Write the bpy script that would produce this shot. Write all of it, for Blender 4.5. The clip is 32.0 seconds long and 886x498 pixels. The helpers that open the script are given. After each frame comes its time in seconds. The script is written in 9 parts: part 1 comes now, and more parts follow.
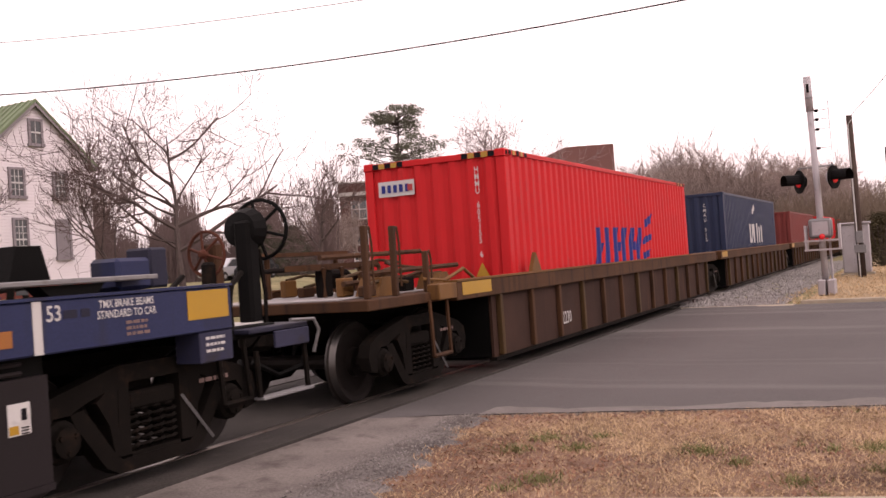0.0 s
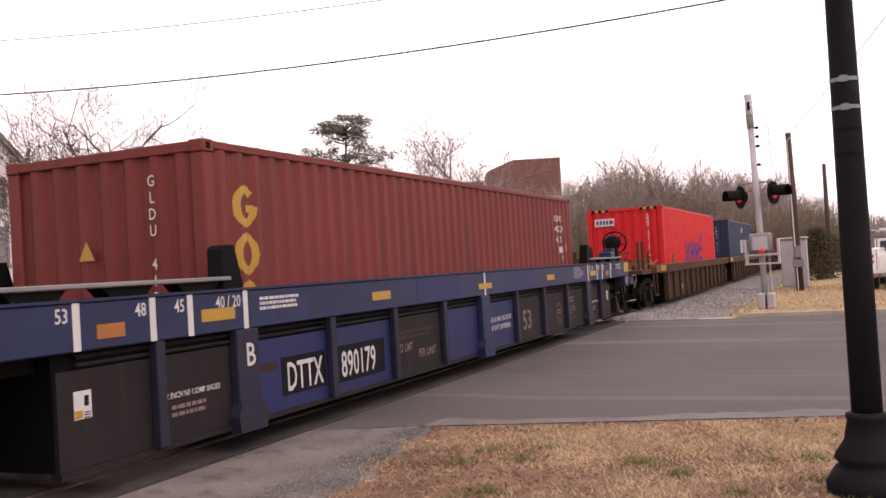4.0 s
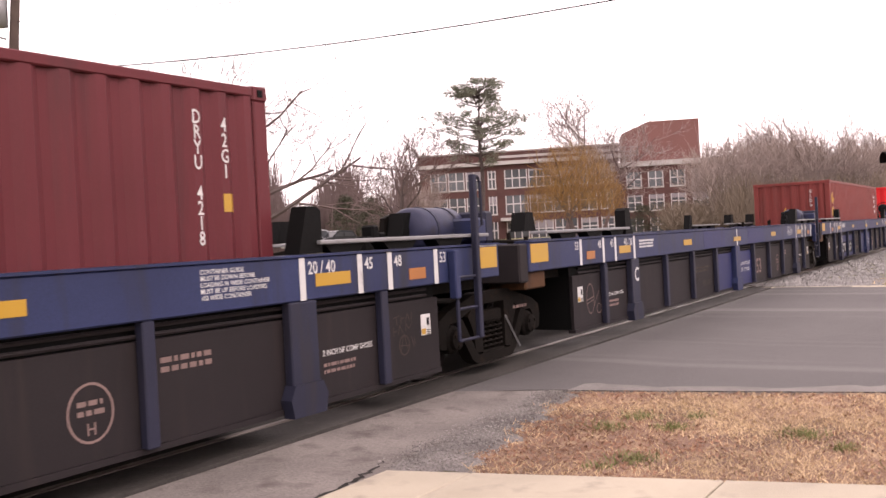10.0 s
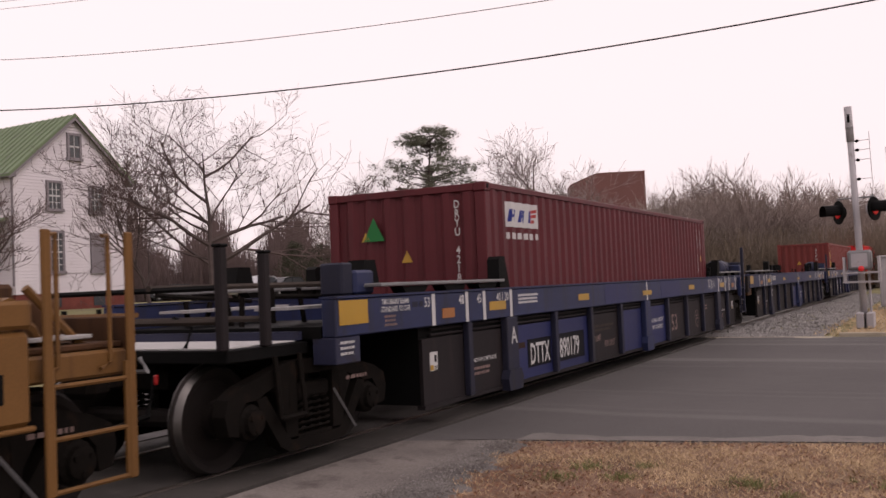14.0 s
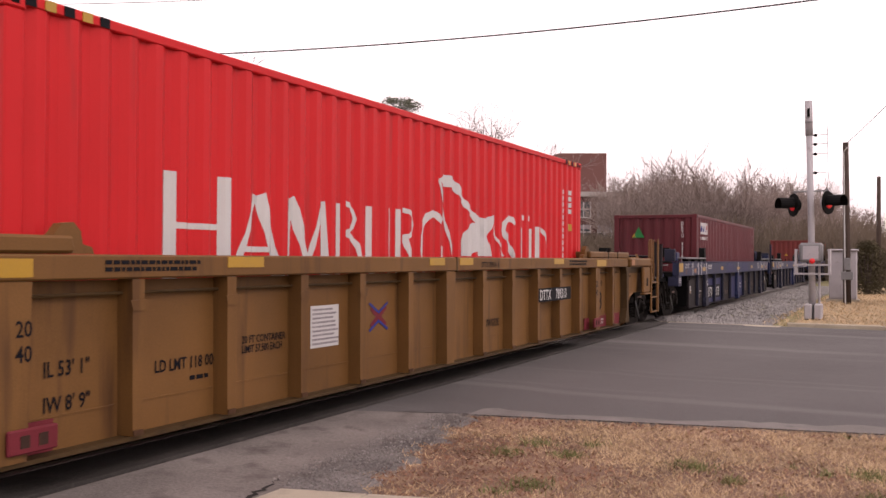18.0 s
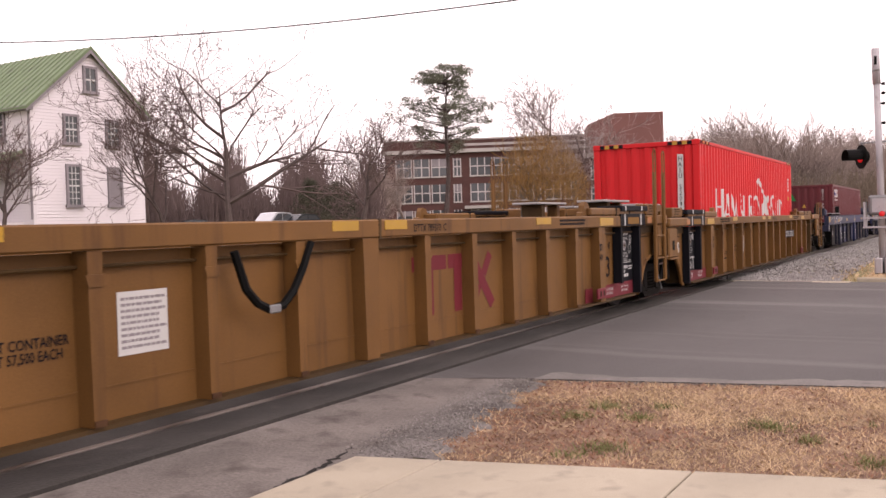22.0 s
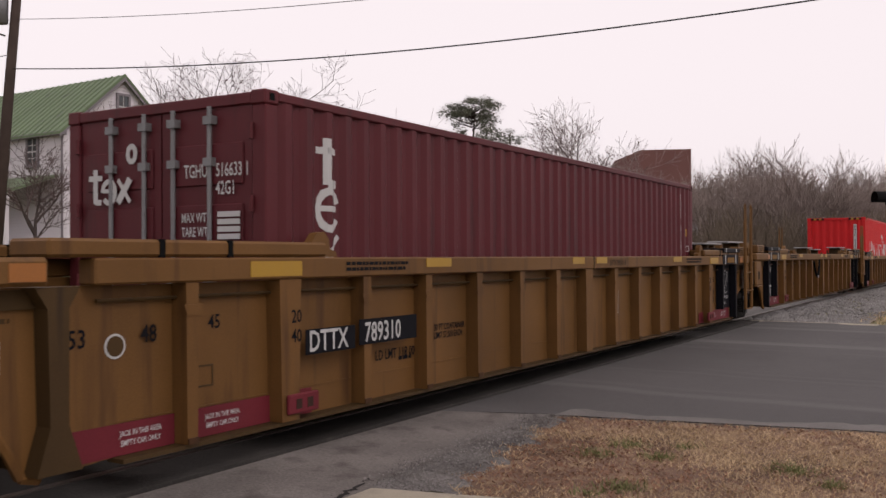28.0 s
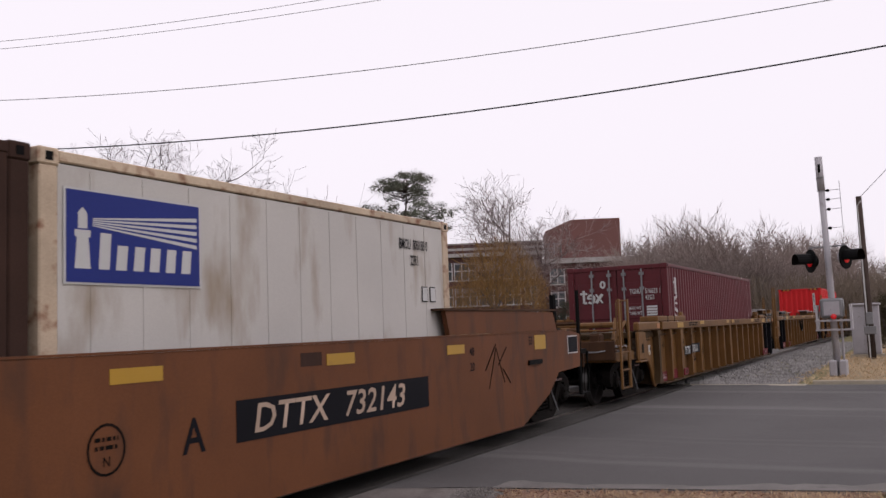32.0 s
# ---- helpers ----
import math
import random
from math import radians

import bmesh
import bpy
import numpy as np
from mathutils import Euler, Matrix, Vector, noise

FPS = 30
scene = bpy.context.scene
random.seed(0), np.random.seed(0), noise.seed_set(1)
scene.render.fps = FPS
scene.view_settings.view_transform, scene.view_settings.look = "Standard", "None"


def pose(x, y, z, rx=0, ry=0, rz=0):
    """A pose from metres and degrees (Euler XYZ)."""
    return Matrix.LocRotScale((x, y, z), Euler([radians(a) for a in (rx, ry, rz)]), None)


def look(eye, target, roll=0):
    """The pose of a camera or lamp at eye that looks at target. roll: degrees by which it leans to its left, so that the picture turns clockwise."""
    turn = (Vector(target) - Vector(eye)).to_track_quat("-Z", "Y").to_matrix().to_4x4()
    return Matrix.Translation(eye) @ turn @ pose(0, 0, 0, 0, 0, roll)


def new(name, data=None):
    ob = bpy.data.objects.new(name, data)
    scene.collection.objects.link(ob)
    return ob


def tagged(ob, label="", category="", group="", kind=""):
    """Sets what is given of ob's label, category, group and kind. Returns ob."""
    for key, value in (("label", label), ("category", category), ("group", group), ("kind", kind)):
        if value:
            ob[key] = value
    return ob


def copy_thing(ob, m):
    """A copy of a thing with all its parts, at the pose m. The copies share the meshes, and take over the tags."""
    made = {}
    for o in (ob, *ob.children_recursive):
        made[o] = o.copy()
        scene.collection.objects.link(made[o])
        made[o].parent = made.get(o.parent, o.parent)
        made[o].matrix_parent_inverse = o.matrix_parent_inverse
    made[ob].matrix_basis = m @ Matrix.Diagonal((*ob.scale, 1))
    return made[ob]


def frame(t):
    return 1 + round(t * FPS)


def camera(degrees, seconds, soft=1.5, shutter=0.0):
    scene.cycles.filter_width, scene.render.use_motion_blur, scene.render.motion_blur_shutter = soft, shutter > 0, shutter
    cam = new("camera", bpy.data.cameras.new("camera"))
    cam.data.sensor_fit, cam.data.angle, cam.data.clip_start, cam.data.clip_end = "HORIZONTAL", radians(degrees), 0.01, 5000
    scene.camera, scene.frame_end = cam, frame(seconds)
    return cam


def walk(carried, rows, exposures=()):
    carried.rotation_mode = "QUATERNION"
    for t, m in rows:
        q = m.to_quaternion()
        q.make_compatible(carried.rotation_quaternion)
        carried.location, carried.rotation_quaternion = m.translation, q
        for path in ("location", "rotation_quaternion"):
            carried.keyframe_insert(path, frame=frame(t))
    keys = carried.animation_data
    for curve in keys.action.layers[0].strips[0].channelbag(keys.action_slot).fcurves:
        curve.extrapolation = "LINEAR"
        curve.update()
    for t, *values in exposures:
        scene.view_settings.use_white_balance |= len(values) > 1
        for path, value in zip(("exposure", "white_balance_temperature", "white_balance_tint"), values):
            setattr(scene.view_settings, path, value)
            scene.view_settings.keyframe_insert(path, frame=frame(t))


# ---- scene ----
# Camera: hand-held at eye height beside the crossing, turning and swaying a little
cam = camera(50.83, 32.0, shutter=0.12)
PATH = [
    (0.0, pose(0, -0.144, 1.555, 90.76, 3.87, -63.24)),
    (0.5, pose(0, -0.155, 1.555, 91.55, 4.03, -63.04)),
    (1.0, pose(0, -0.145, 1.555, 91.29, 3.82, -62.83)),
    (1.5, pose(0, -0.165, 1.555, 90.69, 3.77, -62.20)),
    (2.0, pose(0, -0.150, 1.555, 90.65, 3.68, -62.13)),
    (2.5, pose(0, -0.142, 1.555, 90.71, 3.79, -62.79)),
    (3.0, pose(0, -0.145, 1.555, 90.79, 3.81, -63.25)),
    (3.5, pose(0, -0.135, 1.555, 91.09, 3.93, -64.35)),
    (5.5, pose(0, -0.185, 1.555, 91.47, 1.35, -72.27)),
    (6.0, pose(0, -0.161, 1.555, 93.59, 1.29, -69.73)),
    (6.5, pose(0, -0.116, 1.555, 92.78, 1.75, -64.88)),
    (7.0, pose(0, -0.040, 1.555, 92.04, 2.39, -64.88)),
    (7.5, pose(0, 0.017, 1.555, 91.14, 3.10, -61.43)),
    (8.0, pose(0, 0.031, 1.555, 91.74, 3.21, -57.58)),
    (8.5, pose(0, -0.002, 1.555, 89.98, 3.61, -54.95)),
    (9.0, pose(0, -0.031, 1.555, 88.91, 3.80, -53.67)),
    (9.5, pose(0, -0.016, 1.555, 88.53, 3.39, -56.24)),
    (10.0, pose(0, 0.004, 1.555, 89.45, 3.01, -58.46)),
    (10.5, pose(0, 0.004, 1.555, 89.36, 3.68, -59.15)),
    (11.0, pose(0, 0.007, 1.555, 88.28, 4.06, -60.28)),
    (11.5, pose(0, 0.027, 1.555, 89.93, 4.10, -60.61)),
    (12.0, pose(0, 0.025, 1.555, 93.15, 4.35, -59.16)),
    (12.5, pose(0, 0.010, 1.555, 94.48, 4.58, -58.79)),
    (13.0, pose(0, -0.011, 1.555, 95.13, 3.97, -59.73)),
    (13.5, pose(0, -0.004, 1.555, 94.53, 3.59, -63.33)),
    (14.0, pose(0, 0.017, 1.555, 92.24, 2.42, -61.58)),
    (14.5, pose(0, 0.022, 1.555, 90.31, 2.05, -59.36)),
    (16.5, pose(0, 0.035, 1.555, 94.92, 0.55, -62.48)),
    (17.0, pose(0, 0.050, 1.555, 93.02, -0.32, -61.75)),
    (17.5, pose(0, 0.034, 1.555, 90.86, -0.52, -63.13)),
    (18.0, pose(0, 0.032, 1.555, 90.55, -0.34, -64.19)),
    (18.5, pose(0, 0.048, 1.555, 93.47, -2.92, -66.43)),
    (19.0, pose(0, 0.059, 1.555, 91.80, 3.00, -67.79)),
    (19.5, pose(0, 0.092, 1.555, 89.61, 4.55, -65.74)),
    (20.0, pose(0, 0.099, 1.555, 88.60, 4.66, -64.23)),
    (20.5, pose(0, 0.095, 1.555, 88.51, 4.13, -64.31)),
    (21.0, pose(0, 0.104, 1.555, 88.38, 2.57, -64.02)),
    (21.5, pose(0, 0.102, 1.555, 88.50, 1.56, -62.66)),
    (22.0, pose(0, 0.093, 1.555, 88.53, 1.60, -60.71)),
    (22.5, pose(0, 0.040, 1.555, 88.73, 1.16, -59.62)),
    (23.0, pose(0, 0.030, 1.555, 89.42, 0.56, -60.65)),
    (23.5, pose(0, 0.032, 1.555, 90.64, 0.29, -62.02)),
    (24.0, pose(0, 0.019, 1.555, 91.88, 0.51, -63.06)),
    (24.5, pose(0, 0.026, 1.555, 93.01, 0.95, -63.76)),
    (25.0, pose(0, 0.042, 1.555, 93.20, 0.74, -62.21)),
    (25.5, pose(0, 0.047, 1.555, 92.66, 1.59, -60.37)),
    (27.5, pose(0, 0.064, 1.555, 91.59, -0.17, -59.09)),
    (28.0, pose(0, 0.074, 1.555, 90.55, 0.27, -59.18)),
    (28.5, pose(0, 0.073, 1.555, 91.53, -0.00, -60.11)),
    (29.0, pose(0, 0.067, 1.555, 93.12, -0.14, -60.39)),
    (29.5, pose(0, 0.052, 1.555, 94.90, -0.99, -59.14)),
    (30.0, pose(0, 0.039, 1.555, 95.42, -0.95, -58.71)),
    (30.5, pose(0, 0.033, 1.555, 93.74, -0.68, -60.30)),
    (31.0, pose(0, 0.027, 1.555, 93.35, -0.12, -62.79)),
    (31.5, pose(0, 0.021, 1.555, 94.32, 1.48, -63.11)),
    (32.0, pose(0, 0.029, 1.555, 94.97, 2.09, -63.09)),
]
EXPOSURES = [(0.0, -0.22, 7400, 32), (1.0, -0.40, 7400, 32), (2.0, 0.15, 7400, 32), (3.0, 0.15, 7350, 31), (3.5, 0.00, 7300, 30), (5.5, -0.60, 6900, 22), (6.0, -0.82, 6900, 22), (7.0, -0.70, 6900, 24), (8.0, -0.14, 7050, 26), (9.0, 0.15, 7100, 27), (10.0, 0.45, 7100, 27), (11.0, 0.75, 7100, 26), (11.5, 0.60, 7000, 24), (12.0, 0.30, 7000, 24), (13.0, -0.85, 6850, 22), (14.0, -0.80, 7050, 26), (14.5, -0.83, 7050, 26), (17.0, -0.85, 7050, 26), (18.0, -0.28, 7150, 28), (19.0, -0.70, 7150, 28), (20.0, -0.05, 7150, 27), (22.0, 0.05, 7100, 26), (23.0, -0.12, 6850, 20), (24.0, -0.90, 6750, 19), (25.0, -1.53, 6750, 19), (25.5, -1.60, 6750, 19), (27.5, -0.90, 6750, 19), (28.0, -0.90, 6750, 19), (29.0, -1.10, 6380, 19), (30.0, -1.55, 6150, 19), (31.0, -0.75, 6380, 19), (32.0, -0.85, 6380, 19)]
walk(cam, PATH, EXPOSURES)

# ---- light: an overcast, hazy winter sky and a very soft sun ----
world = bpy.data.worlds.new("world")
scene.world = world
world.use_nodes = True
wn, wl = world.node_tree.nodes, world.node_tree.links
sky = wn.new("ShaderNodeTexSky")
sky.sky_type, sky.sun_disc = "NISHITA", False
sky.sun_elevation, sky.sun_rotation = radians(38), radians(200)
sky.air_density, sky.dust_density = 1.0, 6.0
grey = wn.new("ShaderNodeHueSaturation")
grey.inputs["Saturation"].default_value = 0.1
grey.inputs["Value"].default_value = 0.10
mix = wn.new("ShaderNodeMix")
mix.data_type = "RGBA"
mix.inputs["Factor"].default_value = 0.85
mix.inputs["B"].default_value = (0.90, 0.875, 0.89, 1)
bg = wn["Background"]
bg.inputs["Strength"].default_value = 2.1
wl.new(sky.outputs["Color"], grey.inputs["Color"])
wl.new(grey.outputs["Color"], mix.inputs["A"])
wl.new(mix.outputs["Result"], bg.inputs["Color"])
sun = new("sun", bpy.data.lights.new("sun", "SUN"))
sun.data.energy, sun.data.angle, sun.data.color = 1.0, radians(25), (1.0, 0.97, 0.93)
sun.matrix_world = look((0, -60, 60), (12, 0, 0))

# ---- materials ----
MATS = {}


def mat(name, color, rough=0.6, metal=0.0, vary=0.15, scale=6.0, bump=0.1, dirt=None, dirt_amount=0.5, streak=False, fine=80.0, emit=0.0, run=(1.6, 1.6, 0.16)):
    """A surface with two scales of colour variation, fine relief, and dirt or rust in patches or downward streaks."""
    if name in MATS:
        return MATS[name]
    m = bpy.data.materials.new(name)
    m.use_nodes = True
    n, l = m.node_tree.nodes, m.node_tree.links
    p = n["Principled BSDF"]
    p.inputs["Roughness"].default_value, p.inputs["Metallic"].default_value = rough, metal
    p.inputs["Specular IOR Level"].default_value = 0.5 if rough < 0.5 else 0.18 if max(color) > 0.011 else 0.05
    geo = n.new("ShaderNodeTexCoord")
    rnd = n.new("ShaderNodeObjectInfo")
    big, small = n.new("ShaderNodeTexNoise"), n.new("ShaderNodeTexNoise")
    big.inputs["Scale"].default_value, big.inputs["Detail"].default_value = scale * 0.25, 4
    small.inputs["Scale"].default_value, small.inputs["Detail"].default_value = fine, 3
    l.new(geo.outputs["Object"], big.inputs["Vector"])
    l.new(geo.outputs["Object"], small.inputs["Vector"])
    add = n.new("ShaderNodeMath")
    add.operation = "MULTIPLY_ADD"
    l.new(small.outputs["Fac"], add.inputs[0])
    add.inputs[1].default_value = 0.5
    l.new(big.outputs["Fac"], add.inputs[2])
    ramp = n.new("ShaderNodeMapRange")
    ramp.inputs["From Min"].default_value, ramp.inputs["From Max"].default_value = 0.45, 1.05
    ramp.inputs["To Min"].default_value, ramp.inputs["To Max"].default_value = 1 - vary, 1 + vary
    l.new(add.outputs["Value"], ramp.inputs["Value"])
    hsv = n.new("ShaderNodeHueSaturation")
    hsv.inputs["Color"].default_value = (*color, 1)
    l.new(ramp.outputs["Result"], hsv.inputs["Value"])
    out = hsv.outputs["Color"]
    if dirt:
        d = n.new("ShaderNodeTexNoise")
        d.inputs["Scale"].default_value, d.inputs["Detail"].default_value = scale, 6
        if streak:
            mp = n.new("ShaderNodeMapping")
            mp.inputs["Scale"].default_value = run
            l.new(geo.outputs["Object"], mp.inputs["Vector"])
            l.new(mp.outputs["Vector"], d.inputs["Vector"])
        else:
            l.new(geo.outputs["Object"], d.inputs["Vector"])
        r = n.new("ShaderNodeMapRange")
        r.inputs["From Min"].default_value, r.inputs["From Max"].default_value = 0.75 - 0.4 * dirt_amount, 0.85 - 0.2 * dirt_amount
        l.new(d.outputs["Fac"], r.inputs["Value"])
        mx = n.new("ShaderNodeMix")
        mx.data_type = "RGBA"
        mx.inputs["B"].default_value = (*dirt, 1)
        l.new(r.outputs["Result"], mx.inputs["Factor"])
        l.new(out, mx.inputs["A"])
        out = mx.outputs["Result"]
    l.new(out, p.inputs["Base Color"])
    if bump:
        b = n.new("ShaderNodeBump")
        b.inputs["Strength"].default_value, b.inputs["Distance"].default_value = bump, 0.02
        l.new(add.outputs["Value"], b.inputs["Height"])
        l.new(b.outputs["Normal"], p.inputs["Normal"])
    if emit:
        p.inputs["Emission Color"].default_value = (*color, 1)
        p.inputs["Emission Strength"].default_value = emit
    MATS[name] = m
    return m


GRIME = (0.035, 0.03, 0.028)
RUST = (0.10, 0.045, 0.025)
ASPHALT = mat("asphalt", (0.086, 0.080, 0.079), 0.85, vary=0.24, scale=1.2, bump=0.5, fine=160, dirt=(0.146, 0.137, 0.134), dirt_amount=0.52, streak=True, run=(0.9, 0.025, 1.0))
ROAD_DUST = mat("road_dust", (0.150, 0.138, 0.130), 0.95, vary=0.3, scale=6, bump=0.8, fine=90, dirt=(0.115, 0.106, 0.101), dirt_amount=0.5)
ASPHALT_OLD = mat("asphalt_old", (0.1525, 0.1350, 0.1250), 0.9, vary=0.45, scale=4, bump=1.0, fine=40, dirt=(0.0800, 0.0688, 0.0625), dirt_amount=0.6)
CONCRETE = mat("concrete", (0.335, 0.295, 0.232), 0.9, vary=0.2, scale=5, bump=0.5, fine=120, dirt=(0.25, 0.222, 0.18), dirt_amount=0.55)
LAWN = mat("lawn", (0.155, 0.145, 0.07), 0.95, vary=0.4, scale=1.2, bump=0.8, fine=40, dirt=(0.25, 0.2, 0.115), dirt_amount=0.6)
SOIL = mat("soil", (0.165, 0.103, 0.074), 0.95, vary=0.45, scale=4, bump=1.0, fine=120, dirt=(0.31, 0.22, 0.14), dirt_amount=0.55)
GRAVEL_THIN = mat("gravel_spill", (0.150, 0.137, 0.130), 0.9, vary=0.6, scale=5, bump=1.0, fine=60, dirt=(0.095, 0.083, 0.073), dirt_amount=0.55)
GRAVEL_PALE = mat("gravel_pale", (0.22, 0.205, 0.195), 0.9, vary=0.4, scale=8, bump=0.5)
# Asphalt with the shadow under the train painted into its dark colour
CROSSING_SHADE = mat("shaded_crossing_asphalt", (0.042, 0.038, 0.035), 0.8, vary=0.4, scale=4, bump=1.0, fine=40, dirt=(0.075, 0.066, 0.06), dirt_amount=0.4)
HALL_FRAME = mat("pale_window_frame", (0.36, 0.335, 0.335), 0.7, vary=0.1)
# Bark and twig brown lightened to stand in for haze over the woods
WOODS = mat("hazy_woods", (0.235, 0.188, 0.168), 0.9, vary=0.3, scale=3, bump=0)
GRAVEL = mat("gravel", (0.216, 0.205, 0.198), 0.9, vary=0.35, scale=6, bump=1.0, fine=50)
RAILSTEEL = mat("rail_steel", (0.22, 0.19, 0.17), 0.35, 0.9, scale=5, dirt=RUST, dirt_amount=0.4)
BLUE = mat("blue_paint", (0.017, 0.023, 0.062), 0.5, vary=0.3, scale=3, dirt=(0.018, 0.019, 0.031), dirt_amount=0.62, streak=True)
# Rust brown, made darker to paint recess shade on the rusty cars' panels
RUST_AND_SHADE = mat("rust_and_shade", (0.033, 0.0165, 0.0118), 0.85, vary=0.4, scale=5, dirt=(0.058, 0.028, 0.016), dirt_amount=0.45, streak=True)
FIELD = mat("dry_field", (0.27, 0.205, 0.125), 0.95, vary=0.35, scale=1.6, bump=0.8, fine=60, dirt=(0.19, 0.165, 0.075), dirt_amount=0.45)
GREY_PANEL = mat("grimy_panel", (0.0125, 0.0096, 0.0106), 0.7, vary=0.25, scale=4, dirt=(0.0182, 0.0134, 0.0134), dirt_amount=0.5, streak=True)
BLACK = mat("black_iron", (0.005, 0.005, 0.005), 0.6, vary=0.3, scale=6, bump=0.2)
# Grimy iron, its base lowered to include the train's shade on the bogies
IRON = mat("grimy_shaded_iron", (0.0066, 0.0054, 0.0046), 0.75, vary=0.4, scale=9, bump=0.3, dirt=(0.0165, 0.0105, 0.0075), dirt_amount=0.45)
WHEEL = mat("wheel_steel", (0.014, 0.011, 0.010), 0.6, 0.4, vary=0.35, scale=8)
TREAD = mat("wheel_tread", (0.07, 0.066, 0.064), 0.35, 0.9, vary=0.2, scale=8)
GALV = mat("galvanised", (0.189, 0.189, 0.194), 0.5, 0.4, vary=0.15, scale=10, dirt=(0.126, 0.122, 0.117), dirt_amount=0.4)
YELLOW = mat("ochre_paint", (0.1250, 0.0600, 0.0185), 0.55, vary=0.26, scale=4, dirt=(0.0670, 0.0315, 0.0130), dirt_amount=0.5, streak=True)
OCHRE_DARK = mat("ochre_grimy", (0.0513, 0.0286, 0.0104), 0.65, vary=0.25, scale=5, dirt=(0.0247, 0.0143, 0.0078), dirt_amount=0.5, streak=True)
RUSTY = mat("rusty_ochre", (0.0560, 0.0255, 0.0115), 0.75, vary=0.35, scale=5, dirt=(0.0230, 0.0112, 0.0072), dirt_amount=0.6, streak=True)
ORANGE_CAR = mat("orange_paint", (0.1080, 0.0390, 0.0150), 0.6, vary=0.24, scale=3.5, dirt=(0.06, 0.0275, 0.0165), dirt_amount=0.6, streak=True, run=(1.2, 1.2, 0.35))
TAN_LETTER = mat("tan_lettering", (0.34, 0.25, 0.19), 0.7, vary=0.2, scale=6)
MAROON_STRIP = mat("maroon_band", (0.1224, 0.0153, 0.0221), 0.6, vary=0.2)
RED_BOX = mat("red_container", (0.4600, 0.0132, 0.0150), 0.52, vary=0.08, scale=3, dirt=(0.3250, 0.0185, 0.0185), dirt_amount=0.35, streak=True)
MAROON_BOX = mat("maroon_container", (0.085, 0.015, 0.019), 0.5, vary=0.14, scale=3, dirt=(0.055, 0.015, 0.017), dirt_amount=0.45, streak=True)
BROWN_BOX = mat("brown_red_container", (0.135, 0.026, 0.023), 0.55, vary=0.14, scale=3, dirt=(0.083, 0.025, 0.022), dirt_amount=0.5, streak=True)
NAVY_BOX = mat("navy_container", (0.015, 0.023, 0.052), 0.5, vary=0.15, scale=3, dirt=(0.028, 0.028, 0.039), dirt_amount=0.35, streak=True)
WHITE_BOX = mat("white_container", (0.42, 0.40, 0.375), 0.5, vary=0.1, scale=3, dirt=(0.25, 0.20, 0.15), dirt_amount=0.52, streak=True, run=(0.9, 0.9, 0.3))
WHITE = mat("white_paint", (0.429, 0.424, 0.418), 0.6, vary=0.08, scale=5, dirt=(0.275, 0.259, 0.248), dirt_amount=0.25)
PINK_FADED = mat("faded_lettering", (0.158, 0.108, 0.099), 0.7, vary=0.25, scale=12)
YELLOW_MARK = mat("reflector_yellow", (0.324, 0.18, 0.009), 0.4, vary=0.1, dirt=(0.203, 0.108, 0.013), dirt_amount=0.3)
ORANGE_MARK = mat("reflector_orange", (0.248, 0.086, 0.013), 0.45, vary=0.2)
BLACK_PAINT = mat("black_paint", (0.0084, 0.0084, 0.0108), 0.55, vary=0.15)
BLUE_LOGO = mat("blue_marking", (0.013, 0.023, 0.149), 0.5, vary=0.08)
GREEN_MARK = mat("green_marking", (0.009, 0.135, 0.036), 0.5, vary=0.1)
SIDING = mat("white_clapboard", (0.6084, 0.5772, 0.6006), 0.7, vary=0.06, scale=2, dirt=(0.4680, 0.4446, 0.4524), dirt_amount=0.3)
GREEN_ROOF = mat("green_metal_roof", (0.1250, 0.1725, 0.0975), 0.5, vary=0.15, scale=2, dirt=(0.0938, 0.1150, 0.0780), dirt_amount=0.45)
SLATE = mat("slate_roof", (0.049, 0.046, 0.049), 0.7, vary=0.25, scale=3)
BRICK = mat("red_brick", (0.143, 0.042, 0.033), 0.85, vary=0.25, scale=8, fine=25, dirt=(0.091, 0.033, 0.029), dirt_amount=0.4)
# Both far bricks are greyed: distance haze mixed into their colour
BRICK_FAR = mat("hazed_brown_brick", (0.0727, 0.0358, 0.0326), 0.85, vary=0.2, scale=3, fine=12)
BRICK_PENT = mat("hazed_dull_brick", (0.15, 0.072, 0.064), 0.85, vary=0.12, scale=1, fine=6)
STONE = mat("stone_trim", (0.33, 0.312, 0.3), 0.8, vary=0.1, scale=3)
TRIM_GREY = mat("grey_trim", (0.19, 0.172, 0.185), 0.6, vary=0.1)
BARK = mat("bark", (0.068, 0.052, 0.049), 0.9, vary=0.3, scale=12, bump=0.4)
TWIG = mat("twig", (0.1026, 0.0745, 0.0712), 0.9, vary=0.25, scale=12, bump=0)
# Twig colour lightened to paint distance haze on far trees
TWIG_HAZED = mat("hazed_twig", (0.2159, 0.1751, 0.1658), 0.9, vary=0.25, scale=12, bump=0)
# Needle green greyed and lightened, so the colour carries the haze
NEEDLES_HAZED = mat("hazed_pine_needles", (0.13, 0.135, 0.1), 0.8, vary=0.4, scale=4, bump=0)
ALUMINIUM = mat("pale_aluminium", (0.34, 0.325, 0.34), 0.55, 0.1, vary=0.14, scale=8, dirt=(0.22, 0.205, 0.205), dirt_amount=0.4)
WILLOW = mat("willow_twigs", (0.185, 0.105, 0.036), 0.85, vary=0.35, scale=4, bump=0)
BRUSH = mat("brush_twigs", (0.115, 0.09, 0.068), 0.9, vary=0.35, scale=2, bump=0)
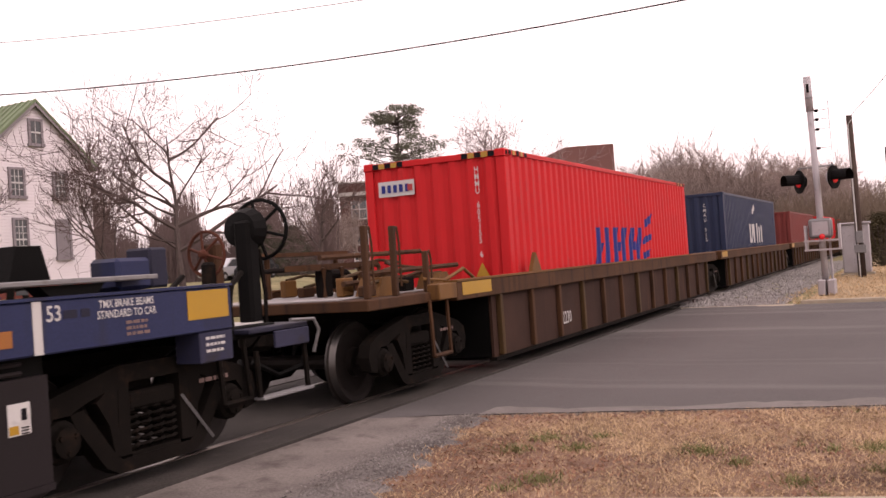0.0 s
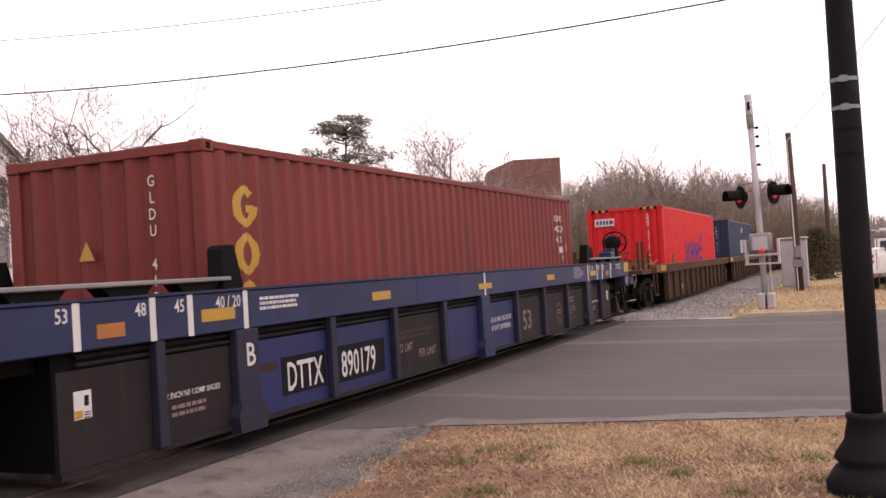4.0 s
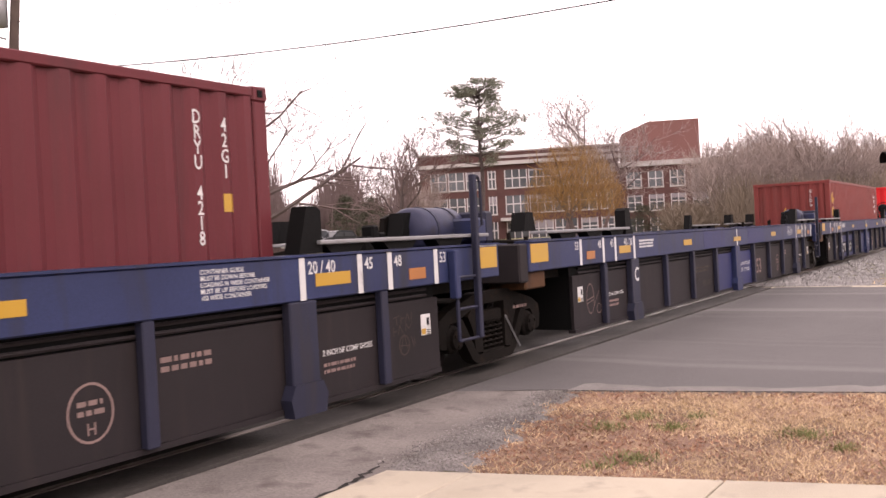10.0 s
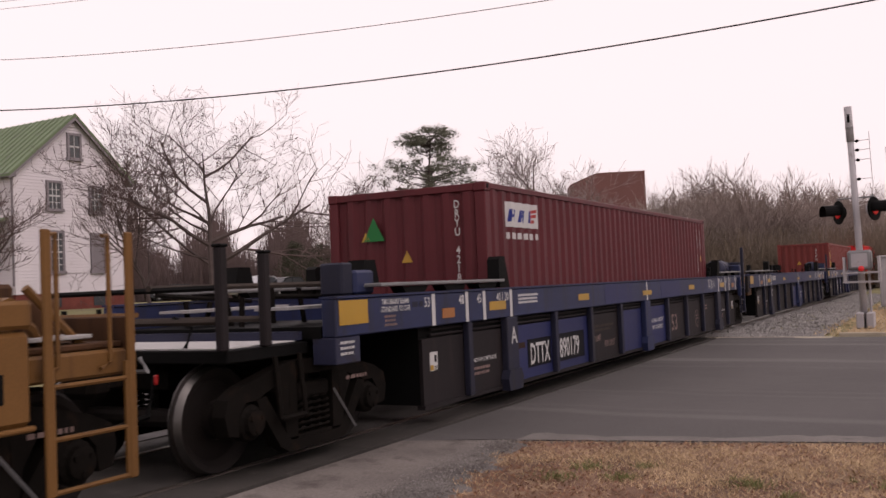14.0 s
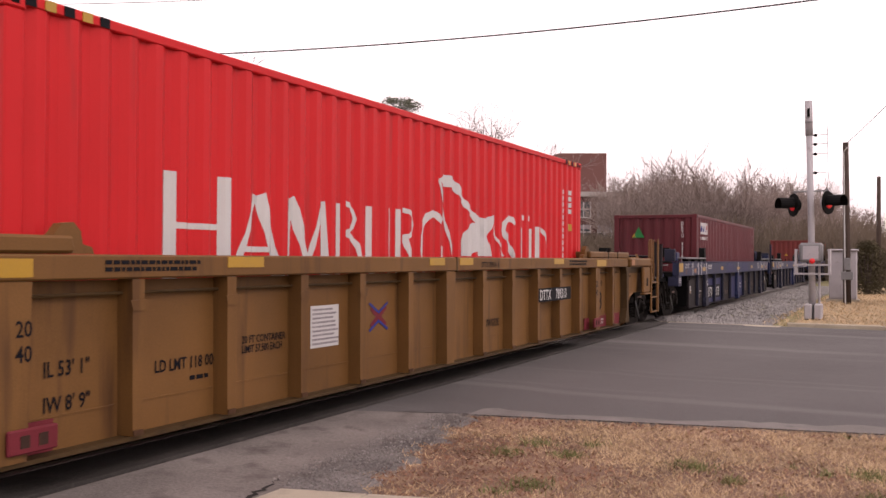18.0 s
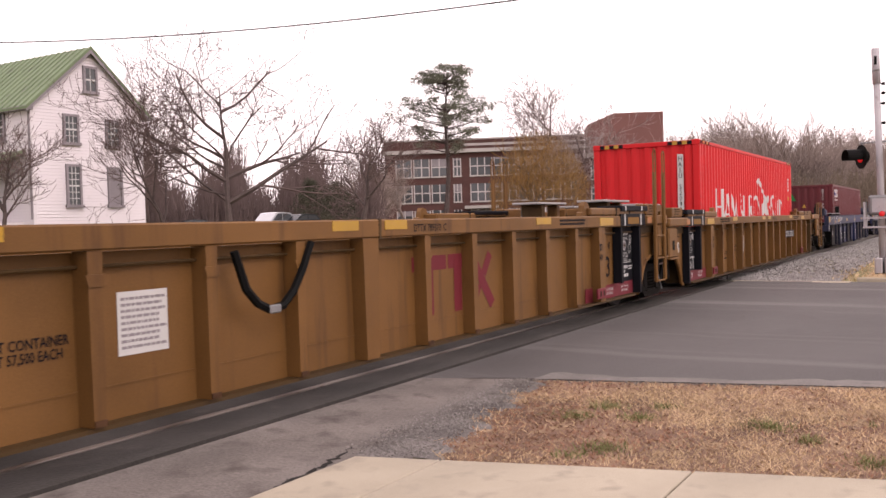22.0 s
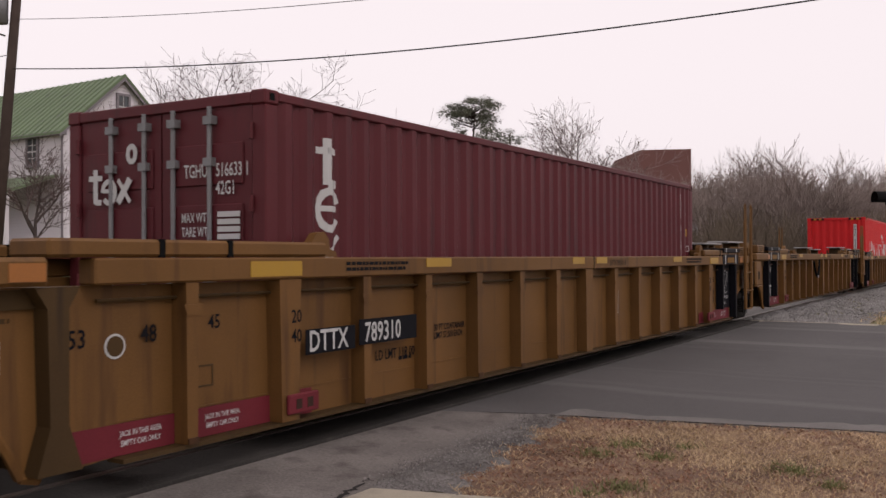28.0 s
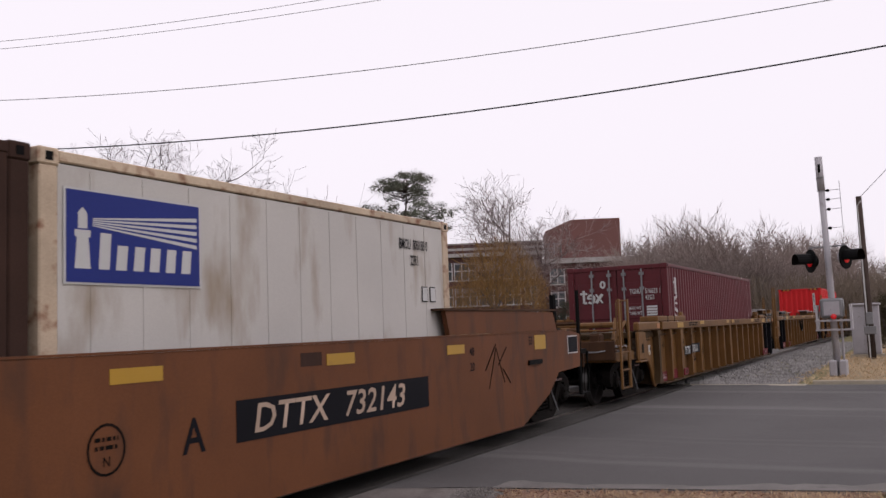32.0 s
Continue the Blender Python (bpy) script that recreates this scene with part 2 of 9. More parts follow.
BLUE_GREY = mat("faded_blue_grey", (0.0150, 0.0160, 0.0300), 0.6, vary=0.3, scale=4, dirt=(0.019, 0.017, 0.021), dirt_amount=0.55, streak=True)
BLUE_CLEAN = mat("clean_blue_paint", (0.0140, 0.0180, 0.0670), 0.5, vary=0.2, scale=3, dirt=(0.018, 0.018, 0.045), dirt_amount=0.4, streak=True)
EVERGREEN = mat("evergreen_leaves", (0.055, 0.058, 0.040), 0.85, vary=0.4, scale=4, bump=0)
STRAW = mat("dry_grass", (0.47, 0.34, 0.205), 0.9, vary=0.4, scale=3, bump=0)
GREENGRASS = mat("green_grass", (0.145, 0.150, 0.062), 0.9, vary=0.4, scale=3, bump=0)
LEAF = mat("fallen_leaf", (0.205, 0.108, 0.068), 0.85, vary=0.5, scale=9, bump=0)
POLEWOOD = mat("pole_wood", (0.055, 0.039, 0.033), 0.9, vary=0.3, scale=8, bump=0.4)
LAMPBLACK = mat("lamp_post_black", (0.009, 0.009, 0.011), 0.6, vary=0.25, scale=6, dirt=(0.017, 0.017, 0.019), dirt_amount=0.35)
CABLE = mat("cable", (0.02, 0.02, 0.022), 0.7, vary=0.1)
GLASS_DARK = mat("window_glass", (0.05, 0.055, 0.06), 0.08, vary=0.2, scale=2, bump=0)
FROSTED = mat("frosted_globe", (0.75, 0.73, 0.68), 0.3, vary=0.03, bump=0)
RED_LENS = mat("red_lens", (0.35, 0.01, 0.012), 0.2, bump=0, emit=0.8)
RED_LAMP = mat("red_lamp_lit", (1.0, 0.05, 0.02), 0.3, bump=0, emit=2.5)
TRUCK_WHITE = mat("truck_white", (0.74, 0.74, 0.74), 0.3, vary=0.04, bump=0)
CAR_SILVER = mat("car_silver", (0.45, 0.46, 0.48), 0.25, 0.5, vary=0.04, bump=0)
CAR_DARK = mat("car_dark", (0.03, 0.032, 0.036), 0.25, 0.2, vary=0.04, bump=0)
RUBBER = mat("rubber", (0.02, 0.02, 0.02), 0.85, vary=0.2)
TAIL = mat("tail_lamp", (0.30, 0.012, 0.012), 0.3, bump=0)
ORANGE_PLASTIC = mat("orange_marker_paint", (0.85, 0.16, 0.04), 0.6, vary=0.1)
DRIED_GREY = mat("grey_deck", (0.279, 0.27, 0.27), 0.7, vary=0.2, scale=5, dirt=(0.158, 0.144, 0.14), dirt_amount=0.4)
OCHRE_MARK = mat("worn_reflector", (0.155, 0.075, 0.012), 0.6, vary=0.15)
DRIED_RUST = mat("dull_brown_steel", (0.035, 0.026, 0.021), 0.7, vary=0.3, scale=6, dirt=(0.018, 0.013, 0.011), dirt_amount=0.5)
RUST_RED = mat("rust_red", (0.075, 0.024, 0.014), 0.8, vary=0.3, scale=6)
TANK_BLUE = mat("tank_blue", (0.023, 0.025, 0.05), 0.5, vary=0.25, scale=5, dirt=(0.02, 0.018, 0.023), dirt_amount=0.5)


# ---- plan: from compass axes at the eye to axes along the track ----
def plan(x, y):
    """Plan axes to track axes: a stretch along the view's middle line, then a turn."""
    k = 0.0519 * (0.866 * x + 0.5 * y)
    x, y = x + 0.866 * k, y + 0.5 * k
    c, w = math.cos(radians(1.744)), math.sin(radians(1.744))
    return c * x + w * y, c * y - w * x


def floor_plan(x, y):
    """The same for what lies on the level ground: the dip of the view is a little steeper."""
    x, y = plan(x, y)
    r = min(60.0, max(0.5, math.hypot(x, y)))
    k = 1.6 / math.tan(math.atan(1.6 / r) + 0.003) / r
    return k * x, k * y


def bearing(b, r):
    """A bearing and a distance to track axes."""
    return plan(r * math.cos(radians(b)), r * math.sin(radians(b)))


def moved(x, y):
    """A rigid move that takes a whole building to its place by the track axes."""
    a, b = plan(x, y)
    turn = math.degrees(math.atan2(b, a) - math.atan2(y, x))
    return pose(a, b, -0.003 * math.hypot(a, b), 0, 0, turn) @ pose(-x, -y, 0)


# ---- building blocks ----
def box(bm, x0, x1, y0, y1, z0, z1, bevel=0.0):
    vs = [bm.verts.new((x, y, z)) for z in (z0, z1) for y in (y0, y1) for x in (x0, x1)]
    fs = [bm.faces.new([vs[i] for i in q]) for q in ((0, 2, 3, 1), (4, 5, 7, 6), (0, 1, 5, 4), (2, 6, 7, 3), (0, 4, 6, 2), (1, 3, 7, 5))]
    if bevel:
        es = list({e for f in fs for e in f.edges})
        bmesh.ops.bevel(bm, geom=es, offset=bevel, segments=1, affect="EDGES", profile=0.7)
    return bm


def prism(bm, pts, y0, y1):
    """Extrude an outline in x and z between y0 and y1."""
    a = [bm.verts.new((x, y0, z)) for x, z in pts]
    b = [bm.verts.new((x, y1, z)) for x, z in pts]
    bm.faces.new(a)
    bm.faces.new(b[::-1])
    k = len(pts)
    for i in range(k):
        j = (i + 1) % k
        bm.faces.new((a[j], a[i], b[i], b[j]))
    bmesh.ops.recalc_face_normals(bm, faces=bm.faces[-(k + 2):]) if k < 60 else None
    return bm


def tube(bm, pts, radii, sides=8, cap=True):
    """A tapering tube along points."""
    rings, prev = [], None
    pts = [Vector(p) for p in pts]
    if not hasattr(radii, "__len__"):
        radii = [radii] * len(pts)
    for i, p in enumerate(pts):
        d = (pts[min(i + 1, len(pts) - 1)] - pts[max(i - 1, 0)]).normalized()
        ref = Vector((0, 0, 1)) if abs(d.z) < 0.9 else Vector((1, 0, 0))
        u = d.cross(ref).normalized()
        v = d.cross(u)
        rings.append([bm.verts.new(p + radii[i] * (math.cos(a) * u + math.sin(a) * v)) for a in [2 * math.pi * k / sides for k in range(sides)]])
    for a, b in zip(rings, rings[1:]):
        for k in range(sides):
            bm.faces.new((a[k], a[(k + 1) % sides], b[(k + 1) % sides], b[k]))
    if cap:
        bm.faces.new(rings[0][::-1])
        bm.faces.new(rings[-1])
    return bm


def lathe(bm, profile, at=(0, 0, 0), sides=16, axis="Z"):
    """Turn a profile of (radius, height) about an axis."""
    rings = []
    at = Vector(at)
    for r, h in profile:
        ring = []
        for k in range(sides):
            a = 2 * math.pi * k / sides
            c, s = r * math.cos(a), r * math.sin(a)
            v = (c, s, h) if axis == "Z" else (c, h, s) if axis == "Y" else (h, c, s)
            ring.append(bm.verts.new(at + Vector(v)))
        rings.append(ring)
    for a, b in zip(rings, rings[1:]):
        for k in range(sides):
            bm.faces.new((a[k], a[(k + 1) % sides], b[(k + 1) % sides], b[k]))
    bm.faces.new(rings[0][::-1])
    bm.faces.new(rings[-1])
    return bm


def finish(bm, name, material, smooth=False):
    bmesh.ops.recalc_face_normals(bm, faces=bm.faces[:]) if len(bm.faces) < 6000 else None
    me = bpy.data.meshes.new(name)
    bm.to_mesh(me)
    bm.free()
    if smooth:
        for p in me.polygons:
            p.use_smooth = True
    me.materials.append(material)
    return me


def part(name, bm, material, parent, label="", smooth=False):
    me = bm if isinstance(bm, bpy.types.Mesh) else finish(bm, name, material, smooth)
    ob = new(name, me)
    ob.parent = parent
    if label:
        tagged(ob, label)
    return ob


def thing(name, label, category, group="", kind="", at=None):
    ob = tagged(new(name), label, category, group, kind)
    if at is not None:
        ob.matrix_basis = at
    return ob


def B():
    return bmesh.new()


def bx(name, material, parent, *d, bevel=0.0, label=""):
    return part(name, box(B(), *d, bevel=bevel), material, parent, label)


TEXTS = {}


def text_mesh(body, size, material, squeeze=1.0, align="LEFT", lean=0.0):
    """Lettering as a flat mesh in x and z, facing -y."""
    key = (body, size, material.name, squeeze, align, lean)
    if key not in TEXTS:
        cu = bpy.data.curves.new("lettering", "FONT")
        cu.body, cu.size, cu.align_x, cu.resolution_u = body, size, align, 2
        cu.space_line = 0.85
        cu.offset = size * 0.012
        ob = bpy.data.objects.new("lettering", cu)
        scene.collection.objects.link(ob)
        me = bpy.data.meshes.new_from_object(ob.evaluated_get(bpy.context.evaluated_depsgraph_get()))
        bpy.data.objects.remove(ob)
        me.transform(Matrix(((squeeze, lean, 0, 0), (0, 0, 0, 0), (0, 1, 0, 0), (0, 0, 0, 1))))
        me.name = "lettering"
        me.materials.clear()
        me.materials.append(material)
        TEXTS[key] = me
    return TEXTS[key]


def lettering(body, size, material, parent, x, y, z, squeeze=0.75, align="LEFT", turn=0, name="lettering", lean=0.0):
    ob = new(name, text_mesh(body, size, material, squeeze, align, lean))
    ob.parent = parent
    ob.matrix_basis = pose(x, y, z, 0, 0, turn)
    return ob


def patch(name, material, parent, x0, x1, y, z0, z1, thick=0.004):
    """A thin painted or stuck-on panel that faces -y."""
    return bx(name, material, parent, x0, x1, y - thick, y, z0, z1)


def bars(material, parent, x0, x1, y, z0, rows, height=0.05, gap=0.035, seed=1):
    """Small unreadable writing as rows of short bars."""
    r = random.Random(seed)
    for k in range(rows):
        bm = B()
        z, x = z0 - k * (height + gap), x0
        end = x1 - r.uniform(0, 0.25) * (x1 - x0)
        while x < end:
            w = r.uniform(0.6, 2.6) * height
            box(bm, x, min(x + w, end), y - 0.003, y, z, z + height)
            x += w + height * 0.55
        part("small_lettering", bm, material, parent)


# ---- the train: it rolls along +x on one straight track ----
TRACK_Y = 6.367
RAIL_TOP = 0.03
GOING = []
SPINNING = []


def rolling(ob, u, z=0.0):
    """Put a thing on the train, u metres along it, to be keyed in motions()."""
    ob.location = (u, TRACK_Y, z)
    GOING.append((ob, u, z))
    return ob


def wave(s, depth=0.036, period=0.278):
    k = (s / period) % 1.0
    if k < 0.27:
        return 0.0
    if k < 0.5:
        return depth * (k - 0.27) / 0.23
    if k < 0.77:
        return depth
    return depth * (1 - (k - 0.77) / 0.23)


def breaks(a, b, period=0.278):
    out, k = [a], math.floor(a / period)
    while k * period < b:
        out += [x for f in (0, 0.27, 0.5, 0.77) if a < (x := (k + f) * period) < b]
        k += 1
    return sorted(out + [b])


def corrugated(s0, s1, z0, z1, depth=0.036, period=0.278):
    """A corrugated sheet along x, its outer ridges at y = 0, facing -y."""
    xs = breaks(s0, s1, period)
    bm = B()
    rows = [[bm.verts.new((x, wave(x, depth, period), z)) for x in xs] for z in (z0, z1)]
    for i in range(len(xs) - 1):
        bm.faces.new((rows[0][i], rows[0][i + 1], rows[1][i + 1], rows[1][i]))
    return bm


def draped(polys, material, parent, y, name="marking", period=0.278, depth=0.036, me=None, at=(0, 0)):
    """Paint in x and z that follows a corrugated side at y."""
    bm = B()
    if me:
        bm.from_mesh(me)
        bmesh.ops.translate(bm, verts=bm.verts[:], vec=(at[0], 0, at[1]))
    for p in polys:
        bm.faces.new([bm.verts.new((a, 0, b)) for a, b in p])
    xs = [v.co.x for v in bm.verts]
    for x in breaks(min(xs), max(xs), period)[1:-1]:
        bmesh.ops.bisect_plane(bm, geom=bm.verts[:] + bm.edges[:] + bm.faces[:], plane_co=(x, 0, 0), plane_no=(1, 0, 0))
    for v in bm.verts:
        v.co.y = y + wave(v.co.x + 1e-6, depth, period) - 0.003
    me2 = bpy.data.meshes.new(name)
    bm.to_mesh(me2)
    bm.free()
    me2.materials.append(material)
    return part(name, me2, material, parent)


def stroke(x0, z0, x1, z1, w):
    d = Vector((x1 - x0, z1 - z0)).normalized() * w / 2
    return [(x0 + d.y, z0 - d.x), (x1 + d.y, z1 - d.x), (x1 - d.y, z1 + d.x), (x0 - d.y, z0 + d.x)]


def arc(cx, cz, rx, rz, a0, a1, w, steps=9):
    out = []
    for i in range(steps):
        a, b = radians(a0 + (a1 - a0) * i / steps), radians(a0 + (a1 - a0) * (i + 1) / steps)
        out.append([(cx + (rx - w / 2 * q) * math.cos(t), cz + (rz - w / 2 * q) * math.sin(t)) for t, q in ((a, -1), (b, -1), (b, 1), (a, 1))])
    return out


def slanted(x, z, w, h, count, bar):
    """A row of slanted bars joined by low cross strokes: a plain emblem."""
    out = []
    lean = h * 0.25
    for k in range(count):
        q = x + w * k / (count - 0.4)
        out.append([(q, z), (q + bar, z), (q + bar + lean, z + h), (q + lean, z + h)])
        if k % 2 == 0:
            out.append([(q + bar, z + h * 0.38), (q + w / count, z + h * 0.38), (q + w / count + lean * 0.3, z + h * 0.62), (q + bar + lean * 0.3, z + h * 0.62)])
    return out


def container(label, colour, length=12.19, height=2.59, doors=False, smooth_side=False, hazard=False, post=None, group=""):
    """A shipping container with its base at z = 0: walls, rails, posts, castings, roof and ends."""
    c = thing("shipping_container", label, "container", group)
    hl, key = length / 2, (length, height)
    post = post or colour
    wallname = "side_wall"
    for s in (-1, 1):
        if smooth_side:
            bm = box(B(), -hl + 0.16, hl - 0.16, -1.205, -1.18, 0.14, height - 0.1)
        else:
            bm = corrugated(-hl + 0.16, hl - 0.16, 0.14, height - 0.09)
            bmesh.ops.translate(bm, verts=bm.verts[:], vec=(0, -1.212, 0))
        if s > 0:
            bmesh.ops.rotate(bm, verts=bm.verts[:], cent=(0, 0, 0), matrix=Matrix.Rotation(math.pi, 3, "Z"))
        me = bpy.data.meshes.new(wallname)
        bm.to_mesh(me)
        bm.free()
        me.materials.append(colour)
        wall = part(wallname, me, colour, c)
        for k in range(12 if smooth_side else 0):
            x = -hl + 0.5 * (k + 0.9)
            if x < hl - 0.3:
                bx("rivet_strip", colour, wall, x - 0.012, x + 0.012, *sorted((s * 1.211, s * 1.205)), 0.16, height - 0.12)
        bx("top_rail", post if smooth_side else colour, c, -hl + 0.16, hl - 0.16, s * 1.219 - (0.06 if s > 0 else 0), s * 1.219 + (0.06 if s < 0 else 0), height - 0.09, height - 0.012, bevel=0.01)
        bx("bottom_rail", colour, c, -hl + 0.16, hl - 0.16, s * 1.21 - (0.06 if s > 0 else 0), s * 1.21 + (0.06 if s < 0 else 0), 0.012, 0.14, bevel=0.01)
        for e in (-1, 1):
            x0, x1 = sorted((e * hl, e * (hl - 0.16)))
            y0, y1 = sorted((s * 1.219, s * 1.06))
            bx("corner_post", post, c, x0 + 0.006, x1, y0 + 0.004, y1 - 0.004, 0.12, height - 0.12, bevel=0.012)
            for z in (0.0, height - 0.12):
                q = bx("corner_casting", post, c, x0 - 0.004, x1 + 0.01, y0 - 0.002, y1 + 0.002, z, z + 0.12, bevel=0.012)
                patch("casting_hole", BLACK, q, (x0 + x1) / 2 - 0.03, (x0 + x1) / 2 + 0.03, -1.221 if s < 0 else 1.225, z + 0.03, z + 0.09)
    bm = corrugated(-hl + 0.1, hl - 0.1, -1.17, 1.17, 0.02, 0.21)
    bmesh.ops.rotate(bm, verts=bm.verts[:], cent=(0, 0, 0), matrix=Matrix.Rotation(-math.pi / 2, 3, "X"))
    bmesh.ops.translate(bm, verts=bm.verts[:], vec=(0, 0, height - 0.025))
    part("roof", bm, colour, c)
    bx("floor", colour, c, -hl + 0.1, hl - 0.1, -1.15, 1.15, 0.1, 0.14)
    for e in (-1, 1):
        x0, x1 = sorted((e * (hl - 0.004), e * (hl - 0.1)))
        bx("end_header", colour, c, x0, x1, -1.06, 1.06, height - 0.11, height - 0.012, bevel=0.01)
        bx("end_sill", colour, c, x0, x1, -1.06, 1.06, 0.012, 0.14, bevel=0.01)
        if doors and e < 0:
            for d in (-1, 1):
                ya, yb = sorted((d * 0.01, d * 1.05))
                door = part("door", box(B(), -hl + 0.03, -hl + 0.07, ya, yb, 0.14, height - 0.11), colour, c)
                for k in range(4):
                    z = 0.3 + k * (height - 0.55) / 4
                    bx("door_panel", colour, door, -hl + 0.012, -hl + 0.03, ya + 0.09, yb - 0.09, z, z + (height - 0.55) / 4 - 0.16, bevel=0.009)
                for q in (0.18, 0.61):
                    bm = B()
                    tube(bm, [(-hl - 0.012, d * q, 0.12), (-hl - 0.012, d * q, height - 0.1)], 0.02, 8)
                    part("lock_rod", bm, GALV, door, "galvanised lock rod")
                    for z in (0.16, 1.0, height - 0.25, height - 0.6):
                        bx("rod_bracket", GALV, door, -hl - 0.04, -hl + 0.03, d * q - 0.05, d * q + 0.05, z, z + 0.07)
                for z in (0.35, 0.95, 1.6, height - 0.4):
                    part("hinge", tube(B(), [(-hl - 0.01, d * 1.07, z), (-hl - 0.01, d * 1.07, z + 0.13)], 0.025, 6), colour, door)
        else:
            bm = corrugated(-1.06, 1.06, 0.14, height - 0.11, 0.045, 0.30)
            bmesh.ops.rotate(bm, verts=bm.verts[:], cent=(0, 0, 0), matrix=Matrix.Rotation(-e * math.pi / 2 if e < 0 else math.pi / 2, 3, "Z"))
            if e < 0:
                bmesh.ops.rotate(bm, verts=bm.verts[:], cent=(0, 0, 0), matrix=Matrix.Rotation(math.pi, 3, "Z"))
            bmesh.ops.translate(bm, verts=bm.verts[:], vec=(e * (hl - 0.015), 0, 0))
            me = bpy.data.meshes.new("end_wall")
            bm.to_mesh(me)
            bm.free()
            me.materials.append(colour)
            part("end_wall", me, colour, c)
    if hazard:
        for e in (-1, 1):
            for k in range(5):
                bm = B()
                x = e * (hl - 0.2 - 0.16 * k)
                box(bm, x - 0.045, x + 0.045, -1.226, -1.2195, height - 0.085, height - 0.015)
                part("hazard_stripe", bm, YELLOW_MARK if k % 2 else BLACK_PAINT, c)
        for sy in (-1, 1):
            for k in range(5):
                y = sy * (1.0 - 0.11 * k)
                bx("hazard_stripe", YELLOW_MARK if k % 2 else BLACK_PAINT, c, -hl - 0.003, -hl + 0.02, y - 0.05, y + 0.05, height - 0.1, height - 0.02)
    return c


def vertical_code(c, code, x, z, step, size, material=None, end=False, back=None, hl=6.095):
    """Characters one under another on a side wall, or on the rear end."""
    material = material or WHITE
    if back and end:
        bx("marking_strip", back, c, -hl - 0.008, -hl - 0.002, -0.685 + x, -0.555 + x, z - step * (len(code) - 0.2), z + size)
    for k, ch in enumerate(code):
        if ch == " ":
            continue
        if end:
            ob = lettering(ch, size, material, c, -hl - 0.012, x - 0.62, z - k * step, 0.8, "CENTER", -90)
        else:
            ob = draped([], material, c, -1.212, "lettering", me=text_mesh(ch, size, material, 0.8, "CENTER"), at=(x, z - k * step))


def end_panel(c, material, y0, y1, z0, z1, hl=6.095, name="label_panel", off=0.004):
    return bx(name, material, c, -hl - off - 0.004, -hl - off, y0, y1, z0, z1)


def triangle_sign(c, material, y, z, size, hl=6.095):
    bm = B()
    a = [bm.verts.new((-hl - 0.012, y + d * size, z + h * size)) for d, h in ((-0.5, 0), (0.5, 0), (0, 0.95))]
    bm.faces.new(a)
    return part("warning_triangle", bm, material, c)


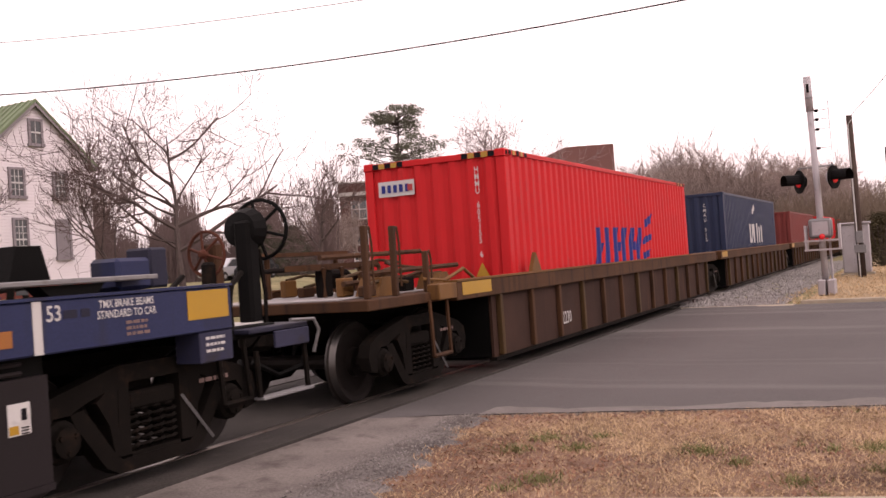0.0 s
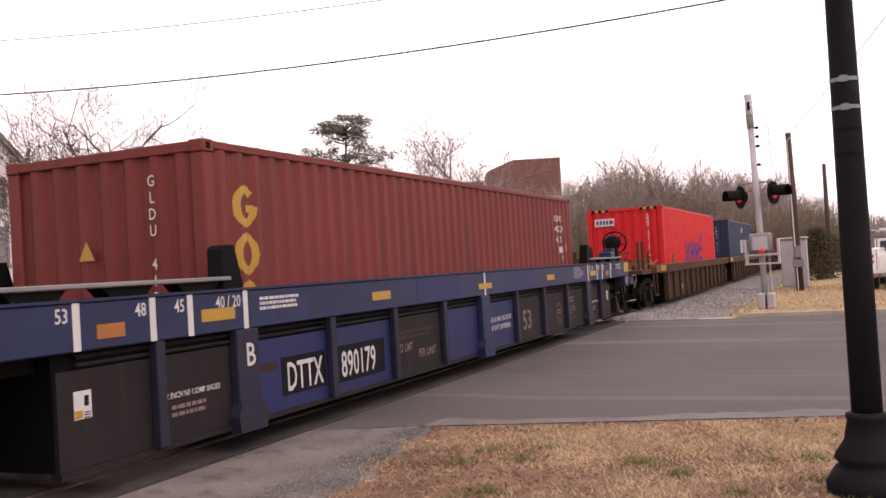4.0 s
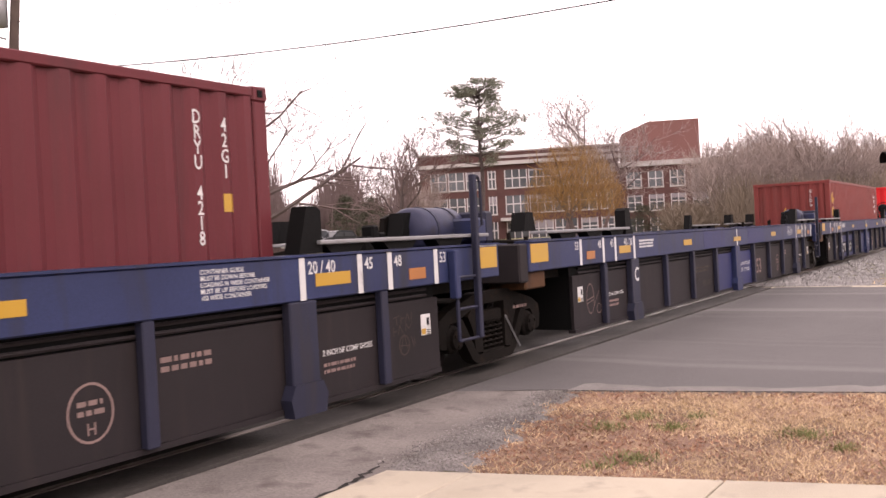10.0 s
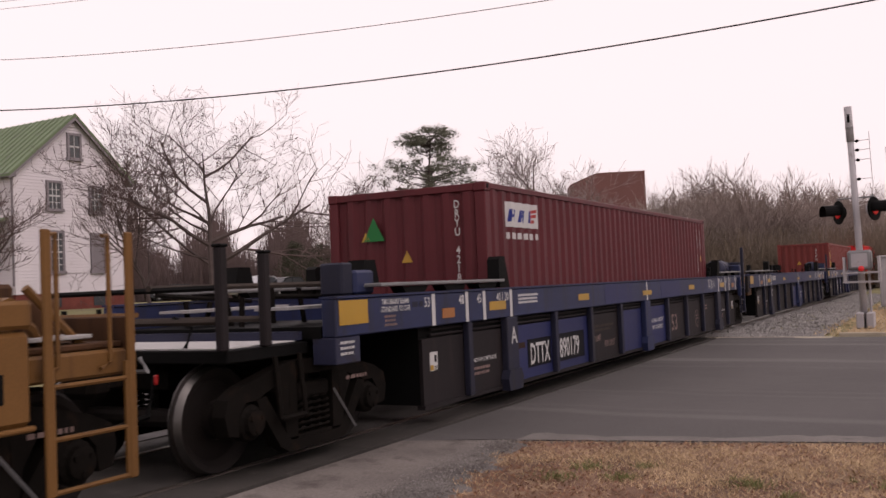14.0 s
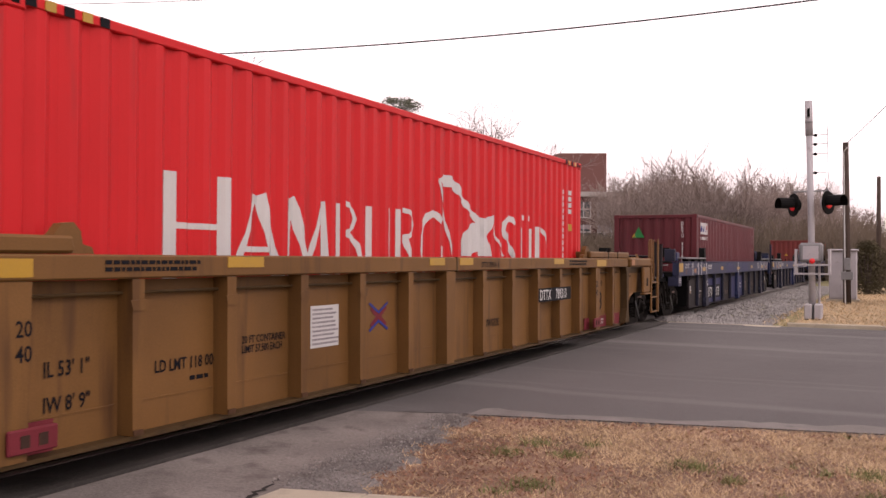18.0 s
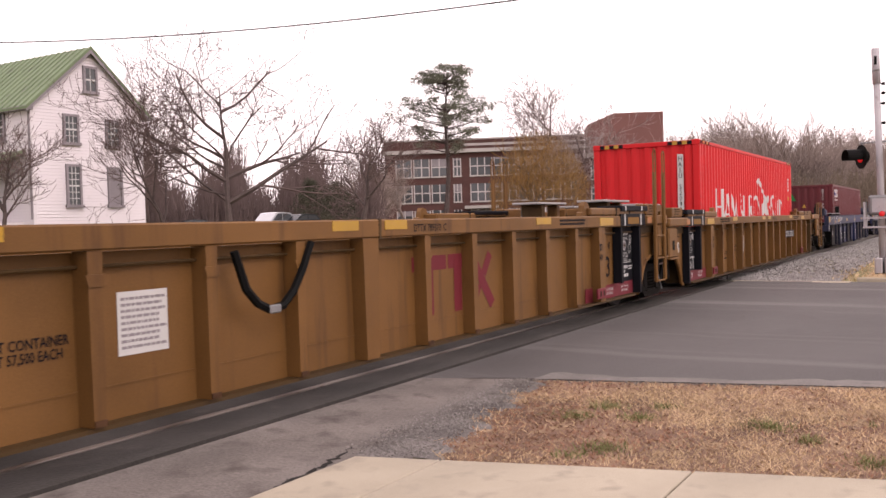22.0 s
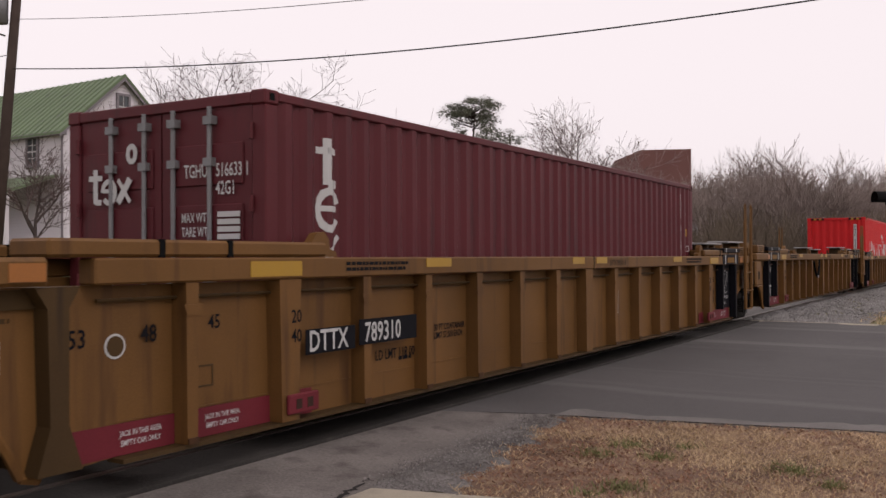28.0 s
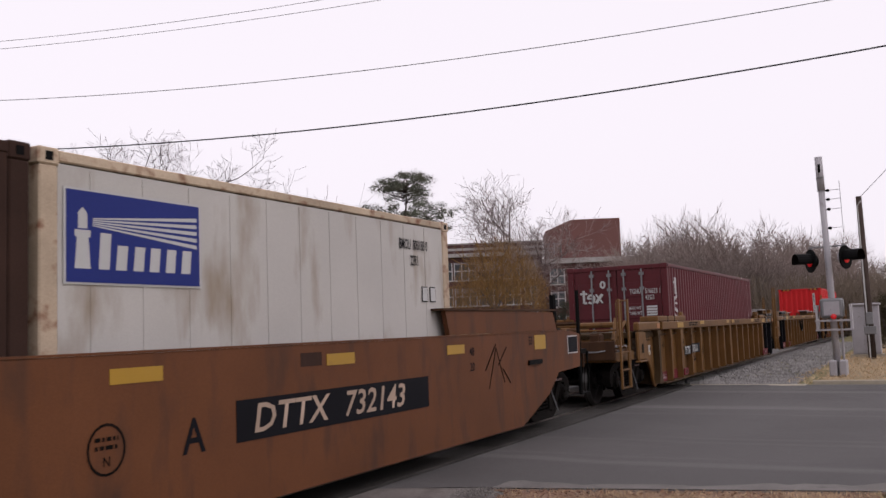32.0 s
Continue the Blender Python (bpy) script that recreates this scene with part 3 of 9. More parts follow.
# bogies -----------------------------------------------------------------
def bogie(u, base=1.78, label="grimy cast-steel freight bogie under the well car"):
    b = thing("bogie", label, "rail bogie", "bogies")
    b.location = (u, TRACK_Y, RAIL_TOP)
    GOING.append((b, u, RAIL_TOP))
    for s in (-1, 1):
        y0, y1 = sorted((s * 1.05, s * 1.19))
        bm = B()
        for e in (-1, 1):
            # half of the casting: top chord, column, tension leg and pedestal round an open triangle
            for out in ([(0, 0.84), (0.36, 0.84), (1.0, 0.70), (1.18, 0.62), (1.22, 0.5), (1.18, 0.36), (1.06, 0.34), (1.04, 0.5), (0.96, 0.58), (0.82, 0.58), (0.72, 0.62), (0.36, 0.72), (0, 0.72)],
                        [(0.27, 0.72), (0.37, 0.72), (0.39, 0.24), (0.27, 0.24)],
                        [(0, 0.13), (0.4, 0.13), (0.52, 0.19), (0.78, 0.5), (0.82, 0.58), (0.70, 0.60), (0.63, 0.52), (0.42, 0.26), (0.36, 0.22), (0, 0.22)],
                        [(0.37, 0.72), (0.39, 0.5), (0.37, 0.24), (0.43, 0.26), (0.47, 0.46), (0.58, 0.62), (0.5, 0.68)]):
                prism(bm, [(e * x, 0.12 + (z - 0.13) * 1.12) for x, z in (out if e > 0 else out[::-1])], y0, y1)
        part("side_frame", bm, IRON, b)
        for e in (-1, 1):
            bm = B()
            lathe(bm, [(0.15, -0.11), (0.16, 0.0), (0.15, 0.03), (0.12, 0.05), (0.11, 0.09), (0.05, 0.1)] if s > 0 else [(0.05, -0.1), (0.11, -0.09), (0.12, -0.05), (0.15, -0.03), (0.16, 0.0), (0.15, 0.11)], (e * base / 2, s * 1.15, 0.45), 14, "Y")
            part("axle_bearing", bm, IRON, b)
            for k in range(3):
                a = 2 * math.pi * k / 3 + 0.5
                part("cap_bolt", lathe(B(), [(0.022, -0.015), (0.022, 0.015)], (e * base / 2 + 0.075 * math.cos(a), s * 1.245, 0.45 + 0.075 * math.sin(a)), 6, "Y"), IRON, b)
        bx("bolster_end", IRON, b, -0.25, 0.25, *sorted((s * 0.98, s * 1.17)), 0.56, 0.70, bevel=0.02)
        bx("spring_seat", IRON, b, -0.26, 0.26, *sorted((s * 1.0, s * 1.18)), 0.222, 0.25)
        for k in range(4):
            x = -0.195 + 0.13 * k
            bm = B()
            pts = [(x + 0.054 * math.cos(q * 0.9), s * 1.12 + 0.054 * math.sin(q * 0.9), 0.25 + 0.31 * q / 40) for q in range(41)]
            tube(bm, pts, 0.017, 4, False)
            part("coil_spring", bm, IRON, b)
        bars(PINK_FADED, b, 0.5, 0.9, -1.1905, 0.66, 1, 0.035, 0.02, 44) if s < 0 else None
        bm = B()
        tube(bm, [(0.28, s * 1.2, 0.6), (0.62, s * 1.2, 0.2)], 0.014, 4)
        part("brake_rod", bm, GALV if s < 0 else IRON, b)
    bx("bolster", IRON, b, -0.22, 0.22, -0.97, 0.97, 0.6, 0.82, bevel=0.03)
    for e in (-1, 1):
        part("brake_beam", tube(B(), [(e * 0.38, -0.85, 0.38), (e * 0.38, 0.85, 0.38)], 0.045, 8), IRON, b)
        for s in (-1, 1):
            bx("brake_shoe", IRON, b, e * 0.41 - 0.03, e * 0.41 + 0.03, s * 0.75 - 0.08, s * 0.75 + 0.08, 0.25, 0.6)
    for e in (-1, 1):
        w = new("wheelset")
        w.parent = b
        w.location = (e * base / 2, 0, 0.46)
        SPINNING.append((w, e * base / 2, 0.46))
        part("axle", tube(B(), [(0, -1.05, 0), (0, 1.05, 0)], 0.085, 10), WHEEL, w)
        for s in (-1, 1):
            wheel = WHEEL_MESHES.get(s)
            if not wheel:
                bm = B()
                prof = [(0.09, -0.10), (0.16, -0.09), (0.17, -0.03), (0.34, 0.0), (0.39, -0.06), (0.44, -0.068)] if s < 0 else [(0.485, -0.045), (0.485, -0.02), (0.455, -0.01), (0.44, 0.068), (0.39, 0.06), (0.34, 0.0), (0.17, 0.03), (0.16, 0.09), (0.09, 0.10)]
                if s < 0:
                    prof += [(0.455, 0.01), (0.485, 0.02), (0.485, 0.045)]
                lathe(bm, prof, (0, 0, 0), 28, "Y")
                me = finish(bm, "wheel", WHEEL)
                me.materials.append(TREAD)
                for p in me.polygons:
                    r = math.hypot(p.center.x, p.center.z)
                    if r > 0.43 and abs(p.normal.y) < 0.7:
                        p.material_index = 1
                    if abs(p.normal.y) < 0.97 and r > 0.3:
                        p.use_smooth = True
                WHEEL_MESHES[s] = wheel = me
            ob = part("wheel", wheel, WHEEL, w)
            ob.location = (0, s * 0.755, 0)
    return b


WHEEL_MESHES = {}


def coupler(parent, x0, x1, z=0.87):
    bm = B()
    box(bm, min(x0, x1), max(x0, x1), -0.09, 0.09, z - 0.1, z + 0.1, bevel=0.02)
    e = 1 if x1 > x0 else -1
    box(bm, min(x1, x1 + e * 0.25), max(x1, x1 + e * 0.25), -0.19, 0.19, z - 0.16, z + 0.16, bevel=0.06)
    part("coupler", bm, IRON, parent)
    bx("angle_cock", TAIL, parent, *sorted((x0 + e * 0.06, x0 + e * 0.1)), -0.46, -0.42, z - 0.07, z + 0.02, bevel=0.01, label="small red valve handle")
    bm = B()
    tube(bm, [(x0, -0.35, z), (x0 + (x1 - x0) * 0.5, -0.4, z - 0.35), (x1 + e * 0.15, -0.3, z - 0.42), (x1 + e * 0.4, -0.15, z - 0.25)], 0.03, 6)
    part("air_hose", bm, BLACK, parent)


def ladder(parent, material, x0, x1, y, z0, z1, rungs=3, name="ladder"):
    bm = B()
    tube(bm, [(x0, y, z0), (x0, y, z1)], 0.022, 6)
    tube(bm, [(x1, y, z0), (x1, y, z1)], 0.022, 6)
    for k in range(rungs):
        z = z0 + (z1 - z0) * k / max(1, rungs - 1) * 0.85
        tube(bm, [(x0, y, z), (x1, y, z)], 0.018, 6)
    return part(name, bm, material, parent)


# the blue three-unit car -------------------------------------------------
FRONT_END, REAR_END = 10.1, 10.0


def brake_wheel(parent, material, x, y, z, r):
    """A spoked wheel that faces along the track, dished towards its shaft."""
    bm = B()
    for k in range(22):
        a, b2 = 2 * math.pi * k / 22, 2 * math.pi * (k + 1) / 22
        tube(bm, [(x, y + r * math.cos(a), z + r * math.sin(a)), (x, y + r * math.cos(b2), z + r * math.sin(b2))], 0.021, 6, False)
    for k in range(6):
        a = 2 * math.pi * k / 6 + 0.3
        tube(bm, [(x - 0.06, y, z), (x, y + r * math.cos(a), z + r * math.sin(a))], 0.018, 6)
    lathe(bm, [(0.03, -0.12), (0.06, -0.08), (0.06, -0.03), (0.02, -0.02)], (x, y, z), 10, "X")
    return part("hand_brake_wheel", bm, material, parent, "spoked hand brake wheel")


def blue_unit(u, letter, front, rear):
    c = rolling(thing("well_car", "blue and grime-grey articulated well car unit, %s" % {"B": "carrying a brown-red container", "C": "empty", "A": "carrying a maroon container"}[letter], "rail car", "blue well car units"), u, 0.085)
    c.scale = (0.99, 1.01, 0.92)
    fe = FRONT_END if front == "coupler" else 9.5
    re = -REAR_END if rear == "coupler" else -9.72
    for s in (-1, 1):
        y0, y1 = sorted((s * 1.47, s * 1.31))
        sill = bx("side_sill", BLUE, c, re, fe, y0, y1, 1.13, 1.51, bevel=0.012)
        bx("sill_lip", BLUE, sill, re, fe, *sorted((s * 1.485, s * 1.29)), 1.513, 1.535)
        yp0, yp1 = sorted((s * 1.385, s * 1.345))
        for k, (a, b) in enumerate(((-8.3, -7.28), (-7.28, -6.12), (-6.12, -4.55), (-4.55, -3.04), (-3.04, -1.52), (-1.52, 0), (0, 1.52), (1.52, 3.04), (3.04, 4.55), (4.55, 6.12), (6.12, 7.28), (7.28, 8.3))):
            blue = (k in (5, 6)) or (letter != "C" and k in (2, 3))
            bx("side_panel", BLUE_CLEAN if blue else GREY_PANEL, c, a + 0.002, b - 0.002, yp0, yp1, 0.22, 0.985, label="clean blue panel" if blue else "")
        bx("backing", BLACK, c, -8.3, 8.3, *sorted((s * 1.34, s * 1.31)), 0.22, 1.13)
        for z in (1.02, 1.085):
            bm = B()
            tube(bm, [(-8.1, s * 1.375, z), (8.1, s * 1.375, z)], 0.018, 6)
            part("pipe", bm, GREY_PANEL, c)
        for x in (-7.28, -4.55, -3.04, -1.52, 1.52, 3.04, 4.55, 7.28):
            bx("side_post", BLUE_GREY, c, x - 0.055, x + 0.055, *sorted((s * 1.465, s * 1.387)), 0.21, 1.128, bevel=0.01)
        for x in (-6.12, 0.0, 6.12):
            post = bx("jacking_post", BLUE if x == 0 else BLUE_GREY, c, x - 0.17, x + 0.17, *sorted((s * 1.478, s * 1.387)), 0.3, 1.128, bevel=0.012)
            bm = B()
            prism(bm, [(x - 0.2, 0.14), (x + 0.2, 0.14), (x + 0.23, 0.3), (x + 0.17, 0.42), (x - 0.17, 0.42), (x - 0.23, 0.3)], *sorted((s * 1.50, s * 1.388)))
            part("jacking_pad", bm, BLUE if x == 0 else BLUE_GREY, post)
        bx("bottom_chord", GREY_PANEL, c, -8.3, 8.3, *sorted((s * 1.40, s * 1.30)), 0.17, 0.218)
    for k in range(11):
        x = -7.6 + 1.52 * k
        bx("cross_bearer", GREY_PANEL, c, x - 0.12, x + 0.12, -1.3, 1.3, 0.2, 0.3)
    bx("centre_plate", GREY_PANEL, c, -8.1, 8.1, -0.2, 0.2, 0.302, 0.32)
    for e, kind in ((1, front), (-1, rear)):
        edge = fe if e > 0 else -re
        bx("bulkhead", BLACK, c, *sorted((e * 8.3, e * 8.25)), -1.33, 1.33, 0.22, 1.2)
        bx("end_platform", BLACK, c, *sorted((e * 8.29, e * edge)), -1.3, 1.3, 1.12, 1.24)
        walkway = part("walkway", box(B(), *sorted((e * 6.35, e * 9.25)), -1.50, -1.27, 1.615, 1.655, bevel=0.008), GALV, c, "grey steel walkway grating")
        part("walkway", box(B(), *sorted((e * 6.35, e * 9.25)), 1.27, 1.50, 1.615, 1.655, bevel=0.008), GALV, c, "grey steel walkway grating")
        for s in (-1, 1):
            for x in (6.75, 7.6, 8.5):
                bm = B()
                prism(bm, [(e * (x - 0.2), 1.537), (e * (x + 0.2), 1.537), (e * (x + 0.28), 1.612), (e * (x - 0.28), 1.612)], *sorted((s * 1.45, s * 1.3)))
                part("walkway_bracket", bm, BLACK, c)
            bm = B()
            prism(bm, [(e * 6.12, 1.538), (e * 6.42, 1.538), (e * 6.42, 1.92), (e * 6.36, 1.96), (e * 6.24, 1.96)], *sorted((s * 1.46, s * 1.30)))
            part("guide_horn", bm, BLACK, c, "black container guide")
            bm = B()
            prism(bm, [(e * 8.4, 1.66), (e * 8.75, 1.66), (e * 8.68, 1.93), (e * 8.47, 1.93)], *sorted((s * 0.95, s * 0.75)))
            part("guide_block", bm, BLACK, c)
        tilt = GALV if e > 0 else DRIED_GREY
        for y in (-0.62, 0.62):
            bx("crossover_board", tilt, c, *sorted((e * 8.2, e * (edge - 0.15))), y - 0.2, y + 0.2, 1.41, 1.44)
        r = random.Random(int(u * 10) + e)
        for k in range(7):
            x, y = e * r.uniform(8.3, edge - 0.2), r.uniform(-0.9, 0.9)
            part("brake_bracket", tube(B(), [(x, y, 1.24), (x + r.uniform(-0.1, 0.1), y, r.uniform(1.45, 1.75))], 0.03, 6), IRON, c)
        part("brake_rod", tube(B(), [(e * 8.3, -1.0, 1.5), (e * (edge - 0.1), -0.7, 1.56)], 0.03, 6), IRON, c)
        part("brake_rod", tube(B(), [(e * 8.3, 0.9, 1.5), (e * (edge - 0.1), 0.8, 1.62)], 0.03, 6), IRON, c)
        if kind != "coupler" and e < 0:
            bx("end_block", GREY_PANEL, c, -9.95, -9.723, -1.46, 1.46, 1.0, 1.5, bevel=0.02, label="dull brown-grey end casting")
            bx("end_block", RUSTY, c, -9.7, -9.15, -1.4, -0.9, 0.9, 1.127, bevel=0.02)
        if kind == "coupler":
            bx("end_deck", BLACK, c, *sorted((e * edge, e * 11.1)), -1.15, 1.15, 0.98, 1.1, bevel=0.01)
            bx("deck_sheet", WHITE, c, *sorted((e * (edge + 0.05), e * 11.05)), -1.05, 0.9, 1.103, 1.115, label="pale weathered deck sheet")
            bx("draft_sill", IRON, c, *sorted((e * 8.2, e * 10.9)), -0.3, 0.3, 0.72, 0.97)
            coupler(c, e * 11.1, e * 11.4)
            bx("end_bracket", TANK_BLUE, c, *sorted((e * (edge - 0.4), e * edge)), -1.46, -1.2, 0.86, 1.128, bevel=0.01)
            bars(WHITE, c, e * (edge - 0.2) - 0.13, e * (edge - 0.2) + 0.13, -1.4605, 1.06, 3, 0.025, 0.03, 61)
            bx("end_sheet", TANK_BLUE, c, *sorted((e * (edge + 0.02), e * (edge + 0.08))), -1.1, 1.1, 1.116, 1.4 if e > 0 else 1.2)
            bx("end_box", BLUE, c, *sorted((e * 9.05, e * 9.4)), -1.3, -1.0, 1.54, 1.8, bevel=0.03)
            bx("end_box", BLUE_GREY, c, *sorted((e * 9.405, e * 9.6)), -1.28, -1.02, 1.54, 1.88, bevel=0.02)
            for x, h in ((10.6, 1.97), (11.15, 2.02)) if e < 0 else ():
                post = bx("end_post", GREY_PANEL, c, *sorted((e * (x - 0.045), e * (x + 0.045))), -1.19, -1.11, 1.1, h, bevel=0.012, label="grimy dark grey upright")
                bx("post_cap", BLACK, post, *sorted((e * (x - 0.055), e * (x + 0.055))), -1.2, -1.1, h, h + 0.03, bevel=0.01)
                part("end_rail", tube(B(), [(e * x, -1.1, 1.36), (e * x, 1.2, 1.36)], 0.032, 6), DRIED_RUST, c)
            for x in (10.7, 11.1) if e < 0 else ():
                part("end_post", tube(B(), [(e * x, 0.75, 1.1), (e * x, 0.75, 1.5)], 0.025, 6), BLACK, c)
            if e < 0:
                part("end_rail", tube(B(), [(-8.6, -0.35, 1.68), (-11.15, -0.35, 1.68)], 0.032, 6), DRIED_RUST, c)
                part("end_rail", tube(B(), [(-11.12, -1.1, 1.66), (-11.12, 0.9, 1.66)], 0.03, 6), BLACK, c)
                for k, y in enumerate((-0.6, 0.1, 0.7)):
                    part("rail_bracket", tube(B(), [(-11.0, y, 1.1), (-10.9, y, 1.3), (-11.12, y, 1.4)], 0.022, 6), BLACK, c)
            bm = B()
            for x in (10.2, 10.55):
                tube(bm, [(e * x, -1.2, 1.0), (e * x, -1.25, 0.42)], 0.025, 6)
            tube(bm, [(e * 10.2, -1.25, 0.42), (e * 10.55, -1.25, 0.42)], 0.028, 6)
            part("sill_step", bm, IRON, c)
        else:
            bx("articulation", IRON, c, *sorted((e * 8.2, e * 9.3)), -0.45, 0.45, 0.75, 0.99, bevel=0.03)
            bx("underframe", IRON, c, *sorted((e * 8.31, e * (edge - 0.02))), -1.2, 1.2, 0.99, 1.115)
    if front != "coupler":
        ladder(c, BLUE_GREY, 8.46, 8.88, -1.53, 0.48, 1.30, 3, "side_ladder")
        bx("ladder_bracket", BLUE, c, 8.40, 8.50, -1.56, -1.472, 0.95, 1.48, bevel=0.012)
        bx("grab_post", BLUE_GREY, c, 8.845, 8.915, -1.57, -1.50, 0.47, 2.33, bevel=0.012)
        part("hand_rail", tube(B(), [(8.88, -1.535, 2.29), (8.98, -1.535, 2.31), (9.03, -1.535, 2.24), (9.04, -1.535, 1.75), (8.92, -1.535, 1.7)], 0.018, 6), BLUE_GREY, c)
        bm = lathe(B(), [(0.1, -0.47), (0.24, -0.42), (0.27, -0.36), (0.27, 0.36), (0.24, 0.42), (0.1, 0.47)], (9.0, -0.88, 1.72), 20, "X")
        tank = part("air_tank", bm, TANK_BLUE, c, "weathered blue air reservoir", smooth=True)
        for x in (8.8, 9.2):
            part("tank_strap", lathe(B(), [(0.272, -0.02), (0.279, -0.018), (0.279, 0.018), (0.272, 0.02)], (x, -0.88, 1.72), 20, "X"), BLUE_GREY, tank)
        bx("valve_box", BLUE, c, 9.12, 9.36, -1.42, -1.02, 1.54, 1.84, bevel=0.03)
        bx("valve_box", BLUE_GREY, c, 9.365, 9.55, -1.40, -1.05, 1.54, 1.92, bevel=0.025)
        for x, h in ((8.0, 1.8), (8.12, 1.72), (7.9, 1.68)):
            bx("valve_fitting", BLACK, c, x - 0.06, x + 0.06, -0.9, -0.75, 1.3, h, bevel=0.02)
        bm = B()
        prism(bm, [(8.28, 1.25), (8.6, 1.25), (8.55, 1.92), (8.42, 1.88)], -0.72, -0.66)
        part("bracket_plate", bm, IRON, c)
    else:
        # hand brake stand of the coupler end, and the step below it
        bx("brake_stand", BLACK, c, 10.95, 11.12, -1.02, -0.84, 1.1, 2.15, bevel=0.03)
        bx("brake_stand", IRON, c, 10.7, 10.82, -0.75, -0.63, 1.1, 1.75, bevel=0.03)
        brake_wheel(c, BLACK, 11.29, -0.9, 2.06, 0.31)
        part("brake_housing", lathe(B(), [(0.08, -0.13), (0.18, -0.1), (0.23, 0.03), (0.1, 0.12)], (11.1, -0.88, 2.06), 16, "X"), BLACK, c)
        part("brake_chain", tube(B(), [(11.12, -1.0, 1.85), (11.16, -1.02, 1.4), (11.1, -1.05, 1.05), (10.9, -1.0, 0.85)], 0.022, 5), IRON, c)
        bx("brake_step", BLUE_GREY, c, 10.5, 11.38, -1.32, -0.7, 1.03, 1.08, bevel=0.01)
        bx("step_skirt", TANK_BLUE, c, 10.85, 11.38, -1.33, -1.30, 0.86, 1.027, bevel=0.008)
        part("cut_lever", tube(B(), [(11.05, -1.36, 1.12), (11.42, -1.36, 1.1), (11.5, -1.36, 0.98), (11.48, -1.3, 0.75)], 0.018, 6), GALV, c)
        for x in (10.62, 11.35):
            part("step_hanger", tube(B(), [(x, -1.28, 0.86), (x, -1.3, 0.42)], 0.028, 6), IRON, c)
        bx("foot_step", GALV, c, 10.6, 11.37, -1.36, -1.24, 0.39, 0.42, bevel=0.006)
        for y in (-1.05, -0.35, 0.5):
            part("hose_bracket", tube(B(), [(10.6, y, 1.08), (10.62, y, 1.5), (10.9, y + 0.1, 1.62)], 0.03, 6), IRON, c)
    # markings of the near side
    y = -1.4705
    for e in (-1, 1):
        for x, t in ((6.13, "40 / 20" if e < 0 else "20 / 40"), (6.91, "45"), (7.37, "48"), (8.17, "53")):
            patch("white_line", WHITE, c, e * x - 0.035, e * x + 0.035, y, 1.135, 1.508)
            if e < 0:
                lettering(t, 0.16, WHITE, c, e * x - 0.07, y - 0.003, 1.36, 0.8, "RIGHT")
            else:
                lettering(t, 0.16, WHITE, c, e * x + 0.07, y - 0.003, 1.36, 0.8, "LEFT")
        if (front if e > 0 else rear) == "coupler":
            for body, z in (("TMX BRAKE BEAMS", 1.42), ("STANDARD TO CAR", 1.34)):
                lettering(body, 0.085, WHITE, c, e * 8.95, y - 0.003, z, 0.72, "CENTER")
            bars(PINK_FADED, c, e * 9.05 - 0.12, e * 9.05 + 0.12, y, 1.28, 3, 0.025, 0.02, 17)
            bars(BLUE_GREY, c, e * 8.5 - 0.12, e * 8.5 + 0.12, y, 1.37, 1, 0.06, 0.02, 18)
        xa = e * 6.53
        patch("reflector", YELLOW_MARK, c, xa - 0.235, xa + 0.235, y, 1.245, 1.36)
        patch("reflector", ORANGE_MARK, c, e * 7.83 - 0.145, e * 7.83 + 0.145, y, 1.21, 1.325)
        patch("reflector", YELLOW_MARK, c, e * 3.42 - 0.235, e * 3.42 + 0.235, y, 1.26, 1.365)
        xr = (fe if e > 0 else -re) - 0.29
        if e > 0 and front != "coupler":
            bars(WHITE, c, 8.93, 9.5, y, 1.498, 1, 0.02, 0.02, 71)
            bars(WHITE, c, 8.93, 9.45, y, 1.462 + 0.006, 1, 0.018, 0.02, 72)
        patch("reflector", YELLOW_MARK, c, e * xr - 0.24, e * xr + 0.24, y, 1.245, 1.49)
        if e < 0:
            bars(WHITE, c, -5.9, -5.1, y, 1.4, 3, 0.03, 0.02, 5)
        else:
            for k, line in enumerate(("CONTAINER GUIDE", "MUST BE DOWN BEFORE", "LOADING 96 WIDE CONTAINER", "MUST BE UP BEFORE LOADING", "102 WIDE CONTAINER")):
                lettering(line, 0.052, WHITE, c, 5.02, y - 0.003, 1.43 - 0.05 * k, 0.95)
        patch("repainted_patch", BLUE_CLEAN, c, *sorted((e * 0.95, e * 2.42)), y, 1.145, 1.5, 0.002)
        patch("inspection_label", WHITE, c, e * 8.06 - 0.085, e * 8.06 + 0.085, -1.3855, 0.6, 0.82)
        patch("label_stripe", YELLOW_MARK, c, e * 8.06 - 0.08, e * 8.06 - 0.01, -1.39, 0.61, 0.67)
        patch("label_mark", BLACK_PAINT, c, e * 8.06 + 0.015, e * 8.06 + 0.055, -1.39, 0.7, 0.78)
        for k, z in enumerate((0.645, 0.625, 0.605)):
            patch("label_mark", GREY_PANEL, c, e * 8.06 + 0.01, e * 8.06 + 0.07, -1.39, z, z + 0.008)
        lettering("2 INCH NF COMP SHOES", 0.075, WHITE, c, e * 6.8 - 0.36, -1.3885, 0.6, 0.85)
    patch("white_line", WHITE, c, -0.03, 0.03, y, 1.135, 1.508)
    patch("reflector", YELLOW_MARK, c, -0.28, 0.28, y - 0.005, 1.24, 1.33)
    yp = -1.3855
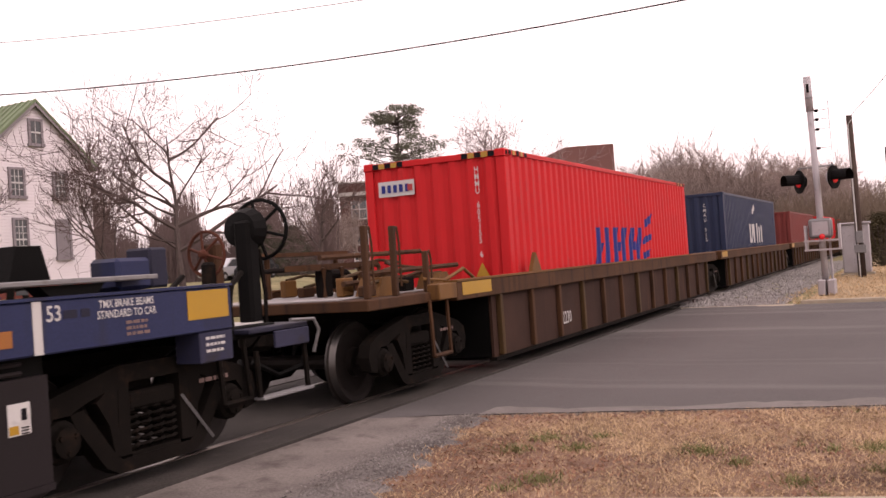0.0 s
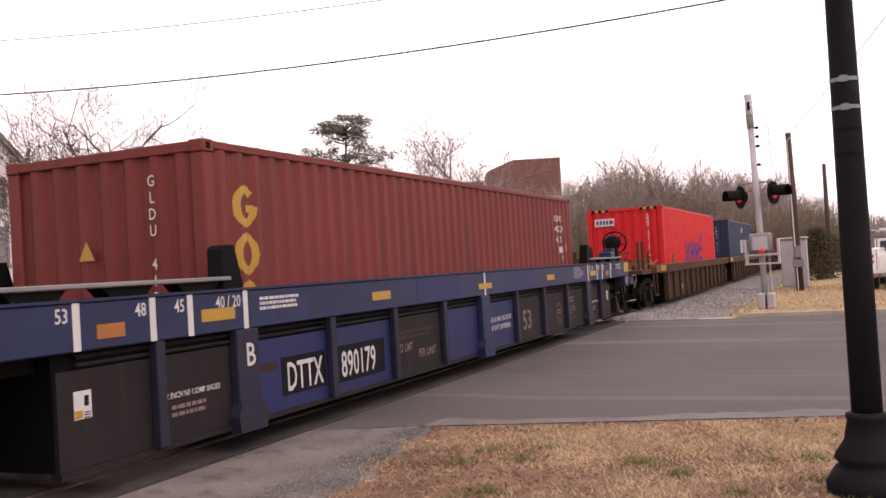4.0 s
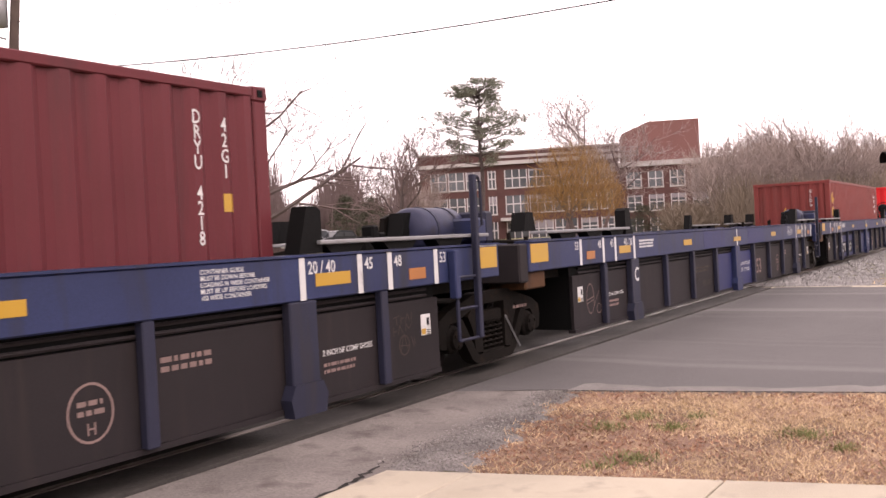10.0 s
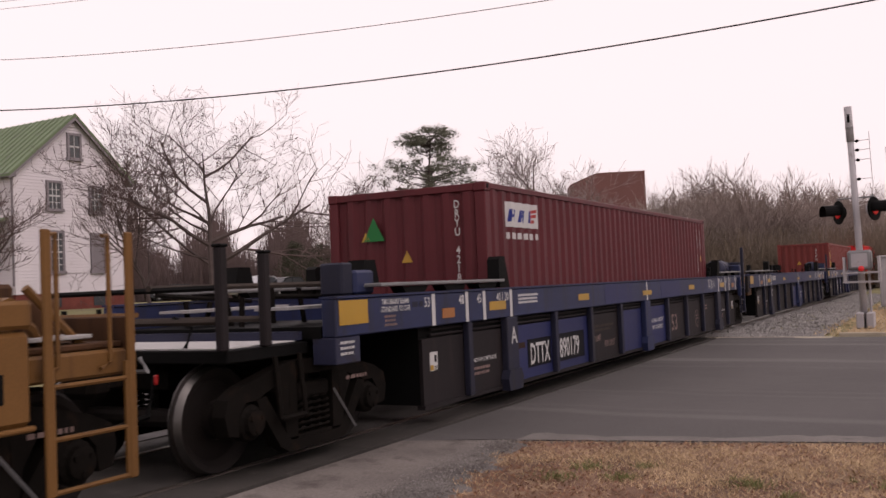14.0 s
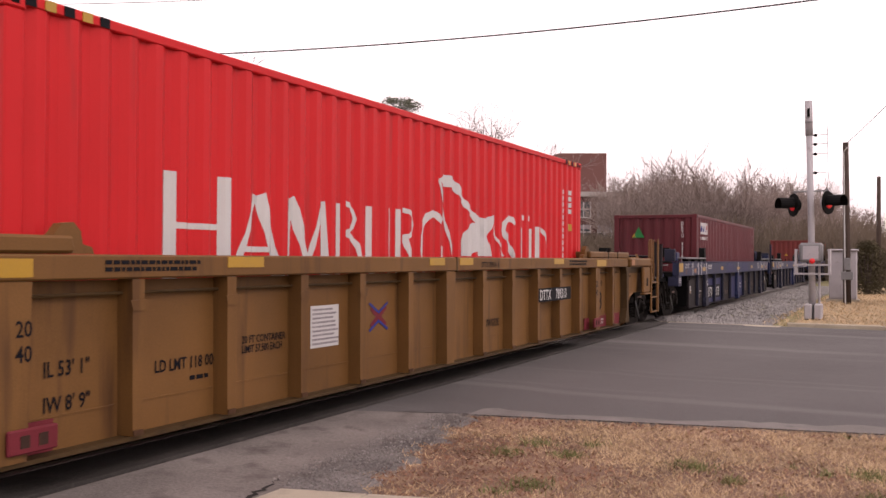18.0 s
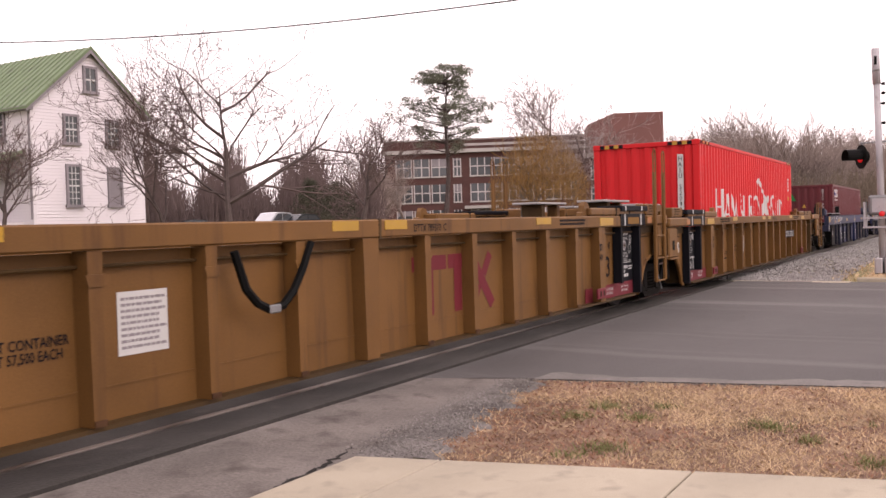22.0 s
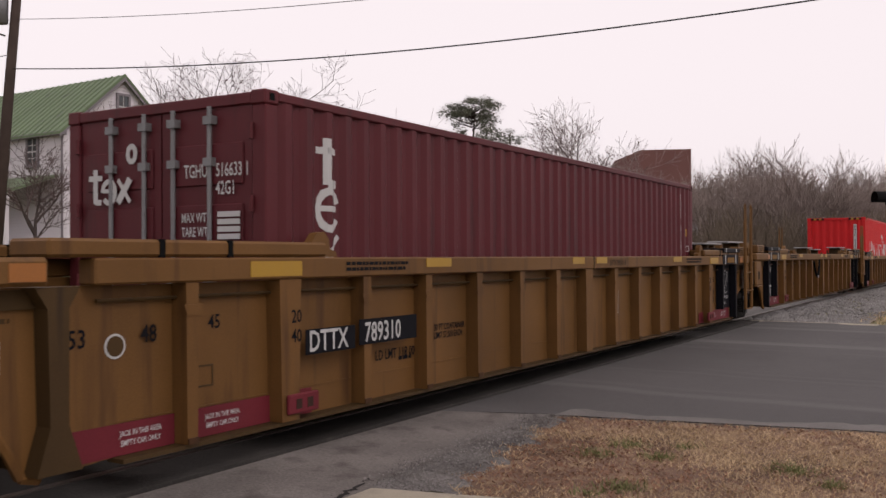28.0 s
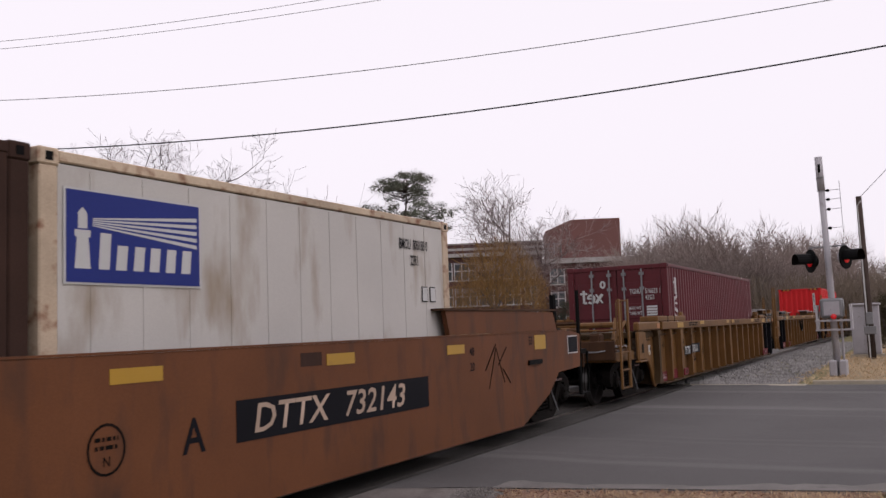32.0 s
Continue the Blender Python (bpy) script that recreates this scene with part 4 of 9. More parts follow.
    lettering("52,900 LBS. MAX. GROSS WT.", 0.11, WHITE, c, 0.25, yp - 0.003, 0.66, 0.78)
    lettering("FOR 20 FT CONTAINERS", 0.11, WHITE, c, 0.35, yp - 0.003, 0.52, 0.78)
    lettering("53", 0.5, PINK_FADED, c, 1.92, yp - 0.003, 0.4, 1.0)
    faded = PINK_FADED if letter != "C" else DRIED_RUST
    bars(DRIED_RUST, c, -2.9, -1.75, yp, 0.76, 2, 0.04, 0.03, 3)
    lettering("LD LMT", 0.16, faded, c, -2.9, yp - 0.003, 0.52, 0.8)
    lettering("PER UNIT", 0.16, faded, c, -2.3, yp - 0.003, 0.40, 0.8)
    bars(PINK_FADED, c, 4.7, 5.2, yp, 0.8, 2, 0.04, 0.03, 8)
    bars(PINK_FADED, c, 6.45, 6.95, yp, 0.5, 2, 0.03, 0.03, 9)
    bars(PINK_FADED, c, -7.1, -6.6, yp, 0.5, 2, 0.035, 0.03, 11)
    ring = [q for q in arc(4.12, 0.55, 0.17, 0.2, 0, 360, 0.018, 24)]
    bm = B()
    for p in ring:
        bm.faces.new([bm.verts.new((a, yp - 0.003, b)) for a, b in p])
    part("plate_circle", bm, PINK_FADED, c)
    bars(PINK_FADED, c, 4.02, 4.24, yp, 0.6, 2, 0.035, 0.03, 12)
    lettering("H", 0.12, PINK_FADED, c, 4.12, yp - 0.003, 0.4, 0.9, "CENTER")
    lettering(letter, 0.32, WHITE, c, -6.1, -1.482, 0.77, 0.85, "CENTER")
    if letter == "B":
        for x0, x1, z0, z1 in ((4.73, 5.33, 0.38, 0.40), (4.73, 5.33, 0.66, 0.68), (4.73, 4.75, 0.4, 0.66), (5.31, 5.33, 0.4, 0.66), (5.02, 5.04, 0.4, 0.66)):
            patch("frame_line", OCHRE_DARK, c, x0, x1, yp, z0, z1)
        bars(PINK_FADED, c, 4.78, 5.0, yp, 0.6, 3, 0.03, 0.03, 62)
        bars(PINK_FADED, c, 5.07, 5.28, yp, 0.6, 2, 0.03, 0.03, 63)
    if letter == "A":
        # faint scribble on the front end panel
        bm = B()
        for p in arc(7.67, 0.54, 0.085, 0.1, 0, 360, 0.012, 18) + [stroke(7.6, 0.46, 7.67, 0.66, 0.01), stroke(7.67, 0.66, 7.73, 0.46, 0.01), stroke(7.59, 0.54, 7.76, 0.53, 0.01), stroke(7.5, 0.83, 7.6, 0.85, 0.01), stroke(7.55, 0.84, 7.56, 0.75, 0.01), stroke(7.63, 0.85, 7.63, 0.76, 0.01), stroke(7.63, 0.81, 7.68, 0.82, 0.01), stroke(7.7, 0.77, 7.74, 0.86, 0.01), stroke(7.74, 0.86, 7.78, 0.78, 0.01), stroke(7.8, 0.78, 7.82, 0.87, 0.01), stroke(7.5, 0.65, 7.5, 0.74, 0.01), stroke(7.5, 0.69, 7.55, 0.7, 0.01), stroke(7.58, 0.66, 7.6, 0.75, 0.01), stroke(7.6, 0.75, 7.65, 0.67, 0.01), stroke(7.7, 0.68, 7.71, 0.76, 0.01), stroke(7.71, 0.76, 7.76, 0.7, 0.01), stroke(7.76, 0.7, 7.82, 0.77, 0.01), stroke(7.79, 0.62, 7.84, 0.5, 0.01), stroke(7.84, 0.6, 7.86, 0.52, 0.01)]:
            bm.faces.new([bm.verts.new((a, yp - 0.003, b)) for a, b in p])
        part("chalk_scrawl", bm, DRIED_RUST, c)
    if letter != "C":
        patch("number_panel", BLACK_PAINT, c, -5.47, -4.64, yp, 0.36, 0.765)
        patch("number_panel", BLACK_PAINT, c, -4.4, -3.27, yp, 0.34, 0.77)
        lettering("DTTX", 0.43, WHITE, c, -5.39, yp - 0.006, 0.405, 0.6)
        lettering("890179", 0.43, WHITE, c, -4.31, yp - 0.006, 0.4, 0.63)
        patch("paint_smudge", RUST_AND_SHADE, c, -5.92, -5.55, yp, 0.66, 0.74)
    else:
        # chalk scrawl on the end panel
        bm = B()
        for p in arc(-7.72, 0.62, 0.13, 0.22, 0, 360, 0.012, 16) + [stroke(-7.85, 0.55, -7.6, 0.6, 0.012), stroke(-7.85, 0.6, -7.6, 0.64, 0.012), stroke(-7.6, 0.5, -7.4, 0.72, 0.012)] + arc(-7.42, 0.45, 0.09, 0.07, 30, 380, 0.012, 8):
            bm.faces.new([bm.verts.new((a, yp - 0.003, b)) for a, b in p])
        part("chalk_scrawl", bm, PINK_FADED, c)
    return c


# the ochre three-unit car ---------------------------------------------------
ENDS = {("artic", -1): (8.3, 9.82), ("artic", 1): (8.41, 9.71), ("coupler", -1): (8.5, 10.25), ("coupler", 1): (8.5, 10.25)}


def ochre_unit(u, letter, front, rear, black_ends, load):
    c = rolling(thing("well_car", "ochre-yellow articulated well car unit with ribbed sides, " + load, "rail car", "ochre well car units"), u, 0.135 if letter == "C" else 0.075)
    c.scale = (0.99, 1.0, 0.974)
    for s in (-1, 1):
        a, b = sorted((s * 1.34, s * 1.305))
        bx("side_panel", YELLOW, c, -7.95, 7.95, a, b, 0.2, 1.345)
        chord = bx("top_chord", YELLOW, c, -8.2, 8.4, *sorted((s * 1.50, s * 1.33)), 1.355, 1.53, bevel=0.014)
        bx("chord_seam", OCHRE_DARK, chord, 0.12, 0.16, *sorted((s * 1.504, s * 1.36)), 1.35, 1.533)
        bx("weld_seam", YELLOW, c, -7.9, 7.9, *sorted((s * 1.346, s * 1.3405)), 0.425, 0.437)
        bx("bottom_chord", OCHRE_DARK, c, -7.95, 7.95, *sorted((s * 1.46, s * 1.3)), 0.17, 0.2)
        bm = B()
        tube(bm, [(-8.1, s * 1.38, 1.25), (8.1, s * 1.38, 1.25)], 0.014, 6)
        part("pipe", bm, OCHRE_DARK, c)
        for k in range(-7, 8):
            x = k * 1.053
            if k == 7 and "f" in black_ends or k == -7 and "r" in black_ends:
                continue
            wide = abs(k) in (6, 8) or k == 0
            w = 0.13 if wide else 0.06
            bm = B()
            prism(bm, [(x - w, 1.352), (x + w, 1.352), (x + w * 0.8, 0.205), (x - w * 0.8, 0.205)], *sorted((s * 1.485, s * 1.341)))
            post = part("side_post", bm, YELLOW, c)
            if not wide:
                bm = B()
                prism(bm, [(x - 0.085, 1.2), (x - 0.06, 1.12), (x + 0.06, 1.12), (x + 0.085, 1.2)], *sorted((s * 1.495, s * 1.487)))
                part("post_gusset", bm, YELLOW, post)
                bx("post_foot", RUSTY, post, x - 0.05, x + 0.045, *sorted((s * 1.5, s * 1.487)), 0.21, 0.25)
        for e, kind in ((1, front), (-1, rear)):
            foot, end = ENDS[kind, e]
            arch = [(foot, 0.17), (foot + 0.12, 0.2), (foot + 0.2, 0.36), (foot + 0.33, 0.56), (foot + 0.52, 0.72), (foot + 0.78, 0.79), (end, 0.79)]
            bm = B()
            prism(bm, [(e * p, z) for p, z in [(8.0 - 0.05, 0.2)] * (foot > 8.1) + arch + [(end, 1.352), (7.95 if foot > 8.1 else foot, 1.352)]], *sorted((s * 1.35, s * 1.305)))
            plate = part("end_plate", bm, YELLOW, c)
            bm = B()
            for (p, z), (p2, z2) in zip(arch[:6], arch[1:6]):
                tube(bm, [(e * p, s * 1.35, z), (e * p2, s * 1.35, z2)], 0.035, 6)
            part("arch_rim", bm, YELLOW, plate)
            bx("end_bracket", YELLOW, c, *sorted((e * (end - 0.56), e * end)), *sorted((s * 1.52, s * 1.45)), 0.77, 1.345, bevel=0.03)
            bx("lifting_slot", BLACK, c, *sorted((e * (end - 0.34), e * (end - 0.2))), *sorted((s * 1.524, s * 1.519)), 0.92, 1.10)
            bx("bracket_foot", YELLOW, c, *sorted((e * (end - 0.57), e * (end + 0.01))), *sorted((s * 1.545, s * 1.43)), 0.735, 0.77, bevel=0.012)
            if kind == "coupler":
                bm = B()
                prism(bm, [(e * x, z) for x, z in ((8.3, 1.352), (8.62, 1.352), (8.53, 1.22), (8.51, 0.5), (8.6, 0.21), (8.28, 0.21), (8.38, 0.5), (8.38, 1.22))], *sorted((s * 1.485, s * 1.352)))
                part("end_post", bm, OCHRE_DARK, c, "grimy brown flared end post")
            bx("end_cap", YELLOW, c, *sorted((e * (foot + (0.16 if kind != "coupler" and e < 0 else 0.05)), e * (end + 0.01))), *sorted((s * 1.535, s * 1.42)), 1.36, 1.535, bevel=0.025)
            ledge = bx("top_ledge", YELLOW, c, *sorted((e * 5.85, e * (foot + 0.03))), *sorted((s * 1.49, s * 1.1)), 1.535, 1.655, bevel=0.02)
            for x in (7.0, 7.65):
                bx("ledge_seam", BLACK, ledge, *sorted((e * (x - 0.025), e * (x + 0.025))), *sorted((s * 1.494, s * 1.1)), 1.532, 1.658)
            bm = B()
            prism(bm, [(e * x, z) for x, z in ((5.62, 1.533), (5.95, 1.533), (5.97, 1.66), (5.9, 1.74), (5.8, 1.75), (5.74, 1.69), (5.72, 1.6), (5.64, 1.58))], *sorted((s * 1.42, s * 1.34)))
            part("guide_hook", bm, YELLOW, c)
            part("hook_pin", lathe(B(), [(0.04, -0.03), (0.055, 0.0), (0.04, 0.03)], (e * 5.84, s * 1.38, 1.66), 10, "Y"), IRON, c)
            if kind != "coupler":
                bx("end_block", YELLOW, c, *sorted((e * (foot + 0.3), e * (foot + 1.05))), *sorted((s * 1.45, s * 1.25)), 1.54, 1.735, bevel=0.02)
                bars(OCHRE_DARK, c, e * (foot + 0.68) - 0.2, e * (foot + 0.68) + 0.2, -1.4505, 1.69, 3, 0.025, 0.025, 16) if s < 0 else None
            bx("maroon_band", MAROON_STRIP, c, *sorted((e * 5.9, e * (foot - 0.22))), *sorted((s * 1.357, s * 1.3505)), 0.205, 0.42)
            for x in (6.95, 7.72) if s < 0 else ():
                lettering("JACK IN THIS AREA", 0.055, WHITE, c, e * x, -1.3605, 0.33, 0.75, "CENTER")
                lettering("EMPTY CAR ONLY", 0.055, WHITE, c, e * x, -1.3605, 0.265, 0.75, "CENTER")
            pad = bx("jacking_pad", MAROON_STRIP, c, *sorted((e * 6.0, e * 6.38)), *sorted((s * 1.52, s * 1.486)), 0.26, 0.42, bevel=0.01)
            for x in (6.12, 6.26):
                bx("pad_slot", RUST_AND_SHADE, pad, *sorted((e * (x - 0.035), e * (x + 0.035))), *sorted((s * 1.5235, s * 1.5205)), 0.30, 0.38)
            if (e > 0 and "f" in black_ends) or (e < 0 and "r" in black_ends):
                far = 0.0 if e < 0 else 0.22 if letter == "C" else 0.1
                wide = 0.96 if e < 0 else 1.17
                bx("black_panel", BLACK_PAINT, c, *sorted((e * (foot - wide - 0.05), e * (foot - 0.04))), *sorted((s * 1.3555, s * 1.3505)), 0.422, 1.34)
                for x in (foot - wide, foot - far):
                    bx("black_post", BLACK_PAINT, c, *sorted((e * (x - 0.045), e * (x + 0.045))), *sorted((s * 1.492, s * 1.357)), 0.425 if x < foot - 0.4 else 0.2, 1.345)
                lo, hi = foot - 1.25, foot + (0.13 if e < 0 else 0.045)
                bx("black_ledge", BLACK_PAINT, c, *sorted((e * lo, e * hi)), *sorted((s * 1.507, s * 1.1)), 1.36, 1.56)
                bx("black_ledge", BLACK_PAINT, c, *sorted((e * (lo + 0.05), e * (hi - 0.02))), *sorted((s * 1.40, s * 1.1)), 1.562, 1.60)
                bx("black_ledge", BLACK_PAINT, c, *sorted((e * (lo + 0.02), e * (hi + 0.1))), *sorted((s * 1.525, s * 1.1)), 1.602, 1.695, bevel=0.012)
                for x in (foot - 1.05, foot - 0.2):
                    bx("white_line", WHITE, c, *sorted((e * (x - 0.025), e * (x + 0.025))), *sorted((s * 1.512, s * 1.508)), 1.365, 1.555)
                    bx("white_line", WHITE, c, *sorted((e * (x - 0.025), e * (x + 0.025))), *sorted((s * 1.53, s * 1.5255)), 1.61, 1.69)
                if s < 0:
                    patch("reflector", OCHRE_MARK, c, *sorted((e * (foot - 0.9), e * (foot - 0.32))), -1.509, 1.39, 1.5)
                    xm = e * (foot - (0.54 if e < 0 else 0.69))
                    yt = -1.361
                    lettering("48" if e < 0 else "53", 0.19, WHITE, c, xm + (0.30 if e < 0 else 0.40), yt, 1.06, 0.7, "RIGHT")
                    lettering("3" if e < 0 else "8", 0.19, WHITE, c, xm - (0.33 if e < 0 else 0.3), yt, 1.03, 0.8)
                    for body, size, z in (("SPECIAL BRAKE BEAM", 0.062, 1.205), ("SEE BADGE PLATE", 0.062, 1.125), ("CAR EQUIPPED WITH", 0.042, 0.88), ("NON-METALLIC C.P. LINER", 0.042, 0.835), ("DO NOT USE C.P.", 0.042, 0.79)):
                        lettering(body, size, WHITE, c, xm + 0.02, yt, z, 0.68, "CENTER")
                    part("round_mark", lathe(B(), [(0.085, -0.002), (0.085, 0.002)], (xm + 0.02, -1.359, 1.03), 18, "Y"), WHITE, c)
                    part("round_mark", lathe(B(), [(0.07, -0.002), (0.07, 0.002)], (xm + 0.02, -1.3625, 1.03), 16, "Y"), TRIM_GREY, c)
                    part("round_mark", lathe(B(), [(0.035, -0.002), (0.035, 0.002)], (xm + 0.02, -1.366, 1.03), 10, "Y"), OCHRE_DARK, c)
                    bm = B()
                    for p in arc(xm + (-0.2 if e < 0 else 0.28), 0.97, 0.07, 0.075, 0, 360, 0.012, 18):
                        bm.faces.new([bm.verts.new((a, yt, b)) for a, b in p])
                    part("plate_circle", bm, WHITE, c)
                    if e < 0:
                        lettering("125T", 0.37, WHITE, c, xm - 0.04, yt, 0.46, 0.98, "CENTER")
                    else:
                        lettering("2 INCH TREAD COND. SHOES", 0.075, WHITE, c, xm + 0.03, yt, 0.73, 0.62, "CENTER")
                        bars(WHITE, c, xm - 0.27, xm + 0.22, -1.3565, 0.64, 1, 0.05, 0.02, 7)
                        bars(WHITE, c, xm + 0.22, xm + 0.42, -1.3565, 0.66, 2, 0.02, 0.02, 73)
                        bars(WHITE, c, xm - 0.17, xm + 0.1, -1.3565, 0.57, 1, 0.05, 0.02, 74)
                        bars(WHITE, c, xm - 0.17, xm + 0.24, -1.3565, 0.50, 1, 0.05, 0.02, 75)
    for k in range(11):
        x = -7.6 + 1.52 * k
        bx("cross_bearer", OCHRE_DARK, c, x - 0.12, x + 0.12, -1.3, 1.3, 0.2, 0.3)
    for e, kind in ((1, front), (-1, rear)):
        foot, end = ENDS[kind, e]
        bx("bulkhead", OCHRE_DARK, c, *sorted((e * foot, e * (foot - 0.1))), -1.38, 1.38, 0.2, 1.35)
        bx("end_platform", OCHRE_DARK, c, *sorted((e * foot, e * (end - 0.05))), -1.38, 1.38, 1.22, 1.34)
        bx("end_beam", YELLOW, c, *sorted((e * (end - 0.3), e * (end - 0.06))), -1.2, 1.2, 1.0, 1.215, bevel=0.02)
        tail, up = (11.5, 0.0) if e < 0 else (11.1, 0.2)
        if kind == "coupler":
            bx("end_sheet", RUSTY, c, *sorted((e * tail, e * (tail + 0.06))), -1.42, 1.42, 0.84 + up, 1.2 + up, bevel=0.01, label="rust-brown end plate")
            part("grab_bar", tube(B(), [(e * (tail + 0.08), -1.25, 1.02), (e * (tail + 0.12), -1.1, 1.0), (e * (tail + 0.12), -0.2, 1.0), (e * (tail + 0.08), -0.1, 1.0)], 0.014, 6), GALV, c)
            for y, h in ((-0.95, 1.34), (-0.5, 1.46), (0.05, 1.4), (0.45, 1.32)):
                bx("deck_casting", RUSTY, c, *sorted((e * (tail - 0.55), e * (tail - 0.25))), y - 0.1, y + 0.1, 1.03 + up, h + up, bevel=0.03)
            part("brake_lever", tube(B(), [(e * 10.4, -0.75, 1.3), (e * (tail - 0.05), -0.6, 1.34)], 0.03, 6), OCHRE_DARK, c)
            bx("brake_reservoir", IRON, c, *sorted((e * 10.5, e * 11.0)), -0.9, -0.45, 0.58, 0.795, bevel=0.06)
            bx("brake_reservoir", IRON, c, *sorted((e * 10.5, e * 11.0)), 0.45, 0.9, 0.58, 0.795, bevel=0.06)
            part("cross_pipe", tube(B(), [(e * 10.35, -1.2, 1.5), (e * 10.35, 1.2, 1.5)], 0.06, 8), YELLOW, c)
            bx("end_deck", RUSTY, c, *sorted((e * 10.26, e * (tail - 0.002))), -1.36, 1.36, 0.985 + up, 1.03 + up, bevel=0.01)
            bx("walk_plank", DRIED_GREY, c, *sorted((e * 8.9, e * 11.15)), 0.15, 0.7, 1.5, 1.54, bevel=0.006)
            bx("walk_plank", DRIED_GREY, c, *sorted((e * 10.3, e * 10.9)), -1.3, -0.75, 1.06 + up, 1.09 + up, bevel=0.006)
            bx("cross_beam", YELLOW, c, *sorted((e * 8.75, e * 11.0)), 0.95, 1.12, 1.64, 1.77, bevel=0.02)
            bx("cross_beam", YELLOW, c, *sorted((e * 9.2, e * 10.9)), -0.2, -0.05, 1.36, 1.47, bevel=0.015)
            for x in (9.1, 10.0, 10.85):
                bx("beam_post", OCHRE_DARK, c, *sorted((e * x, e * (x + 0.1))), 0.98, 1.09, 1.03 + up if x > 10.2 else 1.345, 1.638)
                bx("plank_rest", OCHRE_DARK, c, *sorted((e * x, e * (x + 0.08))), 0.2, 0.62, 1.03 + up if x > 10.2 else 1.345, 1.498)
            part("brace", tube(B(), [(e * 10.9, -1.2, 1.2), (e * 10.5, -1.15, 1.62)], 0.03, 6), YELLOW, c)
            part("release_rod", tube(B(), [(e * 11.2, -1.41, 1.1), (e * 11.22, -1.47, 1.0), (e * 11.22, -0.5, 0.98)], 0.016, 6), GALV, c)
        for y in (-0.62, 0.62) if kind != "coupler" else ():
            bx("crossover_board", DRIED_GREY, c, *sorted((e * (foot - 0.2), e * (end - 0.1))), y - 0.25, y + 0.25, 1.79, 1.83, bevel=0.008)
            bx("gate_post", YELLOW, c, *sorted((e * (end - 0.25), e * (end - 0.05))), y - 0.1, y + 0.1, 1.345, 1.787, bevel=0.03)
            bx("board_rest", OCHRE_DARK, c, *sorted((e * (foot + 0.1), e * (foot + 0.25))), y - 0.2, y + 0.2, 1.345, 1.787)
        r = random.Random(int(-u * 7) + e)
        for k in range(6 if kind != "coupler" else 0):
            x, yy = e * r.uniform(foot + 0.2, end - 0.2), r.uniform(-0.9, 0.9)
            part("brake_bracket", tube(B(), [(x, yy, 1.34), (x, yy, r.uniform(1.5, 1.8))], 0.035, 6), OCHRE_DARK, c)
        if kind == "coupler":
            bx("draft_sill", IRON, c, *sorted((e * 8.6, e * 10.6)), -0.3, 0.3, 0.72, 1.0)
            bx("end_sill", YELLOW, c, *sorted((e * 10.26, e * (tail - 0.01))), -1.42, 1.42, 0.80 + up, 0.98 + up, bevel=0.02)
            coupler(c, e * 10.6, e * 10.95)
            for s in (-1, 1):
                la, lb = (10.4, 11.0) if e > 0 else (10.94, 11.45)
                ladder(c, YELLOW, e * la, e * lb, s * 1.5, 0.32, 1.1, 3, "side_ladder")
                for x in (la - 0.03, lb + 0.03):
                    bx("ladder_rail", YELLOW, c, *sorted((e * (x - 0.034), e * (x + 0.034))), *sorted((s * 1.53, s * 1.495)), 0.3, 1.98, bevel=0.01)
                for x in (la + 0.08, lb - 0.1):
                    bm = B()
                    tube(bm, [(e * (x - 0.08), s * 1.5, 1.95), (e * (x + 0.02), s * 1.44, 1.96), (e * (x + 0.03), s * 1.43, 1.88), (e * (x + 0.03), s * 1.43, 1.1), (e * (x - 0.08), s * 1.46, 1.06)], 0.016, 6)
                    part("hand_rail", bm, YELLOW, c)
            bm = B()
            tube(bm, [(e * 11.2, -1.4, 1.4), (e * 11.2, 1.4, 1.4)], 0.02, 6)
            part("end_rail", bm, YELLOW, c)
            bm = B()
            tube(bm, [(e * 9.9, -1.2, 1.36), (e * 10.2, -1.25, 1.55), (e * 10.5, -1.2, 1.35), (e * 10.7, -1.1, 1.1)], 0.035, 6)
            part("air_pipe", bm, YELLOW, c)
        else:
            if e < 0:
                for s in (-1, 1):
                    # open bracket that bridges to the next unit
                    bm = B()
                    prism(bm, [(-9.42, 1.36), (-9.42, 1.76), (-9.46, 1.79), (-9.95, 1.78), (-9.95, 1.66), (-9.62, 1.67), (-9.62, 1.36)], *sorted((s * 1.3, s * 1.18)))
                    part("bridge_bracket", bm, YELLOW, c)
            bx("articulation", IRON, c, *sorted((e * (foot + 0.1), e * (end - 0.1))), -0.45, 0.45, 0.75, 1.15, bevel=0.03)
            if e > 0:
                for s in (-1, 1):
                    for x, dark in ((8.85, False), (9.4, False)):
                        bm = B()
                        tube(bm, [(x, s * 1.56, 0.35), (x, s * 1.56, 2.3)], 0.036, 6)
                        tube(bm, [(x - 0.045, s * 1.56, 2.25), (x - 0.045, s * 1.56, 2.66), (x - 0.01, s * 1.56, 2.7), (x + 0.06, s * 1.56, 2.69), (x + 0.09, s * 1.56, 2.63), (x + 0.09, s * 1.56, 1.75), (x + 0.03, s * 1.56, 1.7)], 0.014, 6)
                        part("tall_grab_rail", bm, BLACK if dark else YELLOW, c, "tall looped grab rail")
                    ladder(c, YELLOW, 8.85, 9.4, s * 1.56, 0.35, 1.3, 3, "side_ladder")
    # small near-side markings
    y = -1.3405
    for e in (-1, 1):
        patch("reflector", YELLOW_MARK, c, e * 6.5 - 0.3, e * 6.5 + 0.3, -1.5015, 1.38, 1.5)
